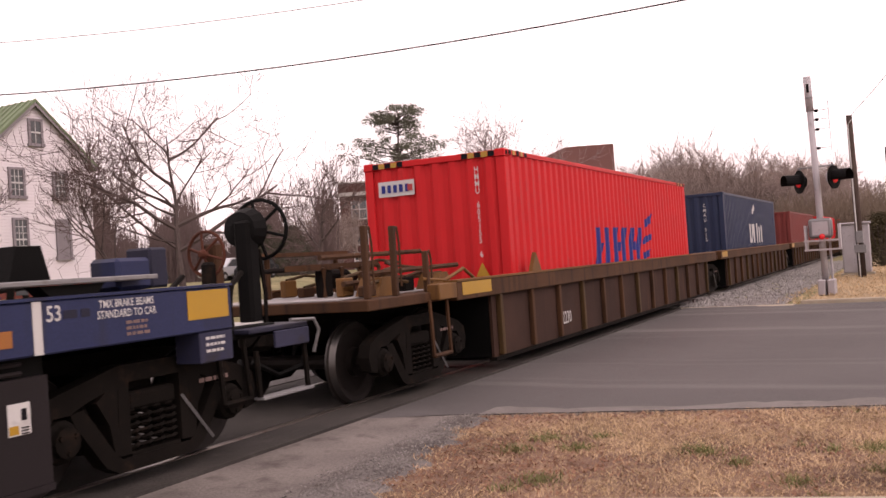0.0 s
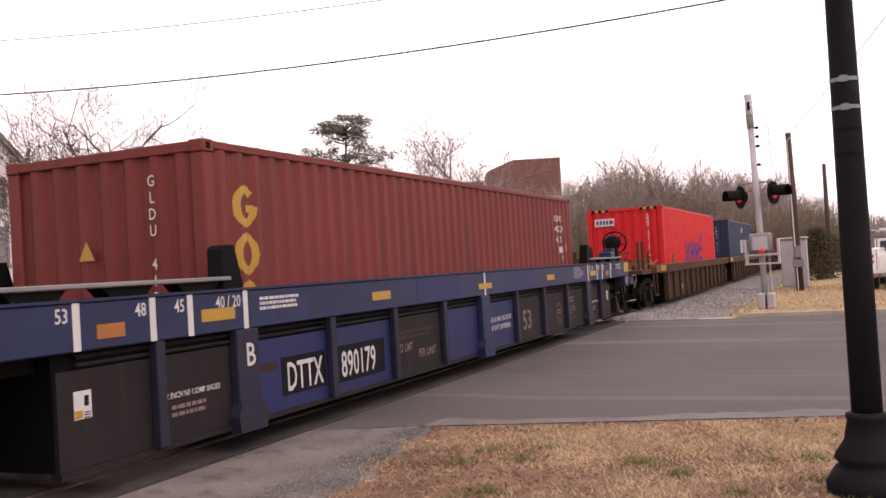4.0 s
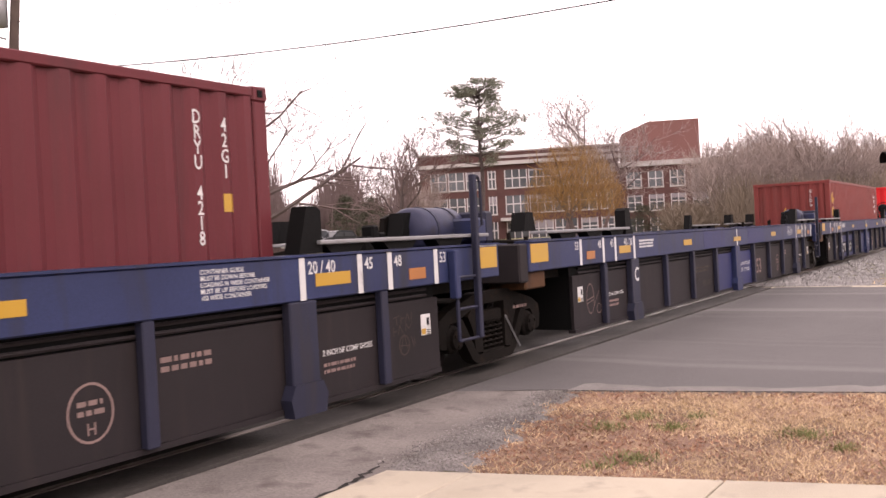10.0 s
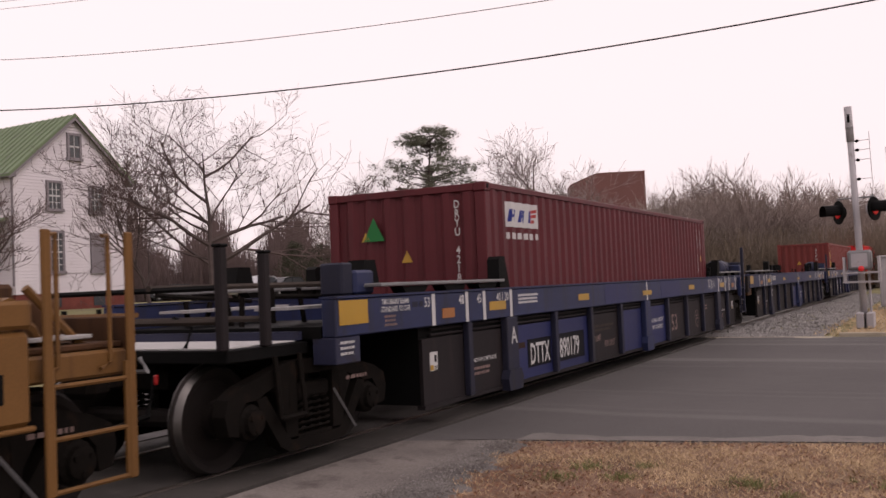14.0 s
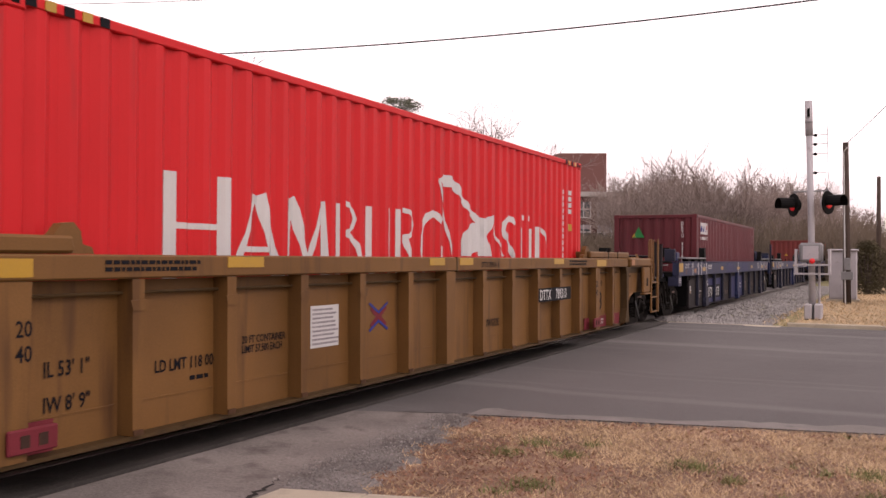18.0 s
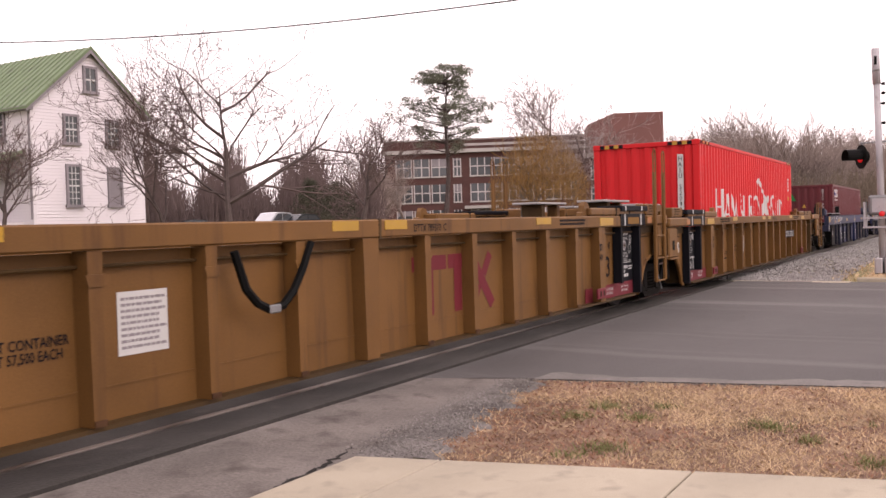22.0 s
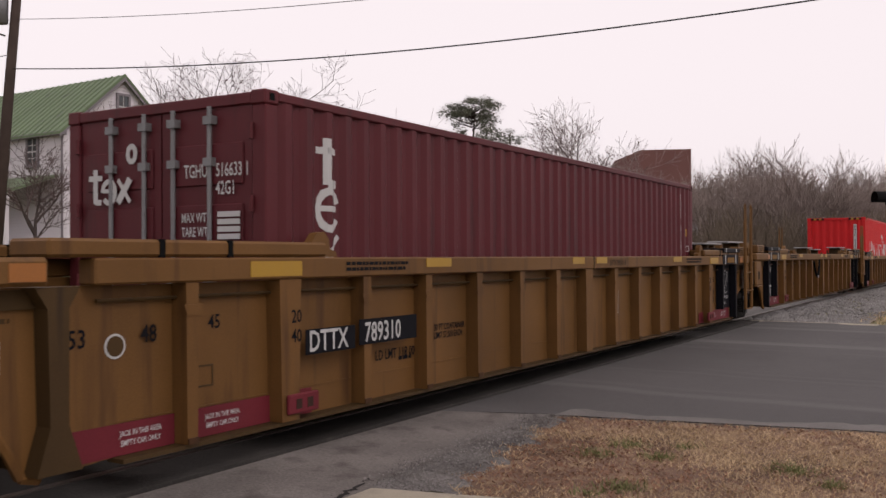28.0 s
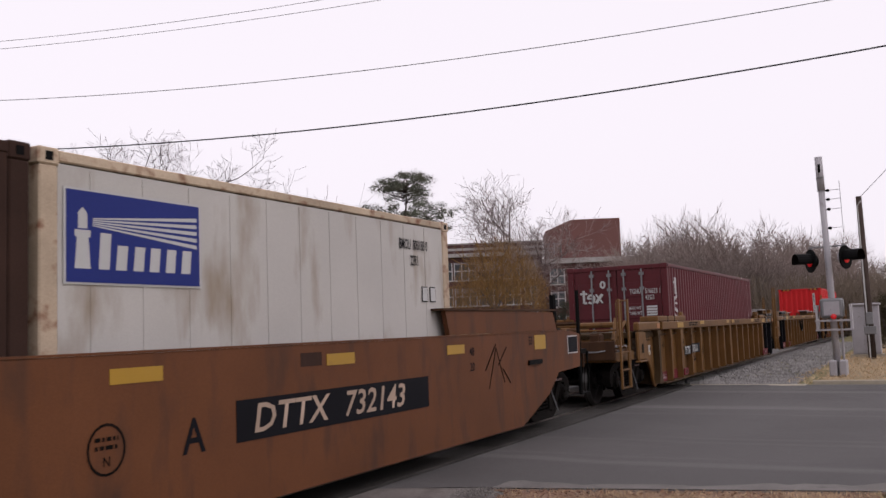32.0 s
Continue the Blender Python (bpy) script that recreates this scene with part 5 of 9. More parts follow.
        patch("reflector", YELLOW_MARK, c, e * 4.05 - 0.24, e * 4.05 + 0.24, -1.5015, 1.43, 1.52)
        patch("reflector", YELLOW_MARK, c, e * 0.42 - 0.2, e * 0.42 + 0.2, -1.5015, 1.43, 1.52)
        bars(BLACK_PAINT, c, *sorted((e * 5.6, e * 4.6)), -1.5015, 1.46, 2, 0.03, 0.02, 14)
        for t, z in (("20", 1.0), ("40", 0.84)):
            lettering(t, 0.15, BLACK_PAINT, c, e * 6.25, -1.489, z, 0.85, "CENTER")
        lettering("45", 0.15, BLACK_PAINT, c, e * 7.02, y - 0.006, 1.0, 0.85, "CENTER")
        fo, en = ENDS[(front, 1) if e > 0 else (rear, -1)]
        if e < 0 or front == "coupler":
            patch("inspection_label", WHITE, c, e * (fo + 0.33) - 0.075, e * (fo + 0.33) + 0.075, -1.3505, 0.84, 1.04)
            patch("label_stripe", YELLOW_MARK, c, e * (fo + 0.33) - 0.07, e * (fo + 0.33) - 0.01, -1.355, 0.85, 0.9)
            patch("label_mark", BLACK_PAINT, c, e * (fo + 0.33) + 0.02, e * (fo + 0.33) + 0.055, -1.355, 0.93, 1.0)
        bars(OCHRE_DARK, c, e * (fo + 0.45) - 0.4, e * (fo + 0.45) + 0.3, -1.3505, 1.25, 3, 0.03, 0.025, 15)
        patch("reflector", ORANGE_MARK, c, e * (fo + 0.2) - 0.12, e * (fo + 0.2) + 0.12, -1.5355, 1.39, 1.5)
    for x in {"A": (-5.98, 5.36), "C": (-5.98,), "B": (5.36,)}[letter]:
        lettering("IL 53' 1\"", 0.15, BLACK_PAINT, c, x, y - 0.006, 0.7, 0.8)
        lettering("IW 8' 9\"", 0.15, BLACK_PAINT, c, x, y - 0.006, 0.46, 0.8)
    lettering("LD LMT 118 000", 0.135, BLACK_PAINT, c, -4.95, y - 0.006, 0.62 if letter != "B" else 0.55, 0.78)
    bars(BLACK_PAINT, c, -4.55, -4.28, y - 0.001, 0.52, 1, 0.035, 0.02, 61)
    lettering("20 FT CONTAINER", 0.095, BLACK_PAINT, c, -3.9, y - 0.006, 0.76, 0.8)
    lettering("LIMIT 57,500 EACH", 0.095, BLACK_PAINT, c, -3.9, y - 0.006, 0.675, 0.75)
    lettering("53", 0.47, BLACK_PAINT, c, 6.6, y - 0.006, 0.55, 1.0)
    if letter == "A":
        patch("number_panel", BLACK_PAINT, c, 3.13, 4.7, -1.4865, 0.835, 1.05)
        lettering("DTTX", 0.23, WHITE, c, 3.18, -1.492, 0.865, 0.85)
        lettering("789310", 0.23, WHITE, c, 3.92, -1.492, 0.865, 0.8)
        lettering("NWG33E", 0.15, BLACK_PAINT, c, 1.37, y - 0.006, 0.56, 0.85)
        bm = B()
        for p in (stroke(-1.7, 0.76, -1.38, 0.98, 0.07), stroke(-1.7, 0.98, -1.38, 0.76, 0.07)):
            bm.faces.new([bm.verts.new((a, y - 0.004, b)) for a, b in p])
        part("cross_marking", bm, MAROON_STRIP, c, "red and blue painted cross")
        bm = B()
        for p in (stroke(-1.74, 0.72, -1.54, 0.825, 0.03), stroke(-1.54, 0.825, -1.34, 0.72, 0.03), stroke(-1.74, 1.02, -1.54, 0.915, 0.03), stroke(-1.54, 0.915, -1.34, 1.02, 0.03)):
            bm.faces.new([bm.verts.new((a, y - 0.0065, b)) for a, b in p])
        part("cross_marking", bm, BLUE_LOGO, c)
        patch("notice_sheet", WHITE, c, -2.85, -2.35, y - 0.001, 0.625, 1.04)
        bars(TRIM_GREY, c, -2.82, -2.35, y - 0.005, 0.99, 9, 0.02, 0.022, 52)
        lettering("DTTX 789310  A", 0.1, BLACK_PAINT, c, 0.9, -1.503, 1.4, 0.85)
    if letter != "A":
        lettering("DTTX 789310  " + letter, 0.11, BLACK_PAINT, c, 0.75, -1.503, 1.4, 0.85)
    if letter == "C":
        bm = B()
        for p in (stroke(0.95, 1.05, 1.68, 1.05, 0.16), stroke(1.3, 0.97, 1.3, 0.48, 0.18), stroke(1.72, 1.05, 2.24, 1.05, 0.16), stroke(1.94, 0.97, 1.94, 0.48, 0.18), stroke(2.26, 1.12, 2.8, 0.48, 0.15), stroke(2.28, 0.48, 2.46, 0.74, 0.13), stroke(2.58, 0.86, 2.76, 1.1, 0.13)):
            bm.faces.new([bm.verts.new((a, y - 0.004, b)) for a, b in p])
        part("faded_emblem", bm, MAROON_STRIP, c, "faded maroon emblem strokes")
        patch("notice_sheet", WHITE, c, -2.87, -2.42, y - 0.001, 0.62, 1.06)
        bars(TRIM_GREY, c, -2.84, -2.42, y - 0.005, 1.0, 9, 0.02, 0.022, 51)
        bm = B()
        pts = [(-1.88, -1.5, 1.3), (-1.78, -1.52, 1.0), (-1.66, -1.53, 0.88), (-1.52, -1.53, 0.82), (-1.36, -1.53, 0.84), (-1.22, -1.53, 0.95), (-1.08, -1.52, 1.12), (-0.93, -1.5, 1.34)]
        tube(bm, pts, 0.035, 6)
        strap = part("hanging_strap", bm, BLACK, c, "black strap hung over the side")
        bx("buckle", GALV, strap, -1.56, -1.42, -1.57, -1.55, 0.79, 0.86, bevel=0.01, label="pale metal buckle")
    if letter == "B":
        patch("number_panel", BLACK_PAINT, c, -6.14, -5.46, -1.4865, 0.72, 0.93)
        patch("number_panel", BLACK_PAINT, c, -5.40, -4.46, -1.4865, 0.74, 0.97)
        lettering("DTTX", 0.25, WHITE, c, -6.1, -1.492, 0.745, 0.8)
        lettering("789310", 0.25, WHITE, c, -5.32, -1.492, 0.765, 0.78)
        patch("notice_sheet", WHITE, c, 1.2, 1.5, y - 0.001, 0.65, 1.0)
        for t, x in (("53", -8.3), ("48", -7.72)):
            lettering(t, 0.17, BLACK_PAINT, c, x, -1.3565, 0.95, 0.85)
        part("round_mark", lathe(B(), [(0.085, -0.002), (0.085, 0.002)], (-7.93, -1.3535, 0.94), 16, "Y"), WHITE, c)
        part("round_mark", lathe(B(), [(0.07, -0.002), (0.07, 0.002)], (-7.93, -1.3565, 0.94), 14, "Y"), OCHRE_DARK, c)
        for x0, x1, z0, z1 in ((-7.27, -7.03, 0.57, 0.585), (-7.27, -7.03, 0.72, 0.735), (-7.27, -7.255, 0.585, 0.72), (-7.045, -7.03, 0.585, 0.72)):
            patch("frame_line", OCHRE_DARK, c, x0, x1, y - 0.001, z0, z1)
    return c


# the older rusty car in front -----------------------------------------------
def rusty_unit(u, near, load):
    c = rolling(thing("well_car", "rusty ochre low-sided well car, " + load, "rail car", "rusty well car units"), u)
    c.scale = (0.99, 1.01, 1)
    for s in (-1, 1):
        sill = bx("side_sill", RUSTY, c, -8.6, 8.6, *sorted((s * 1.46, s * 1.3)), 1.06, 1.29, bevel=0.012)
        bx("sill_cap", YELLOW, sill, -8.6, 8.6, *sorted((s * 1.47, s * 1.28)), 1.293, 1.315)
        # panel darker than its posts: shade of the recess put into the colour
        bx("side_panel", RUST_AND_SHADE, c, -7.4, 7.4, *sorted((s * 1.38, s * 1.34)), 0.22, 1.058)
        for k in range(-6, 7):
            x = k * 1.2
            bx("side_post", RUSTY if k % 3 else OCHRE_DARK, c, x - 0.05, x + 0.05, *sorted((s * 1.455, s * 1.382)), 0.24, 1.058, bevel=0.01)
        bx("bottom_chord", IRON, c, -7.4, 7.4, *sorted((s * 1.41, s * 1.3)), 0.17, 0.218)
    for k in range(11):
        x = -6.8 + 1.36 * k
        bx("cross_bearer", IRON, c, x - 0.12, x + 0.12, -1.3, 1.3, 0.2, 0.3)
    for e in (-1, 1):
        bx("bulkhead", BLACK, c, *sorted((e * 7.4, e * 7.3)), -1.33, 1.33, 0.22, 1.1)
        bx("end_platform", RUSTY, c, *sorted((e * 7.35, e * (10.55 if near and e < 0 else 8.7))), -1.35, 1.35, 1.08, 1.2, bevel=0.01)
    patch("reflector", YELLOW_MARK, c, -8.45, -7.55, -1.4615, 1.12, 1.28)
    lettering("52230", 0.28, WHITE, c, -4.72, -1.386, 0.42, 0.8) if near else None
    if near:
        bx("deck_sheet", DRIED_GREY, c, -10.45, -7.5, -0.9, 1.1, 1.203, 1.215, label="pale weathered deck sheet")
        bx("draft_sill", IRON, c, -10.3, -7.4, -0.3, 0.3, 0.72, 1.06)
        coupler(c, -10.3, -10.6)
        for x in (-10.3, -9.68, -8.9):
            bx("end_post", RUSTY, c, x - 0.035, x + 0.035, -1.24, -1.17, 1.2, 2.0 if x < -9 else 1.7, bevel=0.01)
            part("grab_hoop", tube(B(), [(x, -1.2, 1.95 if x < -9 else 1.66), (x + 0.12, -1.2, 1.99 if x < -9 else 1.7), (x + 0.16, -1.2, 1.8 if x < -9 else 1.6), (x + 0.16, -1.2, 1.3)], 0.014, 5), RUSTY, c)
        brake_wheel(c, RUST_RED, -10.3, 0.97, 1.83, 0.27)
        bx("brake_stand", RUSTY, c, -10.26, -10.1, 0.88, 1.06, 1.2, 1.95, bevel=0.02)
        for k in range(9):
            y, x = -1.0 + 0.23 * k, -10.0 + 0.27 * ((k * 5) % 9)
            h = 1.34 + 0.05 * ((k * 7) % 6)
            bx("deck_casting", (RUSTY, IRON, YELLOW)[k % 3], c, x - 0.09, x + 0.16, y - 0.05, y + 0.05, 1.217, h, bevel=0.015)
            part("brake_lever", tube(B(), [(x, y, h), (x + 0.5, y + 0.06, h + 0.05), (x + 0.9, y - 0.05, h)], 0.022, 6), RUSTY if k % 2 else OCHRE_DARK, c)
        bx("corner_plate", YELLOW, c, -9.1, -8.62, -1.47, -1.3, 1.1, 1.29, bevel=0.01, label="chipped yellow corner plate")
        for x in (-9.2, -8.3, -7.9, -9.6, -8.7):
            part("brake_bracket", tube(B(), [(x, -0.2, 1.2), (x, -0.2, 1.55), (x + 0.5, 0.2, 1.6)], 0.03, 6), RUSTY, c)
        for y, z in ((-0.65, 1.4), (0.55, 1.6), (-0.35, 1.72), (-0.9, 1.5)):
            part("brake_rod", tube(B(), [(-9.9, y, z - 0.03), (-7.5, y - 0.05, z)], 0.035, 6), IRON if y > 0 else RUSTY, c)
        bx("walk_plank", RUSTY, c, -9.9, -8.2, -0.15, 0.15, 1.55, 1.62)
        bx("walk_plank", RUSTY, c, -9.6, -7.6, 0.7, 1.0, 1.75, 1.8)
        for x in (-7.7, -9.3):
            part("plank_post", tube(B(), [(x, 0.85, 1.2), (x, 0.85, 1.75)], 0.04, 6), RUSTY, c)
        part("brake_cylinder", lathe(B(), [(0.05, -0.35), (0.13, -0.3), (0.13, 0.2), (0.06, 0.3), (0.04, 0.5)], (-8.5, 0.35, 1.42), 12, "X"), IRON, c)
        part("bent_pipe", tube(B(), [(-7.6, -1.25, 1.3), (-8.0, -1.28, 1.45), (-8.5, -1.25, 1.32), (-9.0, -1.2, 1.36)], 0.022, 6), YELLOW, c)
        for x in (-8.0, -9.5):
            bm = B()
            prism(bm, [(x - 0.25, 1.2), (x + 0.25, 1.2), (x + 0.1, 1.42), (x - 0.1, 1.42)], -1.0, -0.7)
            part("guide_block", bm, YELLOW, c)
        bm = B()
        for x in (-9.2, -8.75):
            tube(bm, [(x, -1.38, 1.1), (x, -1.4, 0.45)], 0.025, 6)
        tube(bm, [(-9.2, -1.4, 0.45), (-8.75, -1.4, 0.45)], 0.028, 6)
        part("sill_step", bm, RUSTY, c)
        bm = B()
        prism(bm, [(-5.9, 1.318), (-5.5, 1.318), (-5.7, 1.6)], -1.42, -1.36)
        part("guide_horn", bm, YELLOW, c)
    return c


# the smooth-sided orange car at the back --------------------------------------
def orange_unit(u):
    c = rolling(thing("well_car", "orange smooth-sided well car with a black number panel, carrying white containers", "rail car"), u, 0.11)
    c.scale = (0.99, 1.01, 0.92)
    for s in (-1, 1):
        out = [(-8.1, 0.12), (8.1, 0.12), (9.15, 0.5), (9.6, 0.82), (10.6, 0.86), (10.65, 1.42), (10.2, 1.48), (-10.2, 1.48), (-10.65, 1.42), (-10.6, 0.86), (-9.6, 0.82), (-9.15, 0.5)]
        bm = B()
        prism(bm, out, *sorted((s * 1.47, s * 1.40)))
        part("side_wall", bm, ORANGE_CAR, c)
        bx("wall_lip", ORANGE_CAR, c, -9.9, 9.9, *sorted((s * 1.478, s * 1.38)), 1.482, 1.5)
        for e in (-1, 1):
            bm = B()
            prism(bm, [(e * 6.2, 1.502), (e * 9.95, 1.502), (e * 9.8, 1.8), (e * 6.1, 1.82)], *sorted((s * 1.34, s * 1.28)))
            part("top_ledge", bm, ORANGE_CAR, c)
            bx("ledge_top", RUSTY, c, *sorted((e * 6.0, e * 9.9)), *sorted((s * 1.36, s * 1.2)), 1.822, 1.85)
            patch("sign_frame", WHITE, c, *sorted((e * 10.04, e * 10.5)), -1.471, 1.1, 1.4) if s < 0 else None
            patch("sign_panel", BLACK_PAINT, c, *sorted((e * 10.06, e * 10.48)), -1.4755, 1.12, 1.38) if s < 0 else None
            bx("jack_lug", BLACK, c, *sorted((e * 8.35, e * 8.85)), *sorted((s * 1.5, s * 1.472)), 1.0, 1.07)
    for k in range(11):
        x = -7.6 + 1.52 * k
        bx("cross_bearer", ORANGE_CAR, c, x - 0.12, x + 0.12, -1.3, 1.3, 0.14, 0.3)
    for e in (-1, 1):
        bx("bulkhead", ORANGE_CAR, c, *sorted((e * 8.0, e * 7.9)), -1.4, 1.4, 0.2, 1.48)
        bx("end_platform", RUSTY, c, *sorted((e * 8.0, e * 10.6)), -1.38, 1.38, 1.3, 1.42)
        bx("end_deck", IRON, c, *sorted((e * 10.66, e * 11.5)), -1.3, 1.3, 1.06, 1.14, bevel=0.01)
        bx("end_sheet", RUSTY, c, *sorted((e * 11.44, e * 11.5)), -1.25, 1.25, 0.8, 1.055)
        for x, y, h in ((10.9, -0.5, 1.5), (11.2, 0.3, 1.62), (11.3, -0.9, 1.45), (10.85, 0.8, 1.55), (11.0, 0.0, 1.4)):
            part("brake_bracket", tube(B(), [(e * x, y, 1.14), (e * x, y, h), (e * (x + 0.25), y + 0.1, h + 0.05)], 0.035, 6), IRON, c)
        bx("walk_plank", IRON, c, *sorted((e * 10.7, e * 11.45)), -0.35, 0.35, 1.64, 1.68)
        for z in (1.35, 1.6):
            part("cross_pipe", tube(B(), [(e * 11.35, -1.25, z), (e * 11.35, 1.25, z)], 0.04, 6), RUSTY, c)
        bx("draft_sill", IRON, c, *sorted((e * 8.2, e * 11.4)), -0.3, 0.3, 0.72, 1.0)
        coupler(c, e * 11.4, e * 11.75)
        bm = B()
        tube(bm, [(e * 11.1, -1.3, 0.35), (e * 11.1, -1.3, 2.2)], 0.035, 6)
        tube(bm, [(e * 11.45, -0.75, 1.0), (e * 11.45, -0.75, 2.15)], 0.06, 6)
        tube(bm, [(e * 11.1, 1.3, 0.35), (e * 11.1, 1.3, 2.1)], 0.035, 6)
        tube(bm, [(e * 11.1, -1.3, 0.36), (e * 11.5, -1.3, 0.36), (e * 11.5, -1.3, 1.1)], 0.03, 6)
        part("end_rail", bm, BLACK, c)
    y = -1.4705
    patch("number_panel", BLACK_PAINT, c, 2.06, 5.35, y, 0.67, 1.03)
    lettering("DTTX", 0.36, TAN_LETTER, c, 2.26, y - 0.006, 0.735, 1.13, lean=0.2)
    lettering("732143", 0.36, TAN_LETTER, c, 3.62, y - 0.006, 0.735, 1.1, lean=0.2)
    lettering("A", 0.4, BLACK_PAINT, c, 1.45, y - 0.003, 0.66, 0.9)
    bm = B()
    for p in arc(0.72, 0.8, 0.16, 0.18, 0, 360, 0.02, 20):
        bm.faces.new([bm.verts.new((a, y - 0.003, b)) for a, b in p])
    part("plate_circle", bm, IRON, c)
    bars(IRON, c, 0.62, 0.84, y, 0.86, 2, 0.03, 0.03, 45)
    lettering("N", 0.1, IRON, c, 0.72, y - 0.003, 0.68, 0.9, "CENTER")
    for x, w in ((1.0, 0.25), (3.6, 0.24), (6.08, 0.23), (8.85, 0.22)):
        patch("reflector", YELLOW_MARK, c, x - w, x + w, y, 1.26 if x < 8 else 1.22, 1.375 if x < 8 else 1.44)
    patch("worn_patch", RUST_AND_SHADE, c, 2.95, 3.28, y, 1.27, 1.4, 0.002)
    lettering("48", 0.16, BLACK_PAINT, c, 6.45, y - 0.003, 1.22, 0.85)
    lettering("20", 0.16, BLACK_PAINT, c, 6.45, y - 0.003, 1.02, 0.85)
    lettering("53", 0.18, BLACK_PAINT, c, 8.4, y - 0.003, 1.3, 0.85)
    lettering("DTTX 732143 A", 0.16, IRON, c, -1.6, y - 0.003, 1.25, 1.0)
    lettering("PER UNIT", 0.16, IRON, c, -0.75, y - 0.003, 0.72, 0.9)
    bars(IRON, c, -1.7, -0.95, y, 0.73, 1, 0.12, 0.05, 41)
    bm = B()
    for p in (stroke(6.9, 1.0, 7.25, 1.35, 0.025), stroke(7.0, 0.75, 7.25, 1.3, 0.025), stroke(7.25, 1.3, 7.5, 0.8, 0.025), stroke(7.3, 1.05, 7.6, 1.3, 0.025), stroke(7.45, 1.0, 7.7, 0.78, 0.025)):
        bm.faces.new([bm.verts.new((a, y - 0.003, b)) for a, b in p])
    part("scrawl", bm, IRON, c)
    return c


# ---- the consist, front to back ----
LOAD = 0.28
rusty_unit(22.39, True, "carrying a red container")
for u0, what in ((40.19, "carrying a navy container"), (58.2, "carrying a brown-red container"), (76.0, "carrying a red container"), (93.8, "carrying a red container"), (111.6, "carrying a red container")):
    rusty_unit(u0, False, what)
for u0 in (13.4, 31.5, 49.3, 67.1, 84.9, 102.7):
    bogie(u0)
blue_unit(-0.38, "B", "coupler", "artic")
blue_unit(-19.92, "C", "artic", "artic")
blue_unit(-39.7, "A", "artic", "coupler")
for u0 in (9.0, -10.25, -29.95, -49.55):
    bogie(u0)
ochre_unit(-62.95, "A", "coupler", "artic", "r", "carrying a red container")
ochre_unit(-82.46, "C", "artic", "artic", "fr", "empty")
ochre_unit(-102.2, "B", "artic", "coupler", "f", "carrying a maroon container")
for u0 in (-53.1, -72.75, -92.35, -112.05):
    bogie(u0)
orange_unit(-126.3)
for u0 in (-116.75, -135.85):
    bogie(u0)


def loaded(c, u, z=LOAD):
    c.location = (u, TRACK_Y, z)
    GOING.append((c, u, z))
    return c


# red container with a blue slanted emblem
c = loaded(container("bright red corrugated container with a slanted blue emblem", RED_BOX, height=2.9, hazard=True), 22.39, 0.272)
draped(slanted(-2.0, 0.95, 3.3, 0.78, 6, 0.32) + [[(1.45, 1.0), (2.1, 1.1), (2.2, 1.25), (1.55, 1.18)], [(1.55, 1.35), (2.25, 1.45), (2.35, 1.6), (1.65, 1.52)], [(1.7, 1.7), (2.4, 1.85), (2.5, 2.06), (1.8, 1.9)]], BLUE_LOGO, c, -1.212, "emblem")
end_panel(c, WHITE, 0.32, 0.96, 2.35, 2.59)
for k in range(5):
    bx("emblem_bar", BLUE_LOGO, c, -6.112, -6.104, 0.84 - 0.105 * k, 0.9 - 0.105 * k, 2.41, 2.53)
bx("emblem_bar", TAIL, c, -6.112, -6.104, 0.35, 0.44, 2.42, 2.52)
vertical_code(c, "HMMU 605155 6", -0.13, 2.58, 0.106, 0.13, end=True)
triangle_sign(c, YELLOW_MARK, -0.75, 1.02, 0.22)

# navy container with white shapes
c = loaded(container("dark navy blue corrugated container with white emblem", NAVY_BOX, height=2.9), 40.19, 0.272)
draped([stroke(-0.9, 1.2, -0.9, 1.9, 0.25), stroke(-0.5, 1.2, -0.3, 1.9, 0.25), stroke(0.1, 1.2, 0.1, 1.9, 0.3), stroke(0.7, 1.2, 0.9, 1.9, 0.25), stroke(1.3, 1.2, 1.3, 1.8, 0.3), stroke(2.0, 1.2, 2.0, 1.85, 0.3), stroke(-0.2, 2.3, 0.5, 2.6, 0.2)], WHITE, c, -1.212, "emblem")
vertical_code(c, "CMAU 512", 0.0, 2.45, 0.155, 0.15, end=True)
loaded(container("plain brown-red corrugated steel container", BROWN_BOX), 58.2)
for u0 in (76.0, 93.8, 111.6):
    loaded(container("plain red corrugated steel container", RED_BOX, group="far red containers"), u0)

# brown-red container with yellow rings
c = loaded(container("faded brown-red corrugated container with stacked yellow rings", BROWN_BOX), -0.5, 0.288)
for k in range(3):
    z = 1.8 - 0.46 * k
    ring = arc(-5.46, z + 0.19, 0.14, 0.17, 40 if k == 0 else 0, 360, 0.085, 12)
    draped(ring + ([stroke(-5.46, z + 0.17, -5.32, z + 0.17, 0.07)] if k == 0 else []), YELLOW_MARK, c, -1.212, "emblem")
for body, x, z, s in (("GLDU", 4.95, 2.08, 0.19), ("413527 9", 4.95, 1.87, 0.19), ("42G1", 4.97, 1.66, 0.19), ("83", 5.28, 1.3, 0.15)):
    draped([], WHITE, c, -1.212, "lettering", me=text_mesh(body, s, WHITE, 0.8), at=(x, z))
draped([[(5.22, 1.46), (5.38, 1.46), (5.38, 1.58), (5.22, 1.58)]], WHITE, c, -1.212, "label")
draped([[(5.58, 1.48), (5.7, 1.48), (5.7, 1.66), (5.58, 1.66)], [(5.55, 1.14), (5.78, 1.14), (5.64, 1.36)]], YELLOW_MARK, c, -1.212, "label")
vertical_code(c, "GLDU 413527", 0.0, 2.2, 0.155, 0.15, end=True)
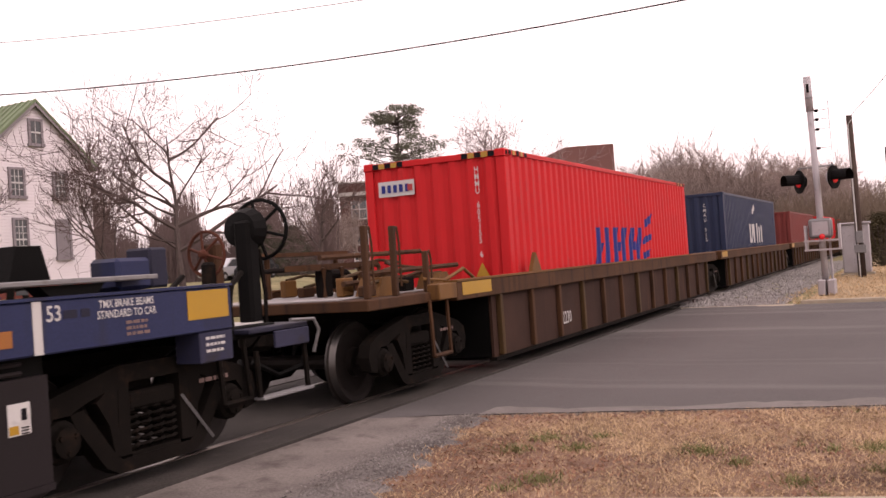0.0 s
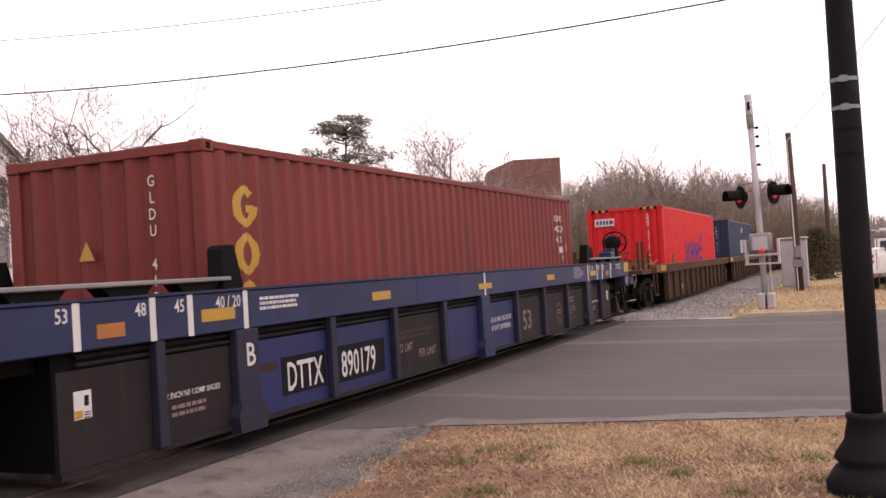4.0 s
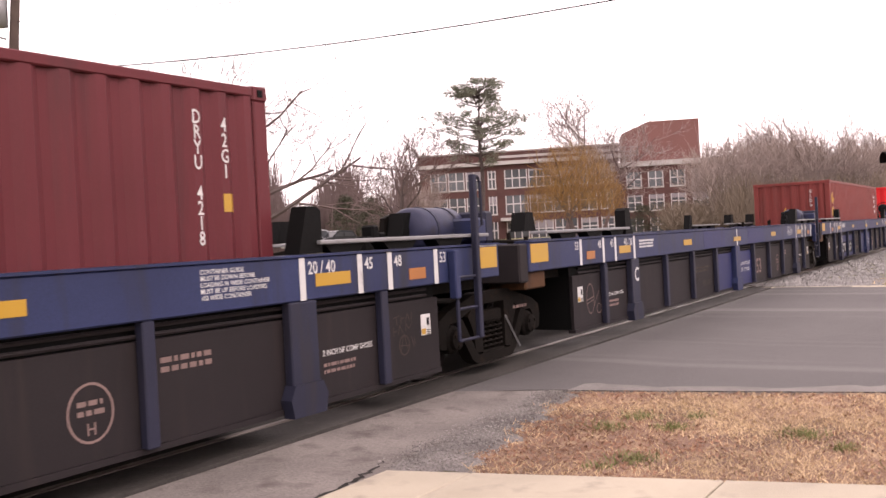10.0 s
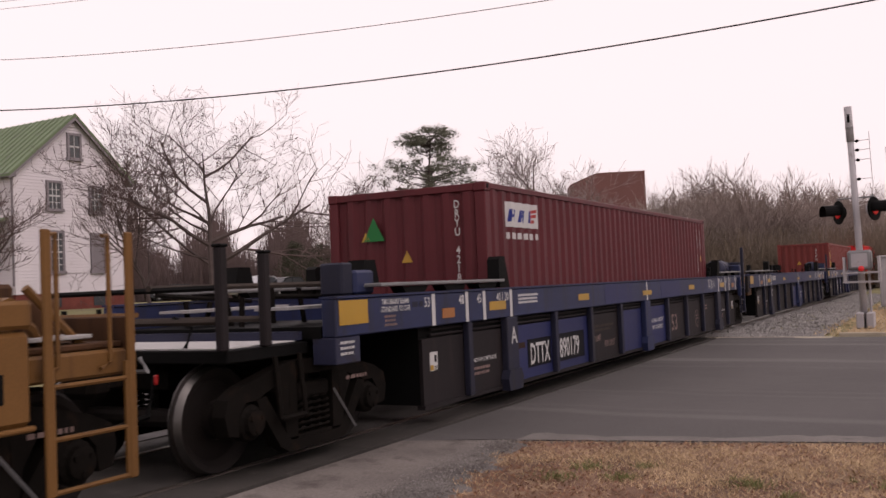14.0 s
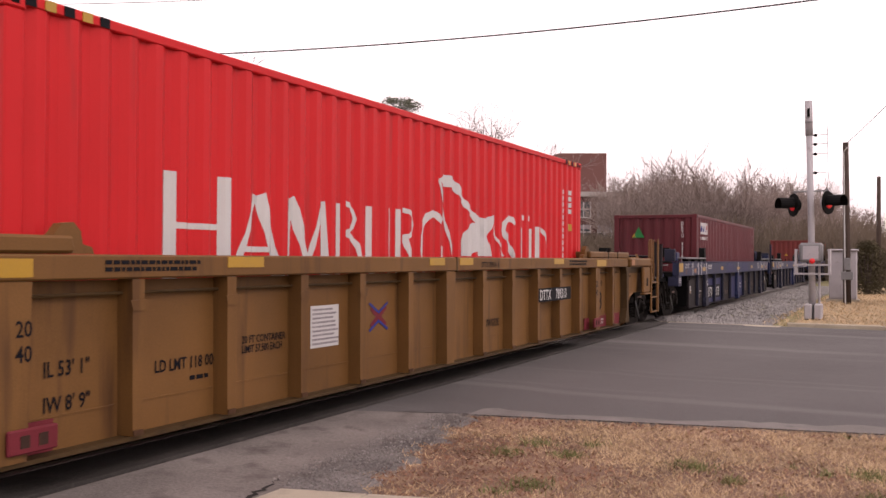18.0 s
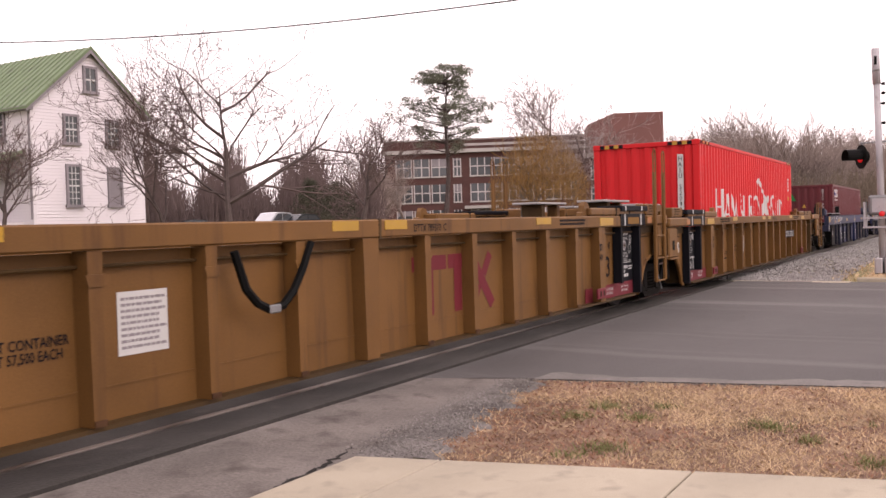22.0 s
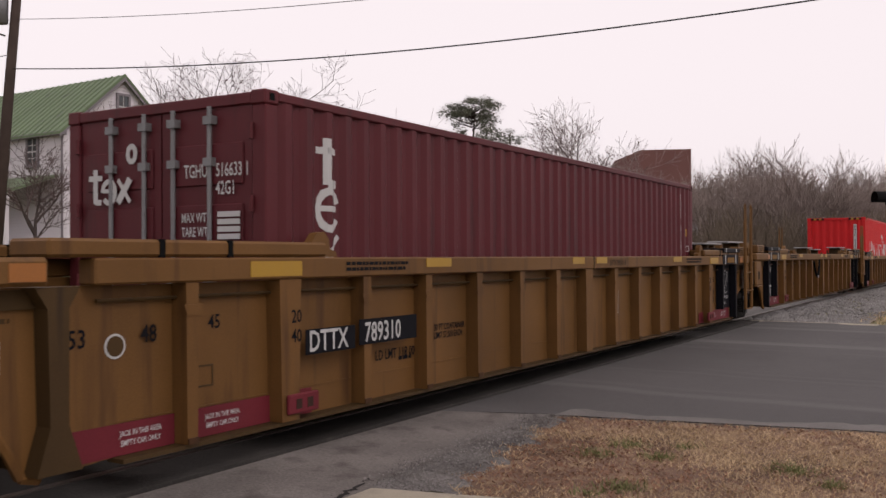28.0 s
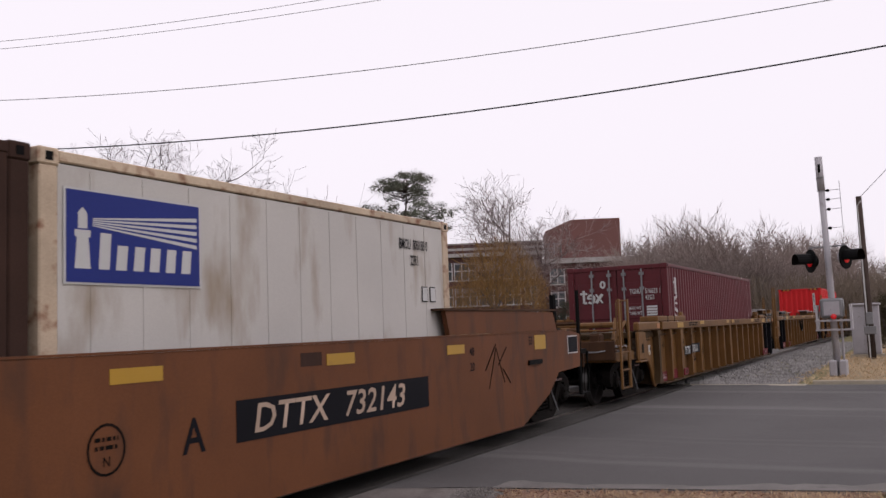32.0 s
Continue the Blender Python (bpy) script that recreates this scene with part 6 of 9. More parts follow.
triangle_sign(c, YELLOW_MARK, 0.2, 1.55, 0.2)

# maroon container with a white sign
c = loaded(container("maroon corrugated container with a white sign", MAROON_BOX), -39.74, 0.278)
draped([[(-5.44, 2.03), (-4.31, 2.03), (-4.31, 2.37), (-5.44, 2.37)]], WHITE, c, -1.214, "sign_panel")
draped(slanted(-5.36, 2.1, 0.72, 0.17, 5, 0.07), BLUE_LOGO, c, -1.218, "emblem")
draped([stroke(-4.66, 2.11, -4.48, 2.13, 0.045), stroke(-4.62, 2.19, -4.44, 2.21, 0.045), stroke(-4.58, 2.26, -4.41, 2.28, 0.045)], TAIL, c, -1.218, "emblem")
draped([stroke(-5.4 + 0.117 * k, 1.91, -5.32 + 0.117 * k, 1.91, 0.085) for k in range(9)], WHITE, c, -1.212, "small_lettering")
vertical_code(c, "DRYU 421801", -0.19, 2.27, 0.119, 0.15, end=True)
triangle_sign(c, GREEN_MARK, 0.47, 1.91, 0.34)
triangle_sign(c, YELLOW_MARK, 0.6, 1.91, 0.14)
triangle_sign(c, YELLOW_MARK, -0.04, 1.6, 0.17)
vertical_code(c, "DRYU 4218", 5.32, 2.24, 0.1135, 0.15)
vertical_code(c, "42G1", 5.6, 2.2, 0.12, 0.15)
draped([[(5.56, 1.58), (5.68, 1.58), (5.68, 1.72), (5.56, 1.72)]], YELLOW_MARK, c, -1.212, "label")

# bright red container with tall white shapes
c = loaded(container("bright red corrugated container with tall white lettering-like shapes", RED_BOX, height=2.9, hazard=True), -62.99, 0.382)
lo, hi = 0.9, 1.73
shapes = [stroke(-4.55, lo, -4.55, 1.85, 0.15), stroke(-3.88, lo, -3.88, 1.85, 0.15), stroke(-4.5, 1.42, -3.9, 1.42, 0.05)]
shapes += [stroke(-3.78, lo, -3.44, hi, 0.06), stroke(-3.06, lo, -3.39, hi, 0.15), stroke(-3.62, 1.24, -3.2, 1.24, 0.05)]
shapes += [stroke(-2.95, lo, -2.91, hi, 0.06), stroke(-2.9, hi, -2.62, 1.1, 0.14), stroke(-2.6, 1.1, -2.38, hi, 0.06), stroke(-2.3, lo, -2.36, hi, 0.14)]
shapes += [stroke(-2.06, lo, -2.06, hi, 0.1)] + arc(-1.95, 1.58, 0.22, 0.15, -90, 90, 0.06, 6) + arc(-1.95, 1.18, 0.3, 0.24, -90, 90, 0.07, 6)
shapes += [stroke(-1.45, 1.15, -1.45, hi, 0.09), stroke(-0.98, 1.15, -0.98, hi, 0.05)] + arc(-1.21, 1.15, 0.24, 0.25, 180, 360, 0.07, 7)
shapes += [stroke(-0.8, lo, -0.8, hi, 0.12)] + arc(-0.65, 1.57, 0.25, 0.16, -90, 90, 0.06, 6) + [stroke(-0.62, 1.4, -0.3, lo, 0.1)]
shapes += arc(0.12, 1.3, 0.33, 0.43, 50, 320, 0.09, 12) + [stroke(0.36, 1.08, 0.36, 1.32, 0.09)]
shapes += arc(2.66, 1.6, 0.22, 0.17, 30, 250, 0.09, 7) + [stroke(2.5, 1.52, 2.82, 1.2, 0.11)] + arc(2.62, 1.1, 0.24, 0.18, -140, 60, 0.08, 7)
shapes += [stroke(3.15, 1.1, 3.15, 1.64, 0.1), stroke(3.56, 1.0, 3.56, 1.64, 0.06), stroke(3.2, 1.8, 3.29, 1.8, 0.08), stroke(3.46, 1.8, 3.55, 1.8, 0.08)]
shapes += [stroke(3.86, lo, 3.86, 1.68, 0.11)] + arc(3.9, 1.3, 0.4, 0.38, -80, 80, 0.07, 8)
draped(shapes, WHITE, c, -1.212, "emblem")
F = [(0.24, 2.16), (0.42, 2.23), (0.63, 2.23), (0.86, 2.13), (1.02, 1.98), (1.2, 1.88), (1.42, 1.76), (1.72, 1.72), (2.09, 1.8), (1.98, 1.62), (1.86, 1.5), (1.72, 1.45), (1.56, 1.5), (1.45, 1.6), (1.3, 1.72), (1.05, 1.85), (0.86, 1.98), (0.64, 2.08), (0.42, 2.08)]
draped([F, stroke(0.27, 2.15, 0.42, 1.75, 0.05), stroke(0.42, 1.75, 0.68, 1.15, 0.05), stroke(2.05, 1.78, 2.12, 1.5, 0.04), stroke(2.12, 1.5, 2.45, 1.2, 0.04)] + arc(1.43, 1.2, 0.32, 0.26, 0, 180, 0.4), WHITE, c, -1.215, "emblem")
vertical_code(c, "HASU 520931 9", -0.17, 2.44, 0.125, 0.15, BLACK_PAINT, end=True, back=WHITE)
draped([[(5.14, 2.29 - 0.11 * k), (5.22, 2.29 - 0.11 * k), (5.22, 2.37 - 0.11 * k), (5.14, 2.37 - 0.11 * k)] for k in range(11)] + [[(5.47, 2.29 - 0.11 * k), (5.55, 2.29 - 0.11 * k), (5.55, 2.37 - 0.11 * k), (5.47, 2.37 - 0.11 * k)] for k in range(4)], WHITE, c, -1.217, "small_lettering")
draped([[(5.46, 1.66), (5.56, 1.66), (5.56, 1.78), (5.46, 1.78)]], YELLOW_MARK, c, -1.217, "label")

# maroon container with doors facing back
c = loaded(container("maroon container with lock-rod doors and white markings", MAROON_BOX, doors=True), -102.35, 0.345)
tx = -5.27
draped([stroke(tx, 1.86, tx, 2.27, 0.1), stroke(tx - 0.13, 2.16, tx + 0.14, 2.16, 0.06), stroke(tx, 1.87, tx + 0.15, 1.87, 0.07)], WHITE, c, -1.212, "emblem")
draped(arc(tx + 0.03, 1.64, 0.14, 0.17, 20, 330, 0.07, 12) + [stroke(tx - 0.1, 1.65, tx + 0.15, 1.65, 0.05)], WHITE, c, -1.212, "emblem")
draped([stroke(tx - 0.14, 1.41, tx + 0.18, 1.08, 0.09), stroke(tx - 0.14, 1.08, tx + 0.18, 1.41, 0.05)], WHITE, c, -1.212, "emblem")
for body, y, z, s in (("TGHU", -0.31, 1.9, 0.16), ("516633 1", -0.68, 1.9, 0.16), ("42G1", -0.68, 1.75, 0.16), ("MAX WT", -0.28, 1.52, 0.115), ("TARE WT", -0.28, 1.4, 0.115)):
    lettering(body, s, WHITE, c, -6.105, y, z, 0.62, "LEFT", -90)
for k in range(4):
    bx("small_lettering", WHITE, c, -6.108, -6.104, -0.95, -0.7, 1.56 - 0.062 * k, 1.605 - 0.062 * k)
bm = B()
for p in (stroke(0.82, 1.72, 0.82, 2.03, 0.06), stroke(0.91, 1.95, 0.73, 1.95, 0.05), stroke(0.82, 1.73, 0.74, 1.73, 0.05), stroke(0.52, 1.72, 0.36, 1.93, 0.07), stroke(0.52, 1.93, 0.36, 1.72, 0.04), stroke(0.72, 1.83, 0.56, 1.83, 0.035)) + tuple(arc(0.64, 1.82, 0.085, 0.1, 0, 320, 0.05, 10)):
    bm.faces.new([bm.verts.new((-6.106, a, b)) for a, b in p])
for p in arc(0.34, 2.15, 0.05, 0.07, 0, 360, 0.05, 10):
    bm.faces.new([bm.verts.new((-6.106, a, b)) for a, b in p])
part("emblem", bm, WHITE, c)

vertical_code(c, "TGHU 51663", 5.34, 2.26, 0.1135, 0.15)
vertical_code(c, "42G1", 5.72, 2.22, 0.12, 0.15)
draped([[(5.67, 1.6), (5.79, 1.6), (5.79, 1.735), (5.67, 1.735)]], YELLOW_MARK, c, -1.212, "label")
for strokes in (stroke(5.66, 1.31, 5.84, 1.31, 0.012), stroke(5.66, 1.41, 5.84, 1.41, 0.012), stroke(5.665, 1.31, 5.665, 1.41, 0.012), stroke(5.835, 1.31, 5.835, 1.41, 0.012)):
    draped([strokes], WHITE, c, -1.212, "frame_line")
vertical_code(c, "C", 5.76, 1.33, 0.1, 0.09)

# white 20-foot boxes
c = loaded(container("weathered white reefer container with a blue sign and rusty posts", WHITE_BOX, length=6.06, smooth_side=True, post=mat("rusty_cream", (0.42, 0.33, 0.24), 0.7, vary=0.3, scale=8, dirt=(0.16, 0.06, 0.03), dirt_amount=0.55)), -122.87, 0.29)
y = -1.2125
patch("sign_panel", WHITE, c, -2.83, -1.47, y, 1.67, 2.34)
patch("sign_panel", BLUE_LOGO, c, -2.81, -1.49, y - 0.004, 1.685, 2.325)
yy = y - 0.0085
for p in ([[(-2.74, 1.78), (-2.6, 1.78), (-2.62, 2.0), (-2.72, 2.0)], [(-2.74, 2.0), (-2.6, 2.0), (-2.6, 2.05), (-2.74, 2.05)], [(-2.71, 2.06), (-2.63, 2.06), (-2.63, 2.17), (-2.67, 2.21), (-2.71, 2.17)]]
          + [[(-2.58, 2.13 - 0.012 * k), (-1.52, 2.2 - 0.055 * k), (-1.52, 2.23 - 0.055 * k), (-2.58, 2.138 - 0.012 * k)] for k in range(5)]
          + [[(q, 1.78), (q + 0.1, 1.78), (q + 0.12, 1.78 + h), (q + 0.02, 1.78 + h)] for q, h in ((-2.53, 0.26), (-2.37, 0.18), (-2.2, 0.18), (-2.04, 0.18), (-1.87, 0.18), (-1.7, 0.18))]):
    bm = B()
    bm.faces.new([bm.verts.new((a, yy, b)) for a, b in p])
    part("emblem", bm, WHITE, c)
lettering("BMOU  800188 0", 0.17, BLACK_PAINT, c, 1.8, y - 0.002, 2.2, 0.55)
lettering("22R1", 0.17, BLACK_PAINT, c, 2.05, y - 0.002, 2.02, 0.55)
for x in (2.3, 2.5):
    patch("label", BLACK_PAINT, c, x, x + 0.14, y, 1.6, 1.78)
    patch("label", WHITE, c, x + 0.012, x + 0.128, y - 0.004, 1.612, 1.768)
c2 = bx("cooling_unit", BLACK, c, 3.032, 3.09, -1.0, 1.0, 0.4, 2.4, bevel=0.02, label="dark cooling unit on the end")
loaded(container("dark rust-brown weathered 20-foot container", RUST_AND_SHADE, length=6.06, doors=True), -129.0, 0.29)

# ---- ground ----
def smooth_step(a, b, x):
    k = min(1.0, max(0.0, (x - a) / (b - a)))
    return k * k * (3 - 2 * k)


def ground_z(x, y):
    """The lawn rises gently behind the track."""
    return -0.06 + 1.25 * smooth_step(13, 27, y) - (0.12 if TRACK_Y - 1.45 < y < TRACK_Y + 1.5 else 0.0)


def sheet(name, pts, z, material, parent=None, depth=0.0, label="", category="", track_side=0.0):
    """A flat outline in x and y, with sides down to z - depth."""
    bm = B()
    pts = [floor_plan(x, y) for x, y in pts]
    if track_side:
        pts = [(x, track_side) if abs(y - track_side) < 0.75 and abs(x) > 4 else (x, y) for x, y in pts]
    top = [bm.verts.new((x, y, RAIL_TOP - 0.02 if track_side and y == track_side else z)) for x, y in pts]
    bm.faces.new(top)
    if depth:
        low = [bm.verts.new((x, y, z - depth)) for x, y in pts]
        for i in range(len(pts)):
            j = (i + 1) % len(pts)
            bm.faces.new((top[j], top[i], low[i], low[j]))
    ob = new(name, finish(bm, name, material))
    if parent:
        ob.parent = parent
    else:
        tagged(ob, label or name, category or name, kind="structure")
    return ob


bm = B()
gx = [-1200, -300, -80, -30, -10, 0, 10, 20, 30, 45, 60, 80, 110, 150, 200, 300, 600, 1600]
gy = [-1200, -300, -80, -30, -10, 0, TRACK_Y - 1.5, TRACK_Y - 1.4, TRACK_Y + 1.45, TRACK_Y + 1.55, 10, 13, 15, 17, 19, 21, 23, 25, 27, 35, 50, 80, 120, 200, 400, 1400]
grid = [[bm.verts.new((x, y, ground_z(x, y))) for x in gx] for y in gy]
for a, b in zip(grid, grid[1:]):
    for i in range(len(gx) - 1):
        bm.faces.new((a[i], a[i + 1], b[i + 1], b[i]))
tagged(new("ground", finish(bm, "ground", LAWN)), "winter lawn and open ground", "ground", kind="structure")
sheet("road", [(9.2 + 0.25 * 40, -40), (24.2, -40), (23.6, -4), (23.4, 0), (22.96, 5.38), (7.65, 5.38), (7.7, 5.2), (8.25, 4.1), (9.2, 0.3)], -0.02, ASPHALT, depth=0.05, label="worn grey asphalt road before the crossing", category="road", track_side=TRACK_Y - 1.42)
sheet("road", [(22.85, 8.27), (22.6, 14), (5.0, 14), (6.75, 8.27)], -0.02, ASPHALT, depth=0.05, label="worn grey asphalt road beyond the crossing", category="road", track_side=TRACK_Y + 1.45)
sheet("track_apron", [(-60, 3.85), (4.8, 3.85), (5.3, 3.5), (6.3, 3.62), (7.4, 3.85), (8.25, 4.1), (7.7, 5.2), (7.65, 5.38), (-60, 5.38)], -0.03, ASPHALT_OLD, depth=0.05, label="patched old asphalt beside the track", category="pavement", track_side=TRACK_Y - 1.42)
sheet("track_apron", [(-60, 8.27), (6.75, 8.27), (5.0, 14), (-60, 14)], -0.03, ASPHALT_OLD, depth=0.05, label="patched old asphalt beyond the track", category="pavement", track_side=TRACK_Y + 1.45)
# a thin ragged spill of gravel between the asphalt and the grass
r = random.Random(21)
core = [(4.98, 3.88), (5.35, 4.05), (6.1, 4.36), (6.7, 4.55), (7.26, 4.72), (7.8, 4.74), (8.1, 4.5), (8.15, 3.6), (7.4, 3.3), (6.5, 3.1), (5.9, 2.95), (5.4, 3.0), (5.1, 3.2)]
edge = []
for (xa, ya), (xb, yb) in zip(core, core[1:] + core[:1]):
    for k in range(6):
        edge.append((xa + (xb - xa) * k / 6 + r.gauss(0, 0.03), ya + (yb - ya) * k / 6 + r.gauss(0, 0.025)))
sheet("gravel_spill", edge, -0.0285, GRAVEL_THIN, label="thin spill of grey gravel on asphalt", category="pavement")


def crack(points, width, seed, label):
    """A ragged dark crack as a thin strip on the surface."""
    r = random.Random(seed)
    line = []
    for (xa, ya), (xb, yb) in zip(points, points[1:]):
        for k in range(7):
            line.append((xa + (xb - xa) * k / 7 + r.gauss(0, 0.012), ya + (yb - ya) * k / 7 + r.gauss(0, 0.018)))
    bm = B()
    rows = []
    for k, (x, y) in enumerate(line):
        w = width * r.uniform(0.35, 1.2) * min(1, (len(line) - k) / 8)
        x, y = floor_plan(x, y)
        rows.append((bm.verts.new((x, y - w, -0.0235)), bm.verts.new((x, y + w, -0.0235))))
    for p, q in zip(rows, rows[1:]):
        bm.faces.new((p[0], q[0], q[1], p[1]))
    tagged(new("pavement_crack", finish(bm, "pavement_crack", CRACK)), label, "pavement", kind="structure")


CRACK = mat("crack_dirt", (0.022, 0.02, 0.018), 0.95, vary=0.4, scale=10)
crack([(3.2, 3.8), (3.87, 3.78), (4.21, 3.84), (4.56, 3.89), (4.94, 3.96), (5.34, 4.1)], 0.02, 1, "dark dirt-filled crack along the sidewalk")
crack([(5.34, 4.1), (5.91, 4.3), (6.45, 4.5), (7.23, 4.78), (7.94, 4.98)], 0.006, 2, "thin crack between asphalt and gravel")
crack([(8.2, 4.12), (12.0, 4.35), (17.0, 4.5), (22.6, 4.6)], 0.015, 5, "tarred seam across the road")
r = random.Random(31)
rim = [(9.21 - 0.25 * y, y) for y in (4.0, 0.3, -12.0)]
for k in range(120):
    y = -12 + 16 * k / 119
    rim.append((9.21 - 0.25 * y + 0.3 + 0.1 * math.sin(1.9 * y) + 0.05 * math.sin(5.3 * y) + r.gauss(0, 0.035), y))
sheet("road_edge_dust", rim, -0.0165, ROAD_DUST, label="pale dusty grit along the road edge", category="road")
sheet("field", [(23.7, -40), (23.5, 2.6), (60, 3.6), (200, 4.2), (700, 4.4), (700, -250), (60, -250)], -0.052, FIELD, label="dry tan winter field beyond the road", category="field")
track = thing("track", "straight railway track with worn steel rails", "railway track", kind="structure")
for s in (-1, 1):
    bm = B()
    y = TRACK_Y + s * 0.755
    box(bm, -250, 700, y - 0.036, y + 0.036, RAIL_TOP - 0.04, RAIL_TOP, bevel=0.008)
    box(bm, -250, 700, y - 0.012, y + 0.012, RAIL_TOP - 0.2, RAIL_TOP - 0.04)
    part("rail", bm, RAILSTEEL, track)
# crossing panels; their dark colour stands in for shade below the cars
for y0, y1 in ((TRACK_Y - 1.35, TRACK_Y - 0.8), (TRACK_Y - 0.68, TRACK_Y + 0.68), (TRACK_Y + 0.8, TRACK_Y + 1.35)):
    bm = box(B(), -60, 23.0, y0, y1, RAIL_TOP - 0.08, RAIL_TOP - 0.012)
    tagged(new("crossing_panel", finish(bm, "crossing_panel", CROSSING_SHADE)), "worn crossing surface between the rails, darkened for shade under the cars", "pavement", kind="structure")
bm = B()
pts = [(23.3, 3.28), (60, 3.4), (200, 3.5), (700, 3.6)]
for (x0, ya), (x1, yb) in zip(pts, pts[1:]):
    v = [bm.verts.new(p) for p in ((x0, ya, -0.055), (x1, yb, -0.055), (x1, 5.1, -0.1), (x0, 5.1, -0.1))]
    bm.faces.new(v)
    v = [bm.verts.new(p) for p in ((x0, 5.1, -0.1), (x1, 5.1, -0.1), (x1, 8.6, -0.1), (x0, 8.6, -0.1))]
    bm.faces.new(v)
tagged(new("ballast_bed", finish(bm, "ballast_bed", GRAVEL)), "grey crushed-stone ballast along the track", "ballast", kind="structure")
kerb = thing("kerb", "low worn concrete kerb along the far road edge", "kerb", kind="structure")
for k in range(14):
    y = 2.6 - 2.2 * k
    x = 23.42 + 0.012 * (2.6 - y)
    x, y = floor_plan(x, y)
    bx("kerb_stone", CONCRETE, kerb, x, x + 0.18, y - 2.19, y, -0.06, 0.07, bevel=0.015)
for k in range(5):
    x, y = floor_plan(22.8 + 0.05 * k, 2.7 + 0.6 * k)
    bx("kerb_stone", CONCRETE, kerb, x, x + 0.5, y, y + 0.575, -0.06, 0.0)


# sidewalk of separate slabs
walkside = thing("sidewalk", "pale concrete sidewalk slabs with dark joints", "sidewalk", kind="structure")
for k in range(6):
    ya, yb = (3.8, 3.22)[0] - 0.0 if k == 0 else 3.2 - 1.57 * (k - 1), 3.2 - 1.57 * k
    ya -= 0.006
    yb += 0.006
    bm = B()
    lo = [bm.verts.new((*floor_plan(x, y), -0.1)) for x, y in ((5.93 - 0.28 * ya, ya), (5.93 - 0.28 * yb, yb), (4.45 - 0.28 * yb, yb), (4.45 - 0.28 * ya, ya))]
    hi = [bm.verts.new((v.co.x, v.co.y, 0.0)) for v in lo]
    bm.faces.new(hi)
    for i in range(4):
        bm.faces.new((lo[i], lo[(i + 1) % 4], hi[(i + 1) % 4], hi[i]))
    bmesh.ops.bevel(bm, geom=[e for e in bm.edges if all(v.co.z > -0.01 for v in e.verts)], offset=0.008, segments=1, affect="EDGES")
    part("slab", bm, CONCRETE, walkside)


# ---- buildings ----
def clapboards(parent, x0, x1, y, z0, z1, narrow=None, matrix=None, pitch=0.14):
    """Lapped boards on a wall that faces -y, each one a part; narrow(z) gives the ends on a gable."""
    z = z0
    while z < z1 - 0.02:
        t = min(z + pitch, z1)
        a, b = narrow(t) if narrow else (x0, x1)
        bm = B()
        v = [bm.verts.new(p) for p in ((a, y - 0.034, z + 0.014), (b, y - 0.034, z + 0.014), (b, y - 0.006, t), (a, y - 0.006, t), (a, y - 0.002, z + 0.014), (b, y - 0.002, z + 0.014))]
        bm.faces.new(v[:4])
        bm.faces.new((v[4], v[5], v[1], v[0]))
        if matrix:
            bmesh.ops.transform(bm, matrix=matrix, verts=bm.verts[:])
        part("board", bm, SIDING, parent)
        z = t


def sash_window(parent, x0, x1, z0, z1, y, panes=(3, 4), frame=TRIM_GREY, face="-y", shutter=False, wide=0.11):
    """A framed sash window; face '-y' lies in x and z at y, face '-x' lies in y and z at x = y."""
    def put(name, m, a0, a1, d0, d1, c0, c1, p, label=""):
        if face == "-y":
            return bx(name, m, p, a0, a1, y + d0, y + d1, c0, c1, label=label)
        return bx(name, m, p, y + d0, y + d1, a0, a1, c0, c1, label=label)
    w = put("window", GLASS_DARK if not shutter else TRIM_GREY, x0 + wide, x1 - wide, -0.03, 0.02, z0 + wide, z1 - wide, parent, "closed grey shutter panel" if shutter else "")
    for n, (a0, a1, c0, c1) in (("frame", (x0, x0 + wide, z0, z1)), ("frame", (x1 - wide, x1, z0, z1)), ("frame", (x0 + wide, x1 - wide, z1 - wide, z1)), ("sill", (x0 - 0.05, x1 + 0.05, z0 - 0.02, z0 + wide))):
        put(n, frame, a0, a1, -0.08 if n == "frame" else -0.12, 0.02, c0, c1, w)
    if not shutter:
        zm = (z0 + z1) / 2
        put("meeting_rail", WHITE, x0 + wide, x1 - wide, -0.055, -0.03, zm - 0.035, zm + 0.035, w)
        for k in range(1, panes[0]):
            a = x0 + wide + (x1 - x0 - 2 * wide) * k / panes[0]
            put("glazing_bar", WHITE, a - 0.014, a + 0.014, -0.046, -0.03, z0 + wide, z1 - wide, w)
        for k in range(1, panes[1]):
            c = z0 + wide + (z1 - z0 - 2 * wide) * k / panes[1]
            if abs(c - zm) > 0.05:
                put("glazing_bar", WHITE, x0 + wide, x1 - wide, -0.044, -0.03, c - 0.014, c + 0.014, w)
    return w


house = thing("house", "white clapboard house with a green standing-seam metal roof", "house", at=moved(25.93, 34.0))
HX0, HX1, HXM, HY0, HY1, HZE, HZA = 23.0, 28.86, 25.93, 34.0, 43.8, 7.35, 9.95
FZ = 2.05
gable = B()
prism(gable, [(HX0 + 0.01, FZ), (HX1 - 0.01, FZ), (HX1 - 0.01, HZE), (HXM, HZA - 0.02), (HX0 + 0.01, HZE)], HY0 + 0.002, HY0 + 0.12)
gable = part("gable_wall", gable, SIDING, house)
clapboards(gable, HX0, HX1, HY0, FZ, HZE)
clapboards(gable, HX0, HX1, HY0, HZE, HZA - 0.05, lambda z: (HXM - (HXM - HX0) * (HZA - z) / (HZA - HZE), HXM + (HXM - HX0) * (HZA - z) / (HZA - HZE)))
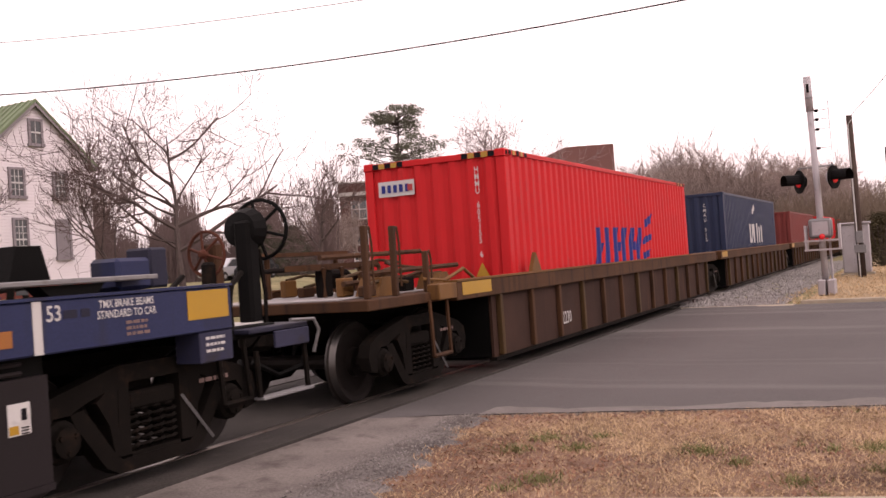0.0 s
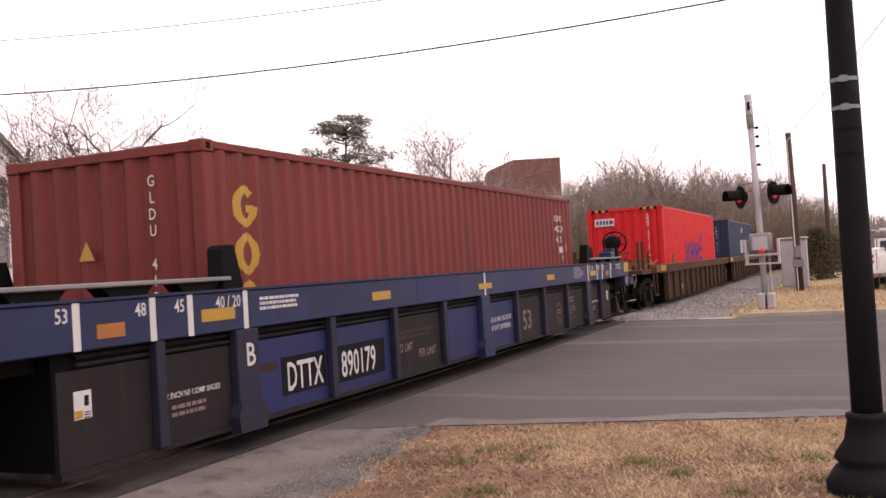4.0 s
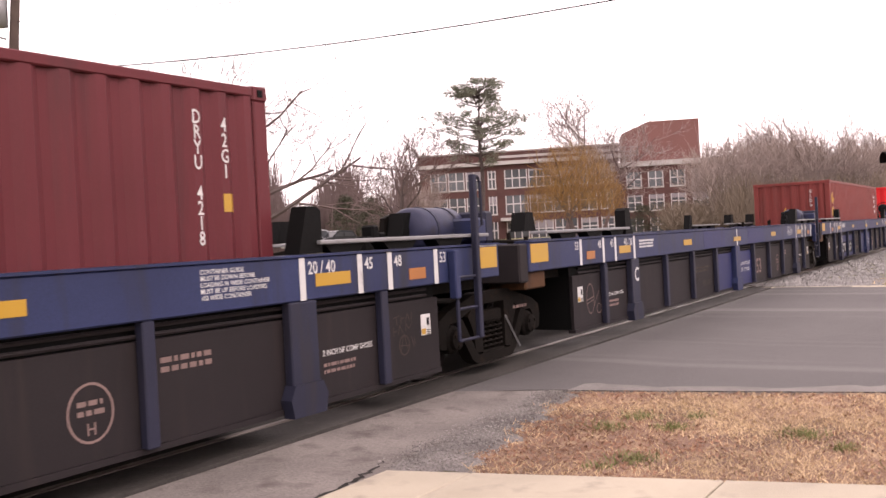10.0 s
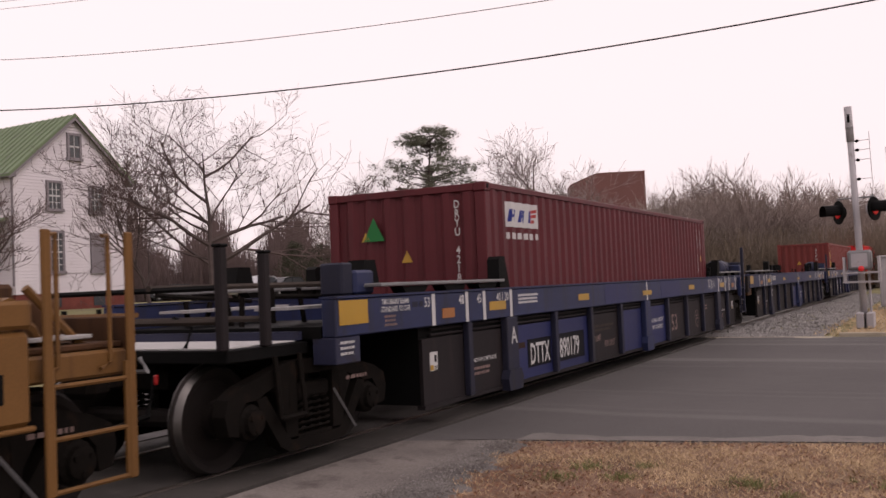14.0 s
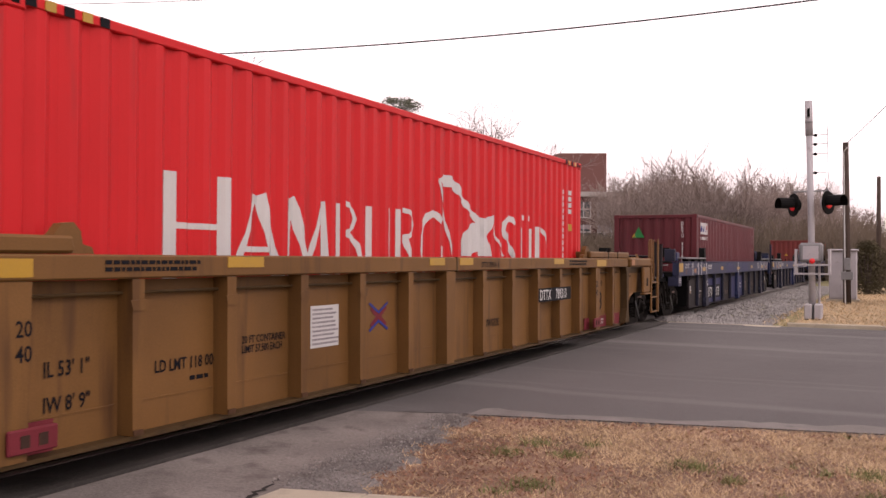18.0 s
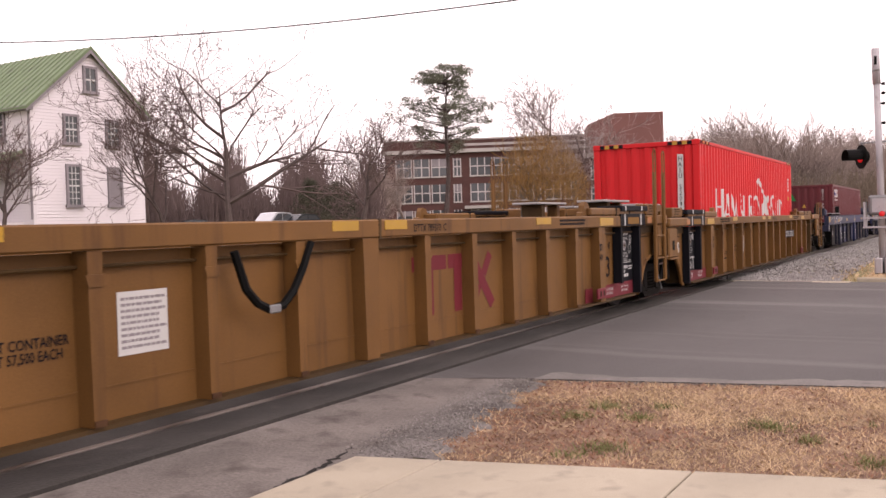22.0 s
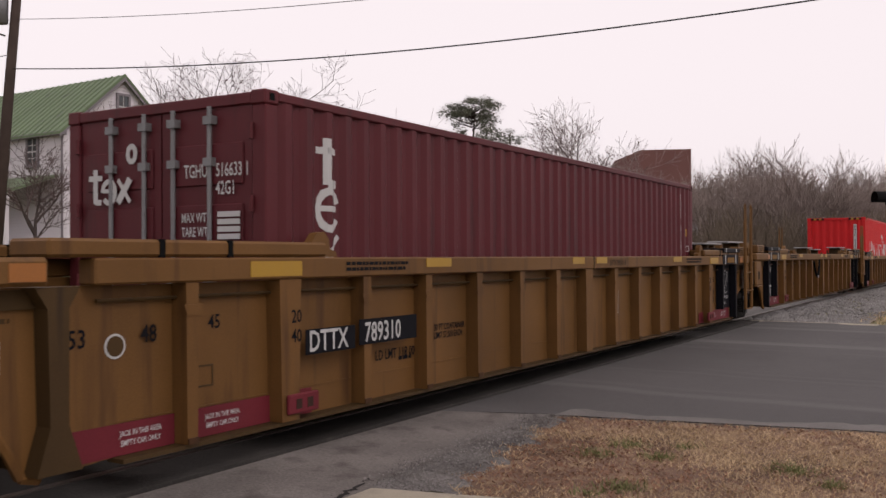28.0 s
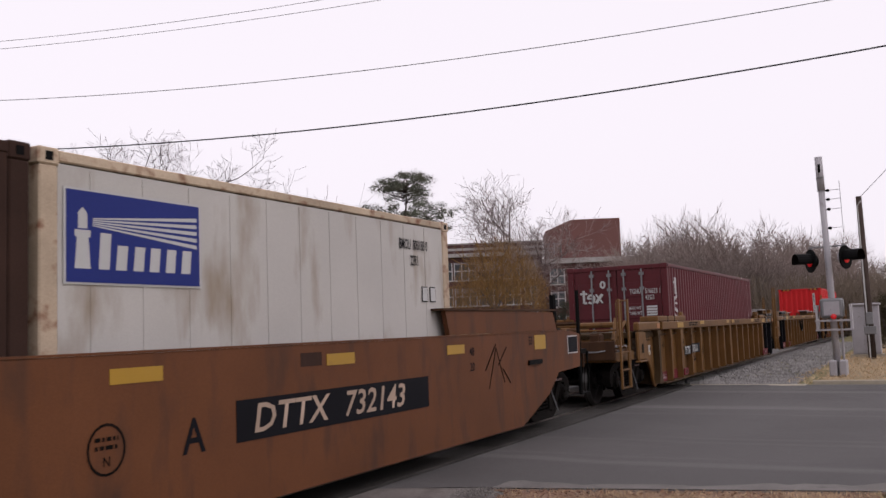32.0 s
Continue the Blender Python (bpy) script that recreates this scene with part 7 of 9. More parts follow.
core = bx("side_wall", SIDING, house, HX0 + 0.01, HX1 - 0.01, HY0 + 0.122, HY1 - 0.01, FZ, HZE)
clapboards(core, HY0, HY1, 0, FZ, HZE, matrix=Matrix(((0, 1, 0, HX0), (1, 0, 0, 0), (0, 0, 1, 0), (0, 0, 0, 1))))
bx("foundation", BRICK, house, HX0 + 0.02, HX1 - 0.02, HY0 + 0.02, HY1 - 0.02, 0.9, FZ - 0.002, label="red brick foundation")
for x in (24.9, 27.2):
    bx("cellar_window", GLASS_DARK, house, x - 0.3, x + 0.3, HY0 - 0.01, HY0 + 0.05, 1.45, 1.9)
bx("corner_board", SIDING, house, HX0 - 0.03, HX0 + 0.1, HY0 - 0.04, HY0 + 0.1, FZ, HZE)
bm = B()
tube(bm, [(HX0 - 0.09, HY0 - 0.02, 2.4), (HX0 - 0.09, HY0 - 0.02, HZE - 0.1)], 0.045, 6)
part("downpipe", bm, TRIM_GREY, house)
for s in (-1, 1):
    edge = HXM + s * (HXM - HX0 + 0.35)
    zl = HZE - 0.35 * (HZA - HZE) / (HXM - HX0)
    bm = B()
    v = [bm.verts.new(p) for p in ((HXM, HY0 - 0.3, HZA + 0.08), (edge, HY0 - 0.3, zl + 0.08), (edge, HY1 + 0.3, zl + 0.08), (HXM, HY1 + 0.3, HZA + 0.08))]
    w = [bm.verts.new(p.co - Vector((0, 0, 0.1))) for p in v]
    bm.faces.new(v), bm.faces.new(w[::-1])
    for i in range(4):
        bm.faces.new((v[i], w[i], w[(i + 1) % 4], v[(i + 1) % 4]))
    roof = part("roof", bm, GREEN_ROOF, house)
    for k in range(24):
        y = HY0 - 0.28 + k * 0.45
        bm = B()
        tube(bm, [(HXM, y, HZA + 0.1), (edge, y, zl + 0.1)], 0.03, 4)
        part("seam", bm, GREEN_ROOF, roof)
    bm = B()
    prism(bm, [(HXM, HZA - 0.03), (HXM, HZA - 0.2), (edge, zl - 0.15), (edge, zl + 0.0)], HY0 - 0.28, HY0 - 0.24)
    part("verge_board", bm, TRIM_GREY, roof)
bx("eave_board", TRIM_GREY, house, HX0 - 0.34, HX0 - 0.02, HY0 - 0.25, HY1 + 0.25, HZE - 0.35, HZE - 0.2)
for q in ((25.63, 26.37, 7.98, 9.2, (2, 2)), (24.52, 25.32, 5.65, 6.99, (3, 4)), (26.72, 27.52, 5.62, 6.9, (3, 4)), (24.58, 25.36, 2.92, 4.8, (3, 6))):
    sash_window(house, q[0], q[1], q[2], q[3], HY0 - 0.03, q[4])
sash_window(house, 26.75, 27.56, 2.92, 4.75, HY0 - 0.03, shutter=True)
for a, b in ((41.03, 42.05), (38.75, 39.76), (35.7, 36.6)):
    sash_window(house, a, b, 5.75, 7.1, HX0 - 0.03, (2, 4), face="-x")
sash_window(house, 41.1, 42.1, 3.4, 4.9, HX0 - 0.03, (2, 4), face="-x")
# porch on the side wall
porch = bx("porch", SIDING, house, HX0 - 2.2, HX0 - 0.05, 34.6, 40.5, 2.0, 2.3)
bm = B()
v = [bm.verts.new(p) for p in ((HX0 - 0.05, 34.3, 5.35), (HX0 - 2.4, 34.2, 4.55), (HX0 - 2.4, 40.7, 4.55), (HX0 - 0.05, 40.5, 5.35))]
w = [bm.verts.new(p.co - Vector((0, 0, 0.12))) for p in v]
bm.faces.new(v), bm.faces.new(w[::-1])
for i in range(4):
    bm.faces.new((v[i], w[i], w[(i + 1) % 4], v[(i + 1) % 4]))
part("porch_roof", bm, GREEN_ROOF, porch)
bm = B()
prism(bm, [(0.0, 4.6), (2.2, 4.6), (1.1, 5.5)], 0, 0.1)
bmesh.ops.transform(bm, matrix=Matrix(((0, -1, 0, HX0 - 2.35), (1, 0, 0, 38.2), (0, 0, 1, 0), (0, 0, 0, 1))), verts=bm.verts[:])
part("porch_gable", bm, SIDING, porch)
bx("porch_beam", SIDING, porch, HX0 - 2.3, HX0 - 2.1, 34.4, 40.6, 4.2, 4.42)
for y in (34.7, 36.4, 38.2, 40.3):
    bx("porch_column", SIDING, porch, HX0 - 2.28, HX0 - 2.1, y - 0.09, y + 0.09, 2.3, 4.2)
bx("front_door", GLASS_DARK, porch, HX0 - 0.08, HX0 - 0.04, 38.7, 39.7, 2.3, 4.4)
for y in (35.0, 35.5, 36.0, 36.9, 37.4):
    bx("baluster", SIDING, porch, HX0 - 2.22, HX0 - 2.16, y - 0.03, y + 0.03, 2.3, 3.1)
bx("hand_rail", SIDING, porch, HX0 - 2.24, HX0 - 2.14, 34.7, 38.2, 3.1, 3.17)
for k in range(7):
    bx("porch_step", SIDING, porch, HX0 - 2.2 - 0.28 * (k + 1), HX0 - 2.2 - 0.28 * k, 38.4, 40.2, 0.9, 2.12 - 0.18 * k)

# the red brick house further back
brick = thing("brick_house", "red brick house with bay window and dark slate roof", "house", at=moved(24.0, 50.0))
bx("wall", BRICK, brick, 14.0, 26.0, 50.0, 60.0, 1.0, 8.0)
bm = B()
prism(bm, [(13.5, 7.95), (26.6, 7.95), (26.2, 8.4), (24.5, 10.9), (13.5, 10.9)], 49.6, 60.4)
part("roof", bm, SLATE, brick)
bx("chimney", BRICK, brick, 27.3, 29.0, 50.5, 51.6, 6.0, 12.05)
bx("chimney_cap", BRICK, brick, 27.2, 29.1, 50.4, 51.7, 11.85, 12.1)
bx("chimney_base", BRICK, brick, 25.9, 29.0, 50.6, 56.0, 1.0, 8.2)
bx("cornice", SIDING, brick, 13.8, 26.3, 49.75, 49.98, 7.6, 7.95)
bay = bx("bay", SIDING, brick, 21.5, 25.0, 48.6, 50.0, 1.0, 7.9, label="white painted two-storey bay")
for zz in (2.6, 5.4):
    for x0 in (21.7, 22.9, 24.1):
        sash_window(bay, x0, x0 + 0.85, zz, zz + 1.75, 48.58, (1, 2), WHITE)
bm = B()
prism(bm, [(21.3, 7.9), (25.2, 7.9), (23.2, 9.5)], 48.4, 49.8)
part("bay_gable", bm, SIDING, bay)
sash_window(brick, 25.2, 25.9, 5.4, 7.2, 49.96, (1, 2), WHITE)
sash_window(brick, 25.2, 25.9, 2.4, 4.2, 49.96, (1, 2), WHITE)

# the long brick hall in the distance
hall = thing("brick_hall", "long brown brick three-storey hall with stone cornice and rooftop block", "building")


def hall_point(b, r=150.0):
    return Vector((*bearing(b, r), -0.45))


HA, HB = hall_point(34.75), hall_point(15.7)
hdir = (HB - HA).normalized()
HALL = Matrix(((hdir.x, -hdir.y, 0, HA.x), (hdir.y, hdir.x, 0, HA.y), (0, 0, 1, HA.z), (0, 0, 0, 1)))
hall.matrix_basis = HALL
HL = (HB - HA).length
main = HL * 0.665
bx("main_wall", BRICK_FAR, hall, 0.0, main, 0.0, 18, 0.5, 14.2)
bx("parapet", BRICK_FAR, hall, -0.2, main + 0.2, -0.2, 18.2, 14.2, 16.1)
bx("cornice", STONE, hall, -0.5, main + 0.5, -0.7, 18.4, 14.0, 14.6)
bx("coping", STONE, hall, -0.3, main + 0.3, -0.3, 18.3, 16.1, 16.35)
bx("upper_band", STONE, hall, 13.5, main + 0.1, -0.26, -0.2, 15.1, 15.5)
bx("wing_wall", BRICK_FAR, hall, main, HL, 1.0, 16, 0.5, 12.6)
bx("wing_cornice", STONE, hall, main, HL + 0.3, 0.6, 16.2, 12.4, 13.2)
bm = B()
px0, px1 = HL * 0.685, HL * 0.94
prism(bm, [(px0, 13.2), (px1, 13.2), (px1, 20.0), (px0 + (px1 - px0) * 0.36, 20.0), (px0, 18.2)], 4, 14)
part("rooftop_block", bm, BRICK_PENT, hall, "plain red-brown brick rooftop block")
bm = B()
for k in range(5):
    tube(bm, [(main - 1 + k * 1.1, 2.0, 13.2), (main - 1 + k * 1.1, 2.0, 15.8)], 0.06, 4)
for zz in (14.4, 15.1, 15.8):
    tube(bm, [(main - 1, 2.0, zz), (main + 3.4, 2.0, zz)], 0.06, 4)
part("roof_railing", bm, GALV, hall)


def hall_window(x, z, w, h, y, frames=2):
    win = bx("window", GLASS_DARK, hall, x - w / 2, x + w / 2, y - 0.04, y + 0.02, z, z + h)
    bx("stone_sill", STONE, win, x - w / 2 - 0.15, x + w / 2 + 0.15, y - 0.12, y + 0.02, z - 0.25, z)
    for k in range(frames + 1):
        a = x - w / 2 + w * k / frames
        bx("frame", HALL_FRAME, win, a - 0.09, a + 0.09, y - 0.09, y - 0.04, z, z + h)
    bx("frame", HALL_FRAME, win, x - w / 2, x + w / 2, y - 0.085, y - 0.04, z + h * 0.48, z + h * 0.55)
    down = (0.0, 0.12, 0.3, 0.42, 0.0)[int(x * 3 + z * 2) % 5]
    if down:
        bx("blind", TRIM_GREY, win, x - w / 2 + 0.1, x + w / 2 - 0.1, y - 0.06, y - 0.04, z + h * (1 - down), z + h - 0.05)


for z in (1.6, 5.9, 10.2):
    for x, w in ((3.2, 2.6), (6.2, 2.6), (9.2, 2.6), (12.2, 1.2), (16.2, 3.6), (20.2, 3.6), (24.2, 3.6), (28.0, 2.6), (31.0, 2.0)):
        hall_window(x, z, w, 2.9, 0.0, 3 if w > 3 else 2)
for z in (1.4, 5.2, 9.0):
    for x in (main + 2.5, main + 6.0, main + 9.5, main + 13.0):
        hall_window(x, z, 2.3, 2.5, 1.0)
bx("entrance_canopy", STONE, hall, 13.5, 19.0, -2.2, 0.0, 4.6, 5.1)


# ---- trees ----
class Sticks:
    """Collects tapering sticks into one mesh."""

    def __init__(self):
        self.v, self.f = [], []

    def add(self, pts, r0, r1, sides):
        base, k = len(self.v), len(pts)
        for i, p in enumerate(pts):
            d = (pts[min(i + 1, k - 1)] - pts[max(i - 1, 0)])
            d = d.normalized() if d.length > 1e-6 else Vector((0, 0, 1))
            ref = Vector((0.3, 0.9, 0.1)) if abs(d.y) < 0.8 else Vector((1, 0, 0))
            u = d.cross(ref).normalized()
            w = d.cross(u)
            r = r0 + (r1 - r0) * i / (k - 1)
            for s in range(sides):
                a = 2 * math.pi * s / sides
                q = p + r * (math.cos(a) * u + math.sin(a) * w)
                self.v.append((q.x, q.y, q.z))
        for i in range(k - 1):
            for s in range(sides):
                a, b = base + i * sides + s, base + i * sides + (s + 1) % sides
                self.f.append((a, b, b + sides, a + sides))

    def mesh(self, name, material):
        me = bpy.data.meshes.new(name)
        me.from_pydata(self.v, [], self.f)
        me.materials.append(material)
        return me


def grow(rng, thick, thin, p, d, length, r, level, top, up=0.25, wander=0.22, kids=(5, 5, 5, 4), split=0.55, min_r=0.006):
    """A limb and all that grows from it."""
    seg = max(3, int(5 - level * 0.5))
    pts, dirs, q, e = [p.copy()], [d.copy()], p.copy(), d.copy()
    for k in range(seg):
        w = wander * (1.0 if level < 2 else 0.6)
        e = (e + Vector((rng.gauss(0, w), rng.gauss(0, w), rng.gauss(0, w * 0.6) + up * (0.35 if level < 2 else 0.5)))).normalized()
        q = q + e * (length / seg)
        pts.append(q.copy())
        dirs.append(e.copy())
    (thick if level < 2 else thin).add(pts, r, max(min_r, r * (0.42 if level else 0.16)), (7, 5, 4, 3, 3, 3)[min(level, 5)])
    if level >= top:
        return pts
    n = kids[min(level, len(kids) - 1)]
    for k in range(n):
        f = 0.28 + 0.72 * (k + rng.random()) / n
        i = min(seg - 1, int(f * seg))
        pos = pts[i].lerp(pts[i + 1], f * seg - i)
        side = Vector((rng.gauss(0, 1), rng.gauss(0, 1), rng.gauss(0.15, 0.6)))
        side = (side - side.dot(dirs[i]) * dirs[i]).normalized()
        nd = (dirs[i] * (0.55 + 0.4 * rng.random()) + side * split * (0.9 + 0.5 * rng.random())).normalized()
        grow(rng, thick, thin, pos, nd, length * ((0.42 if level < 1 else 0.52) + 0.3 * rng.random()) * (1.15 - 0.35 * f), max(min_r, r * (0.36 + 0.2 * rng.random()) * (1.1 - 0.3 * f)), level + 1, top, up, wander, kids, split, min_r)
    return pts


def bare_tree(label, seed, height, radius, top=4, kids=(6, 6, 5, 4), split=0.8, lean=(0, 0), bark=None, twig=None, limbs=None, min_r=0.007, trunk_share=0.62, name="bare_tree", group="", up=0.25, wander=0.13):
    rng = random.Random(seed)
    t = thing(name, label, "tree", group)
    thick, thin = Sticks(), Sticks()
    stem = grow(rng, thick, thin, Vector((0, 0, -0.1)), Vector((lean[0], lean[1], 1)).normalized(), height * trunk_share, radius, 0, top, up, wander, kids, split, min_r)
    for p, d, ln, r in limbs or ():
        k = max(i for i in range(len(stem) - 1) if stem[i].z <= p[2])
        f = min(1.0, (p[2] - stem[k].z) / max(0.01, stem[k + 1].z - stem[k].z))
        grow(rng, thick, thin, stem[k].lerp(stem[k + 1], f), Vector(d).normalized(), ln, r, 1, top, up * 0.9, wander + 0.03, kids, split * 0.9, min_r)
    part("trunk", thick.mesh("trunk", bark or BARK), BARK, t)
    tagged(part("crown", thin.mesh("crown", twig or TWIG), TWIG, t), "leafless twigs", kind="stuff")
    return t


def stand(t, b, r, turn=0, z=None):
    x, y = bearing(b, r)
    t.matrix_basis = pose(x, y, ground_z(x, y) - 0.003 * r if z is None else z, 0, 0, turn)
    return t


# the large spreading tree before the white house: its limbs spread along the view's width
side = Vector((math.sin(radians(45)), -math.cos(radians(45)), 0))
big = bare_tree("large leafless spreading tree with a long low side limb", 9, 7.9, 0.14, top=5, kids=(6, 5, 5, 4, 2), split=1.0, lean=(0.03, -0.03), min_r=0.0055, trunk_share=0.78, up=0.16, wander=0.15,
                limbs=[((0, 0, 1.7), side * 1.0 + Vector((0, 0, 0.30)), 4.6, 0.095), ((0, 0, 2.6), side * 0.95 + Vector((0, 0, 0.55)), 3.5, 0.09), ((0, 0, 3.2), side * 0.75 + Vector((0.2, 0.3, 0.8)), 2.5, 0.045), ((0, 0, 2.5), -side * 0.95 + Vector((0, 0, 0.55)), 3.2, 0.08), ((0, 0, 3.2), -side * 0.7 + Vector((-0.3, -0.3, 0.8)), 2.5, 0.045), ((0, 0, 2.0), -side * 1.0 + Vector((0, 0, 0.4)), 2.6, 0.045)])
stand(big, 44.6, 32.5)
stand(bare_tree("slender leafless tree beside the white house", 12, 5.6, 0.085, top=4, kids=(8, 5, 4, 3), split=0.6, min_r=0.006, up=0.2), 48.4, 33.0)
stand(bare_tree("small leafless ornamental tree before the porch", 31, 6.3, 0.1, top=4, kids=(8, 6, 4, 3), split=0.75, trunk_share=0.5), 57.6, 33.0)
stand(bare_tree("tall leafless tree behind the pine", 23, 25.5, 0.3, top=4, kids=(8, 7, 5, 4), split=1.0, trunk_share=0.5, twig=TWIG_HAZED, bark=TWIG, min_r=0.017), 25.6, 112)
stand(bare_tree("leaning leafless tree near the brick hall", 24, 20.0, 0.26, top=4, kids=(7, 6, 5, 4), split=0.95, trunk_share=0.52, twig=TWIG_HAZED, bark=TWIG, min_r=0.017, lean=(0.1, -0.2)), 23.3, 108)
stand(bare_tree("leafless roadside tree with dense twigs", 41, 8.6, 0.2, top=4, kids=(7, 6, 5, 4), split=0.8, min_r=0.012), 36.2, 62)
stand(bare_tree("leafless tree behind the white house", 43, 9.5, 0.17, top=4, kids=(7, 6, 5, 4), split=0.7, twig=TWIG_HAZED, min_r=0.014), 51.6, 56)
stand(bare_tree("leafless tree behind the brick house", 44, 14.5, 0.25, top=4, kids=(6, 6, 5, 4), split=0.8, twig=TWIG_HAZED, min_r=0.016), 64.5, 72)


def clump(sticks, rng, centre, size, count, flat=0.5, length=0.5, width=0.05, droop=0.0):
    """A tuft of needles or leaves as thin blades."""
    for _ in range(count):
        p = Vector((rng.gauss(0, 1), rng.gauss(0, 1), rng.gauss(0, 1))).normalized() * rng.random() ** 0.4
        p = centre + Vector((p.x, p.y, p.z * flat)) * size
        d = Vector((rng.gauss(0, 1), rng.gauss(0, 1), rng.gauss(0.2, 0.6) - droop)).normalized() * length * rng.uniform(0.6, 1.3)
        w = d.cross(Vector((rng.random(), rng.random(), rng.random()))).normalized() * width
        i = len(sticks.v)
        for q in (p - w, p + w, p + d):
            sticks.v.append((q.x, q.y, q.z))
        sticks.f.append((i, i + 1, i + 2))


def pine(label, seed, height):
    rng = random.Random(seed)
    t = thing("pine_tree", label, "tree")
    trunk, needles = Sticks(), Sticks()
    pts = [Vector((0.35 * math.sin(k * 0.7), 0.3 * math.cos(k), height * k / 9)) for k in range(10)]
    trunk.add(pts, 0.34, 0.07, 8)
    # tiers of boughs: share of the height, reach, number of boughs
    for f, reach, n in ((0.99, 1.7, 6), (0.965, 2.5, 8), (0.935, 2.9, 7), (0.90, 2.5, 5), (0.815, 3.8, 5), (0.785, 5.4, 6), (0.745, 6.4, 5), (0.715, 5.6, 4), (0.64, 4.6, 4), (0.60, 5.2, 4), (0.545, 4.0, 3)):
        a0 = rng.uniform(0, 6)
        for k in range(n):
            a = a0 + 2 * math.pi * (k + rng.uniform(-0.25, 0.25)) / n
            out = reach * rng.uniform(0.7, 1.08)
            z = height * f + rng.gauss(0, 0.32)
            start = Vector((0.2, 0, z - 0.5 - 0.15 * out))
            end = Vector((math.cos(a) * out, math.sin(a) * out, z))
            trunk.add([start, start.lerp(end, 0.5) - Vector((0, 0, 0.12)), end], 0.09, 0.02, 5)
            for m in range(5 if out > 3 else 3 if out > 1.5 else 2):
                g = 1.05 - 0.13 * m
                c = start.lerp(end, g) + Vector((rng.gauss(0, 0.3), rng.gauss(0, 0.3), rng.gauss(0.25, 0.3)))
                clump(needles, rng, c, rng.uniform(0.55, 1.05), 95, 0.55, 0.26, 0.05)
    part("trunk", trunk.mesh("trunk", BARK), BARK, t)
    tagged(part("crown", needles.mesh("crown", NEEDLES_HAZED), NEEDLES_HAZED, t), "green needle clumps, greyed for haze", kind="stuff")
    return t


stand(pine("tall green pine with layered open crown, greyed for haze", 3, 17.8), 30.75, 100, 60)


def weeping(label, seed, height, width):
    rng = random.Random(seed)
    t = thing("willow_tree", label, "tree")
    trunk, twigs = Sticks(), Sticks()
    grow(rng, trunk, twigs, Vector((0, 0, 0)), Vector((0, 0, 1)), height * 0.7, 0.3, 0, 2, 0.3, 0.15, (7, 5), 0.7, 0.02)
    for k in range(3300):
        a, q = rng.uniform(0, 2 * math.pi), math.sqrt(rng.random())
        x, y = width * q * math.cos(a), width * q * math.sin(a)
        zt = height * (1 - 0.5 * q ** 2.2) * rng.uniform(0.45, 1.0)
        p = Vector((x, y, zt))
        out = Vector((x, y, 0)) * 0.1 + Vector((rng.gauss(0, 0.35), rng.gauss(0, 0.35), 0))
        rise = rng.uniform(0.1, 0.5)
        twigs.add([p - out - Vector((0, 0, rise + 0.5)), p, p + out * 0.5 - Vector((0, 0, rng.uniform(0.1, 0.9)))], 0.012, 0.006, 3)
    part("trunk", trunk.mesh("trunk", BARK), BARK, t)
    tagged(part("crown", twigs.mesh("crown", WILLOW), WILLOW, t), "yellow-brown hanging twigs", kind="stuff")
    return t


stand(weeping("yellow-brown leafless weeping willow", 8, 9.6, 4.7), 24.9, 84)


def shrub(label, seed, height, width, material, count=900, name="evergreen_shrub"):
    rng = random.Random(seed)
    t = thing(name, label, "shrub", "shrubs")
    leaves, stems = Sticks(), Sticks()
    for k in range(9):
        a = rng.uniform(0, 6.28)
        stems.add([Vector((0, 0, -0.1)), Vector((math.cos(a) * width * 0.25, math.sin(a) * width * 0.25, height * 0.5)), Vector((math.cos(a) * width * 0.4, math.sin(a) * width * 0.4, height * 0.85))], 0.05, 0.01, 4)
    for k in range(count // 14):
        q = rng.random() ** 0.5
        a, z = rng.uniform(0, 6.28), rng.random() ** 0.8
        c = Vector((math.cos(a), math.sin(a), 0)) * width * 0.5 * q * (1 - 0.75 * z ** 1.6) + Vector((0, 0, z * height))
        clump(leaves, rng, c, 0.45, 22, 0.7, 0.16, 0.028)
    part("stem", stems.mesh("stem", BARK), BARK, t)
    tagged(part("foliage", leaves.mesh("foliage", material), material, t), kind="stuff")
    return t


stand(shrub("dark evergreen conifer shrub", 2, 4.8, 4.2, EVERGREEN, 3600), 39.6, 78)
stand(shrub("dark evergreen shrub near the tree", 4, 4.6, 5.0, EVERGREEN, 3200), 37.9, 80)
stand(shrub("dark green low shrub by the hall", 6, 3.0, 4.0, EVERGREEN, 2200), 20.6, 92)
stand(shrub("dark bush on the grass beside the track", 9, 2.5, 1.6, mat("brown_bush", (0.07, 0.06, 0.035), 0.9, vary=0.4), 3000), 1.9, 46)
stand(shrub("brown tangled bush beside the track", 11, 2.4, 2.6, MATS["brown_bush"], 2600), 1.3, 60)

# bare woods along the far side of the track, haze painted in their colour
rng = random.Random(77)
kinds = [bare_tree("leafless grey-brown woodland tree, paled for haze", 60 + k, 12.0, 0.2, top=3, kids=(9, 8, 7), split=0.62, min_r=0.014, bark=WOODS, twig=WOODS, name="woodland_tree", group="woods beside the track") for k in range(4)]
spots = []
for k in range(58):
    b = 16.2 - 13.8 * (k / 57) + rng.uniform(-0.4, 0.4)
    r = rng.uniform(84, 122) if b > 8 else rng.uniform(100, 150)
    el = 5.7 if b > 13 else 6.3 if b > 10.5 else 6.2 if b > 7 else 5.2 if b > 4 else 4.2
    hgt = (1.555 + r * math.tan(radians(el)) * rng.uniform(0.72, 1.04)) / 12.0
    spots.append((b, r, hgt))
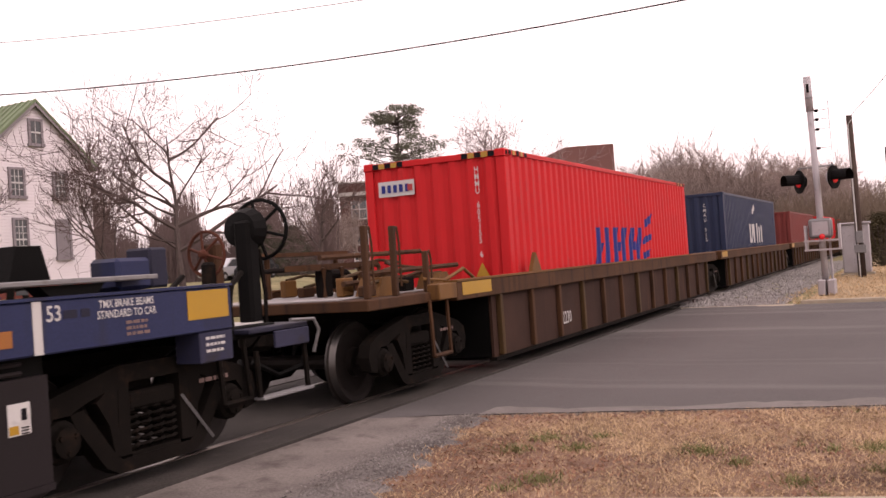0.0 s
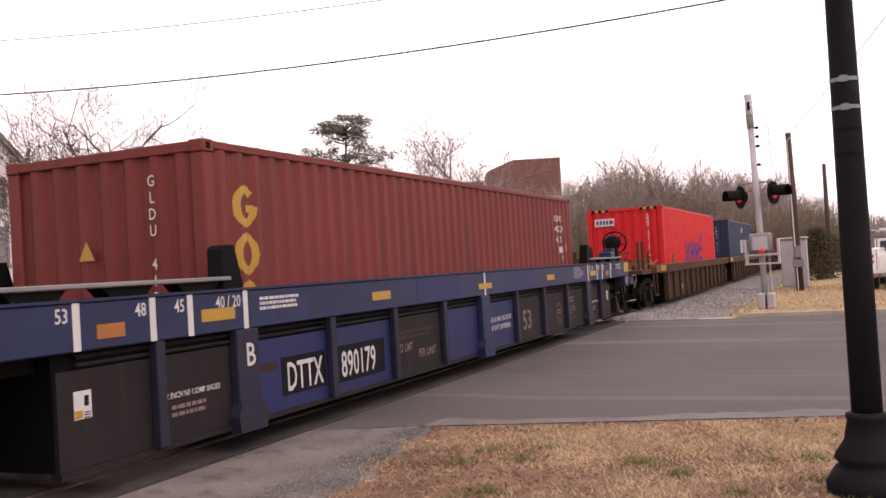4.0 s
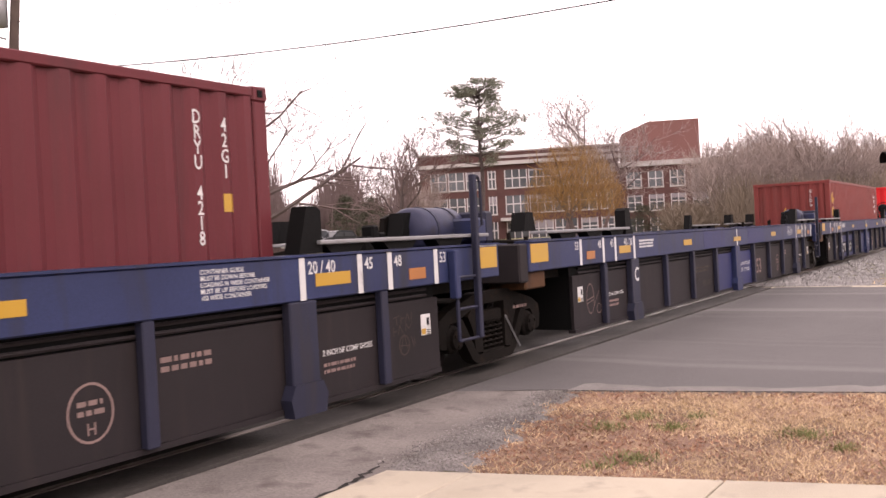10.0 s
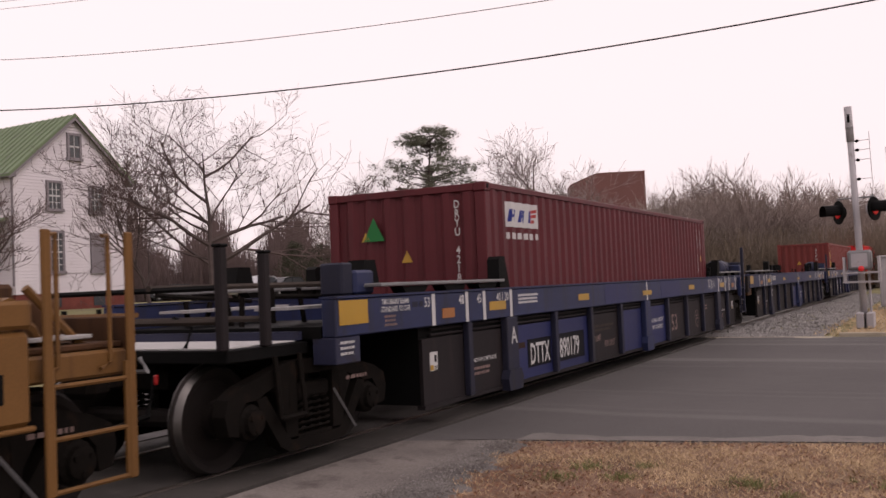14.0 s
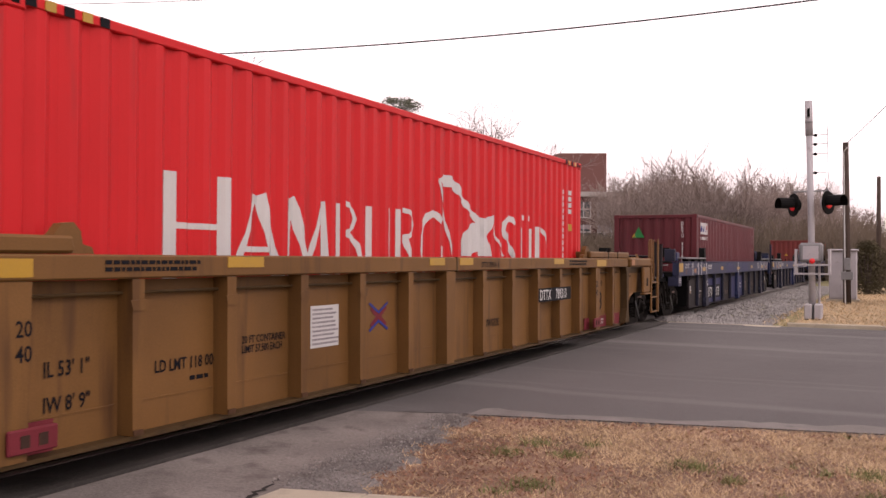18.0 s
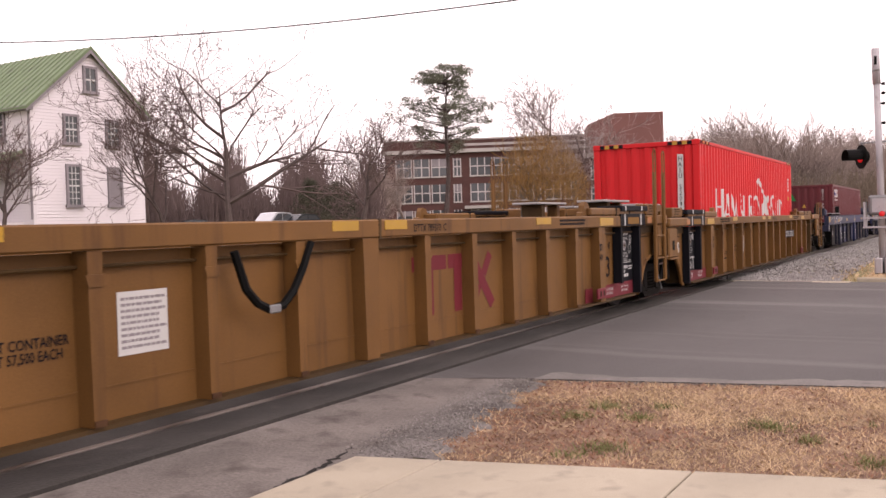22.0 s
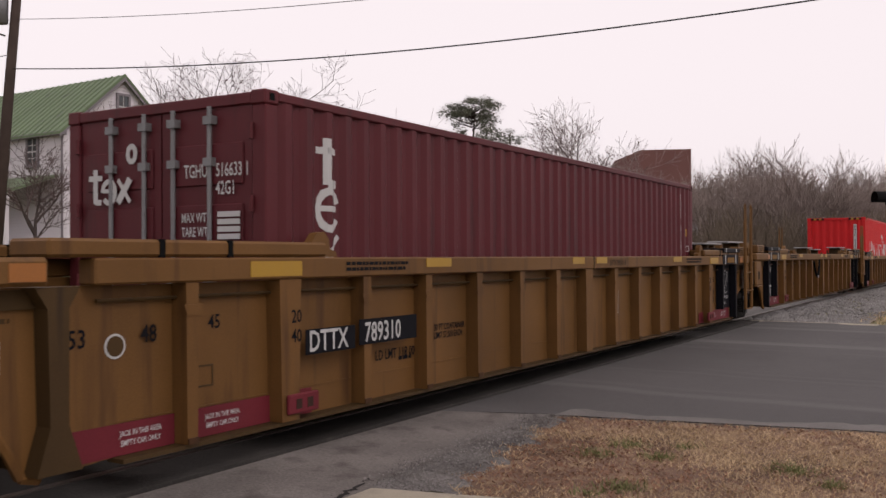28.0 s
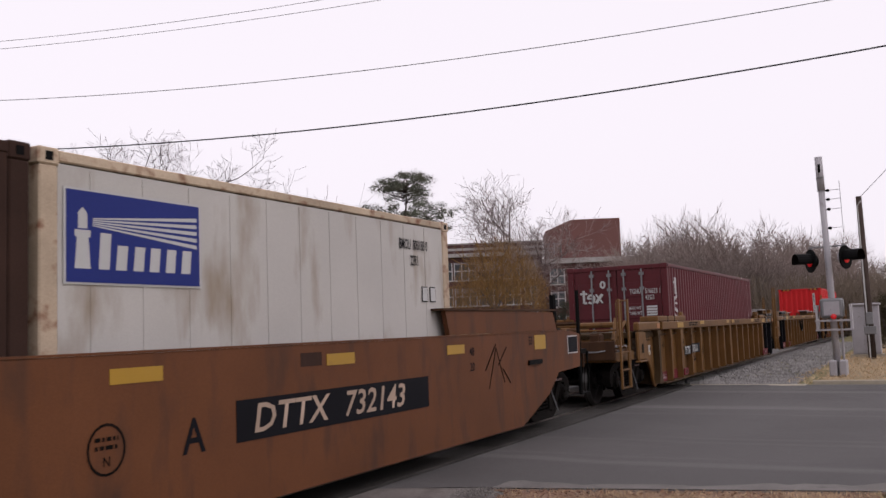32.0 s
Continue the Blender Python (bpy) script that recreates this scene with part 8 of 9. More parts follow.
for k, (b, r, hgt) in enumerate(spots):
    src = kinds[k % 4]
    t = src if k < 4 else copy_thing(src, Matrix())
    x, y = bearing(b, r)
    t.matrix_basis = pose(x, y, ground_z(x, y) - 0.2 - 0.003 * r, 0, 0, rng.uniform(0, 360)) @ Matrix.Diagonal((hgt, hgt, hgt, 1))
for k in range(15):
    b = rng.uniform(33.6, 39.0)
    r = rng.uniform(88, 125)
    hgt = rng.uniform(0.45, 0.8) * r / 110
    x, y = bearing(b, r)
    t = copy_thing(kinds[k % 4], Matrix())
    t.matrix_basis = pose(x, y, ground_z(x, y) - 0.2 - 0.003 * r, 0, 0, rng.uniform(0, 360)) @ Matrix.Diagonal((hgt, hgt, hgt, 1))
# undergrowth below them and along the lawn's far edge
brush = Sticks()
for k in range(21000):
    b = rng.uniform(1.0, 19.0)
    r = rng.uniform(75, 130)
    x, y = bearing(b, r)
    top = rng.uniform(1.2, 5.5) * (0.55 if b > 15.5 else 1.0)
    p = Vector((x, y, ground_z(x, y)))
    q = p + Vector((rng.gauss(0, 1.3), rng.gauss(0, 1.3), top))
    brush.add([p, p.lerp(q, 0.5) + Vector((rng.gauss(0, 0.5), rng.gauss(0, 0.5), 0)), q], 0.035, 0.012, 3)
tagged(new("woodland_undergrowth", brush.mesh("woodland_undergrowth", BRUSH)), "tangled leafless brown undergrowth", "undergrowth", kind="stuff")
far = Sticks()
for k in range(24000):
    b = rng.uniform(17.0, 66.0) if k < 13000 else rng.uniform(35.5, 53.0)
    r = rng.uniform(84, 118) if b > 35 else rng.uniform(160, 200)
    x, y = bearing(b, r)
    top = rng.uniform(0.8, 1.0) * (r * (0.045 + 0.022 * math.sin(b * 1.3) + 0.014 * math.sin(b * 3.7 + 1)) + 0.6) * rng.uniform(0.25, 1.0) * (1.45 if 35 < b < 53 else 1.0)
    p = Vector((x, y, ground_z(x, y)))
    q = p + Vector((rng.gauss(0, 0.7), rng.gauss(0, 0.7), top))
    far.add([p, p.lerp(q, 0.5) + Vector((rng.gauss(0, 0.3), rng.gauss(0, 0.3), 0)), q], 0.045, 0.015, 3)
tagged(new("far_thicket", far.mesh("far_thicket", TWIG)), "leafless brown thicket behind the lawn", "undergrowth", kind="stuff")
# far tree line; haze is only its pale twig colour
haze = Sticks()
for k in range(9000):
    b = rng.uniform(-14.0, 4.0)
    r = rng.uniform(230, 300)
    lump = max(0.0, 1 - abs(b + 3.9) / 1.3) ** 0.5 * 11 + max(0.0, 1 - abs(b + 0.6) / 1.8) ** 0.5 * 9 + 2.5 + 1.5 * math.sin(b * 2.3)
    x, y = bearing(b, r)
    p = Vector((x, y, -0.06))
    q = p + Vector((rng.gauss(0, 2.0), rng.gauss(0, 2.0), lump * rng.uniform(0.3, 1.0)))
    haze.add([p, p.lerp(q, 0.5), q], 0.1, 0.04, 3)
tagged(new("distant_trees", haze.mesh("distant_trees", TWIG_HAZED)), "distant leafless trees across the field, paled for haze", "trees", kind="stuff")


# ---- crossing signal, poles, lamps ----
signal = thing("crossing_signal", "silver railroad crossing signal mast with black flashing-light hoods", "crossing signal", at=pose(27.2, 2.147, -0.26) @ Matrix.Scale(1.068, 4))
for dx in (-0.18, 0.18):
    for y in (-0.26, -0.03):
        q = bx("base_cover", ALUMINIUM, signal, dx - 0.12, dx + 0.12, y - 0.09, y + 0.09, 0.2, 0.59, bevel=0.025)
        bx("base_foot", BLACK, q, dx - 0.1, dx + 0.1, y - 0.075, y + 0.075, 0.17, 0.25)
part("mast", tube(B(), [(0, -0.12, 0.2), (0, -0.075, 2.9), (0, -0.03, 4.9)], [0.085, 0.08, 0.078], 12), ALUMINIUM, signal, smooth=True)
part("gate_arm_stub", tube(B(), [(0, -0.03, 4.88), (0, -0.01, 5.76)], [0.094, 0.092], 12), ALUMINIUM, signal, "pale upright end section", smooth=True)
part("clamp_band", lathe(B(), [(0.094, 5.2), (0.101, 5.205), (0.101, 5.235), (0.094, 5.24)], (0, -0.022, 0), 14), GALV, signal)
bx("end_plate", BLACK, signal, -0.125, -0.1, -0.05, 0.01, 5.35, 5.56)
mech = bx("gate_mechanism", GALV, signal, -0.22, 0.24, -0.36, 0.19, 1.64, 2.14, bevel=0.05)
bx("access_cover", ALUMINIUM, mech, -0.232, -0.221, -0.27, 0.1, 1.72, 2.06)
for y in (-0.52, 0.27):
    bx("counterweight_bar", ALUMINIUM, signal, -0.25, 0.2, y - 0.025, y + 0.025, 1.33, 1.98)
for z in (1.33, 1.56):
    bx("counterweight_bar", ALUMINIUM, signal, -0.29, -0.255, -0.56, 0.31, z, z + 0.045)
part("gate_lamp", lathe(B(), [(0.02, -0.04), (0.07, -0.02), (0.07, 0.05)], (-0.33, -0.13, 1.68), 12, "X"), RED_LENS, signal)
part("support_brace", tube(B(), [(0.12, -0.27, 0.3), (0.12, -0.27, 1.64)], 0.03, 6), ALUMINIUM, signal)
part("light_bar", tube(B(), [(0, -0.5, 3.46), (0, 0.38, 3.45)], 0.022, 8), GALV, signal)
for yy, z, turn in ((0.34, 3.11, -58), (-0.48, 3.16, 64)):
    head = new("flashing_light")
    head.parent = signal
    head.matrix_basis = pose(0, yy, z, 0, 0, turn)
    part("background_disc", lathe(B(), [(0.02, -0.02), (0.3, -0.015), (0.3, 0.01), (0.25, 0.03)], (0, 0, 0), 22, "X"), BLACK, head)
    part("lens", lathe(B(), [(0.15, -0.03), (0.13, -0.05), (0.05, -0.065)], (0, 0, 0), 18, "X"), RED_LENS, head, "dark red lens")
    bm = B()
    for k in range(12):
        a0, a1 = radians(-25 + 230 * k / 12), radians(-25 + 230 * (k + 1) / 12)
        v = [bm.verts.new((x, 0.19 * math.cos(a), 0.19 * math.sin(a))) for x, a in ((-0.02, a0), (-0.42, a0), (-0.42, a1), (-0.02, a1))]
        bm.faces.new(v)
    part("hood", bm, BLACK, head)
    part("lamp_housing", lathe(B(), [(0.16, 0.03), (0.15, 0.14), (0.05, 0.18)], (0, 0, 0), 14, "X"), ALUMINIUM if yy < 0 else BLACK, head)
    part("lamp_hanger", tube(B(), [(0.03, 0, 0.26), (0.03, 0, 0.36)], 0.025, 6), GALV, head)
for z in (3.92, 4.4, 4.65, 4.88):
    part("aerial_rung", tube(B(), [(0, -0.1, z), (0, -0.46, z + 0.01)], 0.007, 5), GALV, signal)
    part("rung_clamp", lathe(B(), [(0.03, -0.2), (0.045, -0.15), (0.015, -0.1)], (0, -0.02, z), 8, "Y"), BLACK, signal)
part("whip_aerial", tube(B(), [(0, -0.48, 3.8), (0, -0.46, 5.1)], 0.007, 5), GALV, signal)

hut = thing("relay_cabinet", "pale grey metal signal relay cabinet", "cabinet", at=pose(39.0, 1.79, -0.06) @ Matrix.Scale(1.06, 4))
body = bx("body", ALUMINIUM, hut, -0.35, 0.35, -0.46, 0.46, 0.12, 1.85, bevel=0.03)
bx("lid", ALUMINIUM, hut, -0.42, 0.42, -0.52, 0.52, 1.85, 1.93, bevel=0.03)
bx("door", ALUMINIUM, hut, -0.37, -0.352, -0.42, 0.02, 0.2, 1.75)
bx("door", ALUMINIUM, hut, -0.37, -0.352, 0.04, 0.42, 0.2, 1.75)
bx("plinth", CONCRETE, hut, -0.45, 0.45, -0.55, 0.55, 0.0, 0.12)


def utility_pole(x, y, h, r, label, lean=(0, 0), z=None, spot=floor_plan):
    x, y = spot(x, y)
    g = ground_z(x, y) if z is None else z
    p = thing("utility_pole", label, "utility pole", at=pose(x, y, g))
    part("pole", tube(B(), [(0, 0, -0.2), (lean[0] * 0.5, lean[1] * 0.5, h * 0.5), (lean[0], lean[1], h)], [r, r * 0.88, r * 0.72], 10), POLEWOOD, p, smooth=True)
    return p


p1 = utility_pole(37.3, 1.57, 5.95, 0.14, "short brown wooden service pole by the relay cabinet", (0, 0.07), spot=lambda x, y: (x, y))
bx("meter_box", GALV, p1, -0.22, -0.12, -0.12, 0.12, 1.25, 1.7, bevel=0.02)
bx("switch_box", GALV, p1, -0.2, -0.11, -0.2, 0.2, 0.9, 1.2, bevel=0.02)
part("conduit", tube(B(), [(-0.14, 0.06, 0.0), (-0.12, 0.13, 5.6), (-0.2, 0.0, 5.75)], 0.025, 6), WHITE, p1)
utility_pole(60.0, 1.4, 6.2, 0.14, "weathered wooden pole beside the track")
PX, PY = 14.37, 24.5
gz = ground_z(*plan(PX, PY))
p0 = utility_pole(PX, PY, 10.45 - gz, 0.17, "leaning wooden utility pole with crossarm and transformer", (0.43, -0.62), spot=plan)
armdir = Vector((0.92, 0.38, 0.0)).normalized()
bm = B()
c0 = Vector((0.41, -0.72, 10.2 - gz))
tube(bm, [c0 - armdir * 1.5, c0 + armdir * 1.45], 0.08, 4)
arm = part("crossarm", bm, POLEWOOD, p0)
for k in (-1.4, -1.15, 0.75, 1.35):
    part("insulator", lathe(B(), [(0.03, 0), (0.06, 0.05), (0.03, 0.09), (0.05, 0.13), (0.02, 0.16)], c0 + armdir * k + Vector((0, 0, 0.07)), 8), GALV, arm)
part("arm_brace", tube(B(), [c0 + armdir * 0.6, c0 + Vector((-0.03, 0.1, -0.6))], 0.02, 5), GALV, p0)
part("transformer", lathe(B(), [(0.05, -0.5), (0.2, -0.48), (0.21, 0.4), (0.12, 0.48), (0.04, 0.5)], (0.02, -0.3, 8.75 - gz), 14), GALV, p0, "grey pole transformer", smooth=True)
part("lamp_bracket", tube(B(), [(0.3, -0.1, 8.0 - gz), (-0.6, 0.9, 8.4 - gz), (-1.2, 1.6, 8.45 - gz)], 0.03, 6), GALV, p0)
part("street_light", lathe(B(), [(0.05, -0.1), (0.16, -0.05), (0.14, 0.08), (0.03, 0.12)], (-1.3, 1.7, 8.42 - gz), 12), FROSTED, p0)


def wire(label, a, b, sag, r=0.012, steps=28, name="overhead_wire"):
    bm = B()
    pts = []
    for k in range(steps + 1):
        f = k / steps
        p = Vector(a).lerp(Vector(b), f)
        p.x, p.y = plan(p.x, p.y)
        p.z -= 0.003 * math.hypot(p.x, p.y)
        p.z -= sag * 4 * f * (1 - f)
        pts.append(p)
    tube(bm, pts, r, 5)
    return tagged(new(name, finish(bm, name, CABLE)), label, "cable", "overhead wires")


wire("thick black overhead telecom cable sagging over the road", (14.62, 24.12, 7.1), (20.0, -12.0, 7.82), 1.12, 0.017)
wire("black overhead neutral wire over the road", (14.7, 24.03, 8.52), (20.0, -12.0, 8.6), 1.05, 0.009)
wire("thin overhead power wire from the crossarm", (15.45, 24.05, 10.38), (20.3, -12.0, 10.9), 1.0, 0.007)
wire("thin overhead power wire from the crossarm", (16.0, 24.3, 10.38), (21.0, -12.0, 10.7), 0.9, 0.007)
wire("service wire to the short pole", (35.78, 1.93, 5.95), (12.6, -3.4, 7.9), 0.25, 0.01)
wire("overhead wire to the brick house", (14.64, 24.1, 7.5), (4.0, 44.0, 6.5), 0.5, 0.012)
wire("overhead wire behind the pole", (14.68, 24.05, 8.5), (2.0, 36.0, 9.0), 0.4, 0.01)
loop = B()
(cx, cy), cz = plan(19.6, -1.5), 6.53
for k in range(28):
    a0, a1 = 2 * math.pi * k / 28, 2 * math.pi * (k + 1) / 28
    tube(loop, [(cx, cy + 0.33 * math.cos(a0), cz + 0.36 * math.sin(a0)), (cx, cy + 0.33 * math.cos(a1), cz + 0.36 * math.sin(a1))], 0.02, 5, False)
tagged(new("cable_loop", finish(loop, "cable_loop", CABLE)), "coiled slack loop hung on the overhead cable", "cable")
tagged(new("splice_case", finish(lathe(B(), [(0.03, -0.24), (0.08, -0.2), (0.08, 0.2), (0.03, 0.24)], (*plan(19.2, -0.55), 6.63), 10, "Y"), "splice_case", CABLE)), "black splice case on the overhead cable", "cable")

lamp = thing("lamp_post", "black cast-iron street lamp post with flared base and steel bands", "lamp post", at=pose(6.52, -0.19, -0.05))
part("base", lathe(B(), [(0.27, 0.0), (0.27, 0.1), (0.215, 0.19), (0.18, 0.21), (0.215, 0.245), (0.21, 0.27), (0.15, 0.36), (0.122, 0.49), (0.13, 0.5), (0.13, 0.53), (0.1, 0.54)], (0, 0, 0), 24), LAMPBLACK, lamp, smooth=True)
part("shaft", lathe(B(), [(0.094, 0.5), (0.092, 1.6), (0.082, 3.2), (0.078, 4.8)], (0, 0, 0), 24), LAMPBLACK, lamp, smooth=True)
for z, m in ((2.66, GALV), (2.48, GALV), (2.34, BLACK), (2.18, BLACK)):
    band = part("band", lathe(B(), [(0.083, z - 0.014), (0.0885, z - 0.012), (0.0885, z + 0.012), (0.083, z + 0.014)], (0, 0, 0), 24), m, lamp)
    if m is GALV:
        bx("buckle", GALV, band, -0.1, -0.08, -0.02, 0.03, z - 0.02, z + 0.02)
part("neck", lathe(B(), [(0.085, 4.8), (0.12, 4.85), (0.08, 4.95), (0.05, 5.0)], (0, 0, 0), 16), LAMPBLACK, lamp)

tp = thing("traffic_signal_pole", "black ornamental traffic signal pole with twin globe lamps", "traffic signal", at=pose(*floor_plan(31.0, -3.45), -0.06) @ Matrix.Scale(0.85, 4))
part("base", lathe(B(), [(0.62, 0.0), (0.62, 0.28), (0.5, 0.36), (0.46, 0.42), (0.55, 0.5), (0.54, 0.6), (0.38, 0.85), (0.32, 1.3), (0.36, 1.36), (0.34, 1.42), (0.26, 1.45)], (0, 0, 0), 20), LAMPBLACK, tp, smooth=True)
part("shaft", lathe(B(), [(0.26, 1.4), (0.23, 4.0), (0.21, 6.3), (0.18, 6.5)], (0, 0, 0), 18), LAMPBLACK, tp, smooth=True)
part("mast_arm", tube(B(), [(0, 0, 5.6), (0, -0.5, 6.5), (0, -1.6, 7.6), (0, -4.0, 8.6), (0, -8.0, 8.9)], [0.17, 0.16, 0.14, 0.12, 0.08], 10), LAMPBLACK, tp, smooth=True)
for s in (-1, 1):
    arm = part("lamp_arm", tube(B(), [(0, s * 0.2, 4.9), (0, s * 0.5, 5.05), (0, s * 0.75, 5.0)], 0.045, 8), LAMPBLACK, tp)
    part("lamp_stem", lathe(B(), [(0.04, 4.9), (0.08, 5.1), (0.12, 5.3), (0.06, 5.4), (0.14, 5.75), (0.18, 5.8)], (0, s * 0.78, 0), 12), LAMPBLACK, arm)
    part("globe", lathe(B(), [(0.15, 5.8), (0.27, 6.0), (0.28, 6.2), (0.2, 6.42), (0.1, 6.55), (0.04, 6.6), (0.02, 6.75)], (0, s * 0.78, 0), 16), FROSTED, arm, "frosted glass globe", smooth=True)
head = bx("pedestrian_signal", BLACK, tp, -0.2, 0.15, -1.05, -0.35, 2.75, 3.3, bevel=0.04)
bx("lit_symbol", RED_LAMP, head, -0.215, -0.2, -0.68, -0.46, 2.85, 3.22, label="glowing red stop symbol")
for z in (2.72, 3.36):
    part("bracket", tube(B(), [(0, -0.15, z), (0, -0.7, z)], 0.035, 6), BLACK, tp)
bx("pedestrian_signal", BLACK, tp, -0.15, 0.2, 0.25, 0.42, 2.85, 3.25, bevel=0.03)

# ---- vehicles ----


def wheel_part(parent, x, y, r=0.38, w=0.25):
    q = part("wheel", lathe(B(), [(r * 0.7, -w / 2), (r, -w / 2 + 0.03), (r, w / 2 - 0.03), (r * 0.7, w / 2)], (x, y, r), 18, "Y"), RUBBER, parent)
    part("rim", lathe(B(), [(r * 0.3, -w / 2 - 0.01), (r * 0.62, -w / 2 + 0.01), (r * 0.62, w / 2 - 0.01), (r * 0.3, w / 2 + 0.01)], (x, y, r), 14, "Y"), GALV, q)


truck = thing("service_truck", "white utility service truck with roof rack, seen from behind", "truck", at=pose(*floor_plan(36.3, -1.45), -0.06, 0, 0, -6) @ Matrix.Scale(0.94, 4))
bm = B()
box(bm, 0.0, 2.7, -1.02, 1.02, 0.55, 1.25, bevel=0.05)
part("service_body", bm, TRUCK_WHITE, truck)
for s in (-1, 1):
    a, b = sorted((s * 1.02, s * 0.6))
    bx("tool_cabinet", TRUCK_WHITE, truck, 0.0, 2.7, a, b, 1.25, 1.55, bevel=0.04)
    t = bx("rear_light_panel", TRUCK_WHITE, truck, -0.03, 0.0, *sorted((s * 1.0, s * 0.72)), 0.75, 1.5)
    for z in (1.05, 1.25):
        part("tail_lamp", lathe(B(), [(0.07, -0.05), (0.08, -0.03)], (0, s * 0.86, z), 12, "X"), TAIL, t)
    wheel_part(truck, 0.9, s * 0.86)
    wheel_part(truck, 4.3, s * 0.86)
bx("tailgate", TRUCK_WHITE, truck, -0.02, 0.03, -0.58, 0.58, 0.72, 1.3, bevel=0.015)
bx("bumper", GALV, truck, -0.28, -0.05, -1.0, 1.0, 0.48, 0.64, bevel=0.03)
bx("winch", BLACK, truck, -0.2, -0.03, -0.35, 0.3, 0.78, 1.05, bevel=0.05)
bx("hitch_box", IRON, truck, -0.25, -0.05, -0.55, 0.1, 0.64, 0.76)
bm = B()
prism(bm, [(2.7, 0.6), (5.4, 0.6), (5.4, 1.15), (4.5, 1.25), (4.05, 1.85), (2.75, 1.9), (2.7, 1.3)], -0.95, 0.95)
part("cab", bm, TRUCK_WHITE, truck)
bx("rear_window", GLASS_DARK, truck, 2.66, 2.7, -0.75, 0.75, 1.4, 1.8)
bm = B()
for y in (-0.85, 0.85):
    for x in (0.3, 2.4):
        tube(bm, [(x, y, 1.55), (x, y, 2.02)], 0.025, 6)
    tube(bm, [(0.2, y, 2.02), (4.0, y, 2.02)], 0.025, 6)
for x in (0.3, 1.2, 2.4):
    tube(bm, [(x, -0.85, 2.02), (x, 0.85, 2.02)], 0.025, 6)
part("ladder_rack", bm, GALV, truck)
bx("rack_load", GALV, truck, 0.4, 1.9, -0.7, -0.2, 2.04, 2.2, bevel=0.03)
bx("rack_load", WHITE, truck, 0.3, 1.2, 0.1, 0.6, 2.04, 2.26, bevel=0.05)
bx("rear_plate_bar", TRIM_GREY, truck, -0.29, -0.281, -0.2, 0.2, 0.52, 0.6)
bx("sign_square", TAIL, truck, -0.026, -0.021, -0.5, -0.25, 1.0, 1.25)
for y0 in (-0.95, -0.7, 0.35, 0.7):
    bx("rack_load", GALV, truck, 0.25, 0.9, y0, y0 + 0.2, 2.05, 2.14 + 0.08 * abs(y0), bevel=0.02)
part("ladder", tube(B(), [(0.1, -0.9, 2.1), (3.8, -0.75, 2.25)], 0.04, 6), ALUMINIUM, truck)
part("ladder", tube(B(), [(0.1, 0.8, 2.2), (3.8, 0.7, 2.12)], 0.04, 6), ALUMINIUM, truck)
part("hose_reel", lathe(B(), [(0.2, -0.08), (0.22, 0.0), (0.2, 0.08)], (-0.13, 0.05, 0.98), 14, "X"), BLACK, truck)
part("tow_chain", tube(B(), [(-0.05, -0.45, 1.2), (-0.07, -0.75, 0.95), (-0.05, -0.9, 1.1)], 0.015, 5), IRON, truck)
for s in (-1, 1):
    part("bumper_light", lathe(B(), [(0.05, -0.02), (0.055, 0.0)], (-0.29, s * 0.6, 0.56), 10, "X"), TAIL, truck)
    bx("cabinet_seam", TRIM_GREY, truck, -0.034, -0.03, s * 0.7 - 0.012, s * 0.7 + 0.012, 0.75, 1.5)
bx("window_shelf", TRUCK_WHITE, truck, 0.03, 0.12, -0.6, 0.6, 1.3, 1.36, bevel=0.01)


def parked_car(b, r, turn, colour, label, tall=1.65):
    x, y = bearing(b, r)
    c = thing("parked_car", label, "car", "parked cars", at=pose(x, y, ground_z(x, y), 0, 0, turn))
    bm = B()
    prism(bm, [(-2.2, 0.35), (2.2, 0.35), (2.25, 0.75), (1.9, 0.95), (1.1, 1.0), (-2.15, 1.02), (-2.25, 0.6)], -0.88, 0.88)
    bmesh.ops.bevel(bm, geom=bm.edges[:], offset=0.06, segments=2, affect="EDGES")
    part("body", bm, colour, c)
    bm = B()
    prism(bm, [(1.05, 0.98), (0.3, tall - 0.06), (-0.4, tall), (-1.5, tall - 0.05), (-2.1, 1.0)], -0.76, 0.76)
    bmesh.ops.bevel(bm, geom=bm.edges[:], offset=0.05, segments=2, affect="EDGES")
    cabin = part("cabin", bm, colour, c)
    for s in (-1, 1):
        for pts in ([(0.85, 1.05), (0.25, tall - 0.14), (-0.3, tall - 0.1), (-0.3, 1.05)], [(-0.4, 1.05), (-0.4, tall - 0.1), (-1.35, tall - 0.15), (-1.75, 1.05)]):
            bm = B()
            prism(bm, pts, s * 0.772 - 0.01, s * 0.772 + 0.01)
            part("side_window", bm, GLASS_DARK, cabin)
        wheel_part(c, 1.35, s * 0.8, 0.34, 0.22)
        wheel_part(c, -1.35, s * 0.8, 0.34, 0.22)
    return c


parked_car(42.1, 66.0, 184, CAR_SILVER, "silver parked sport utility car beyond the track")
parked_car(40.5, 67.0, 180, CAR_DARK, "dark parked car beyond the track", 1.5)
parked_car(47.2, 84.0, 150, CAR_DARK, "dark parked car near the tree", 1.5)

ringbm = B()
for k in range(24):
    a0, a1 = 2 * math.pi * k / 24, 2 * math.pi * (k + 1) / 24
    tube(ringbm, [(7.17 + 0.2 * math.cos(a0), -0.44 + 0.15 * math.sin(a0), -0.01), (7.17 + 0.2 * math.cos(a1), -0.44 + 0.15 * math.sin(a1), -0.01)], 0.022, 6, False)
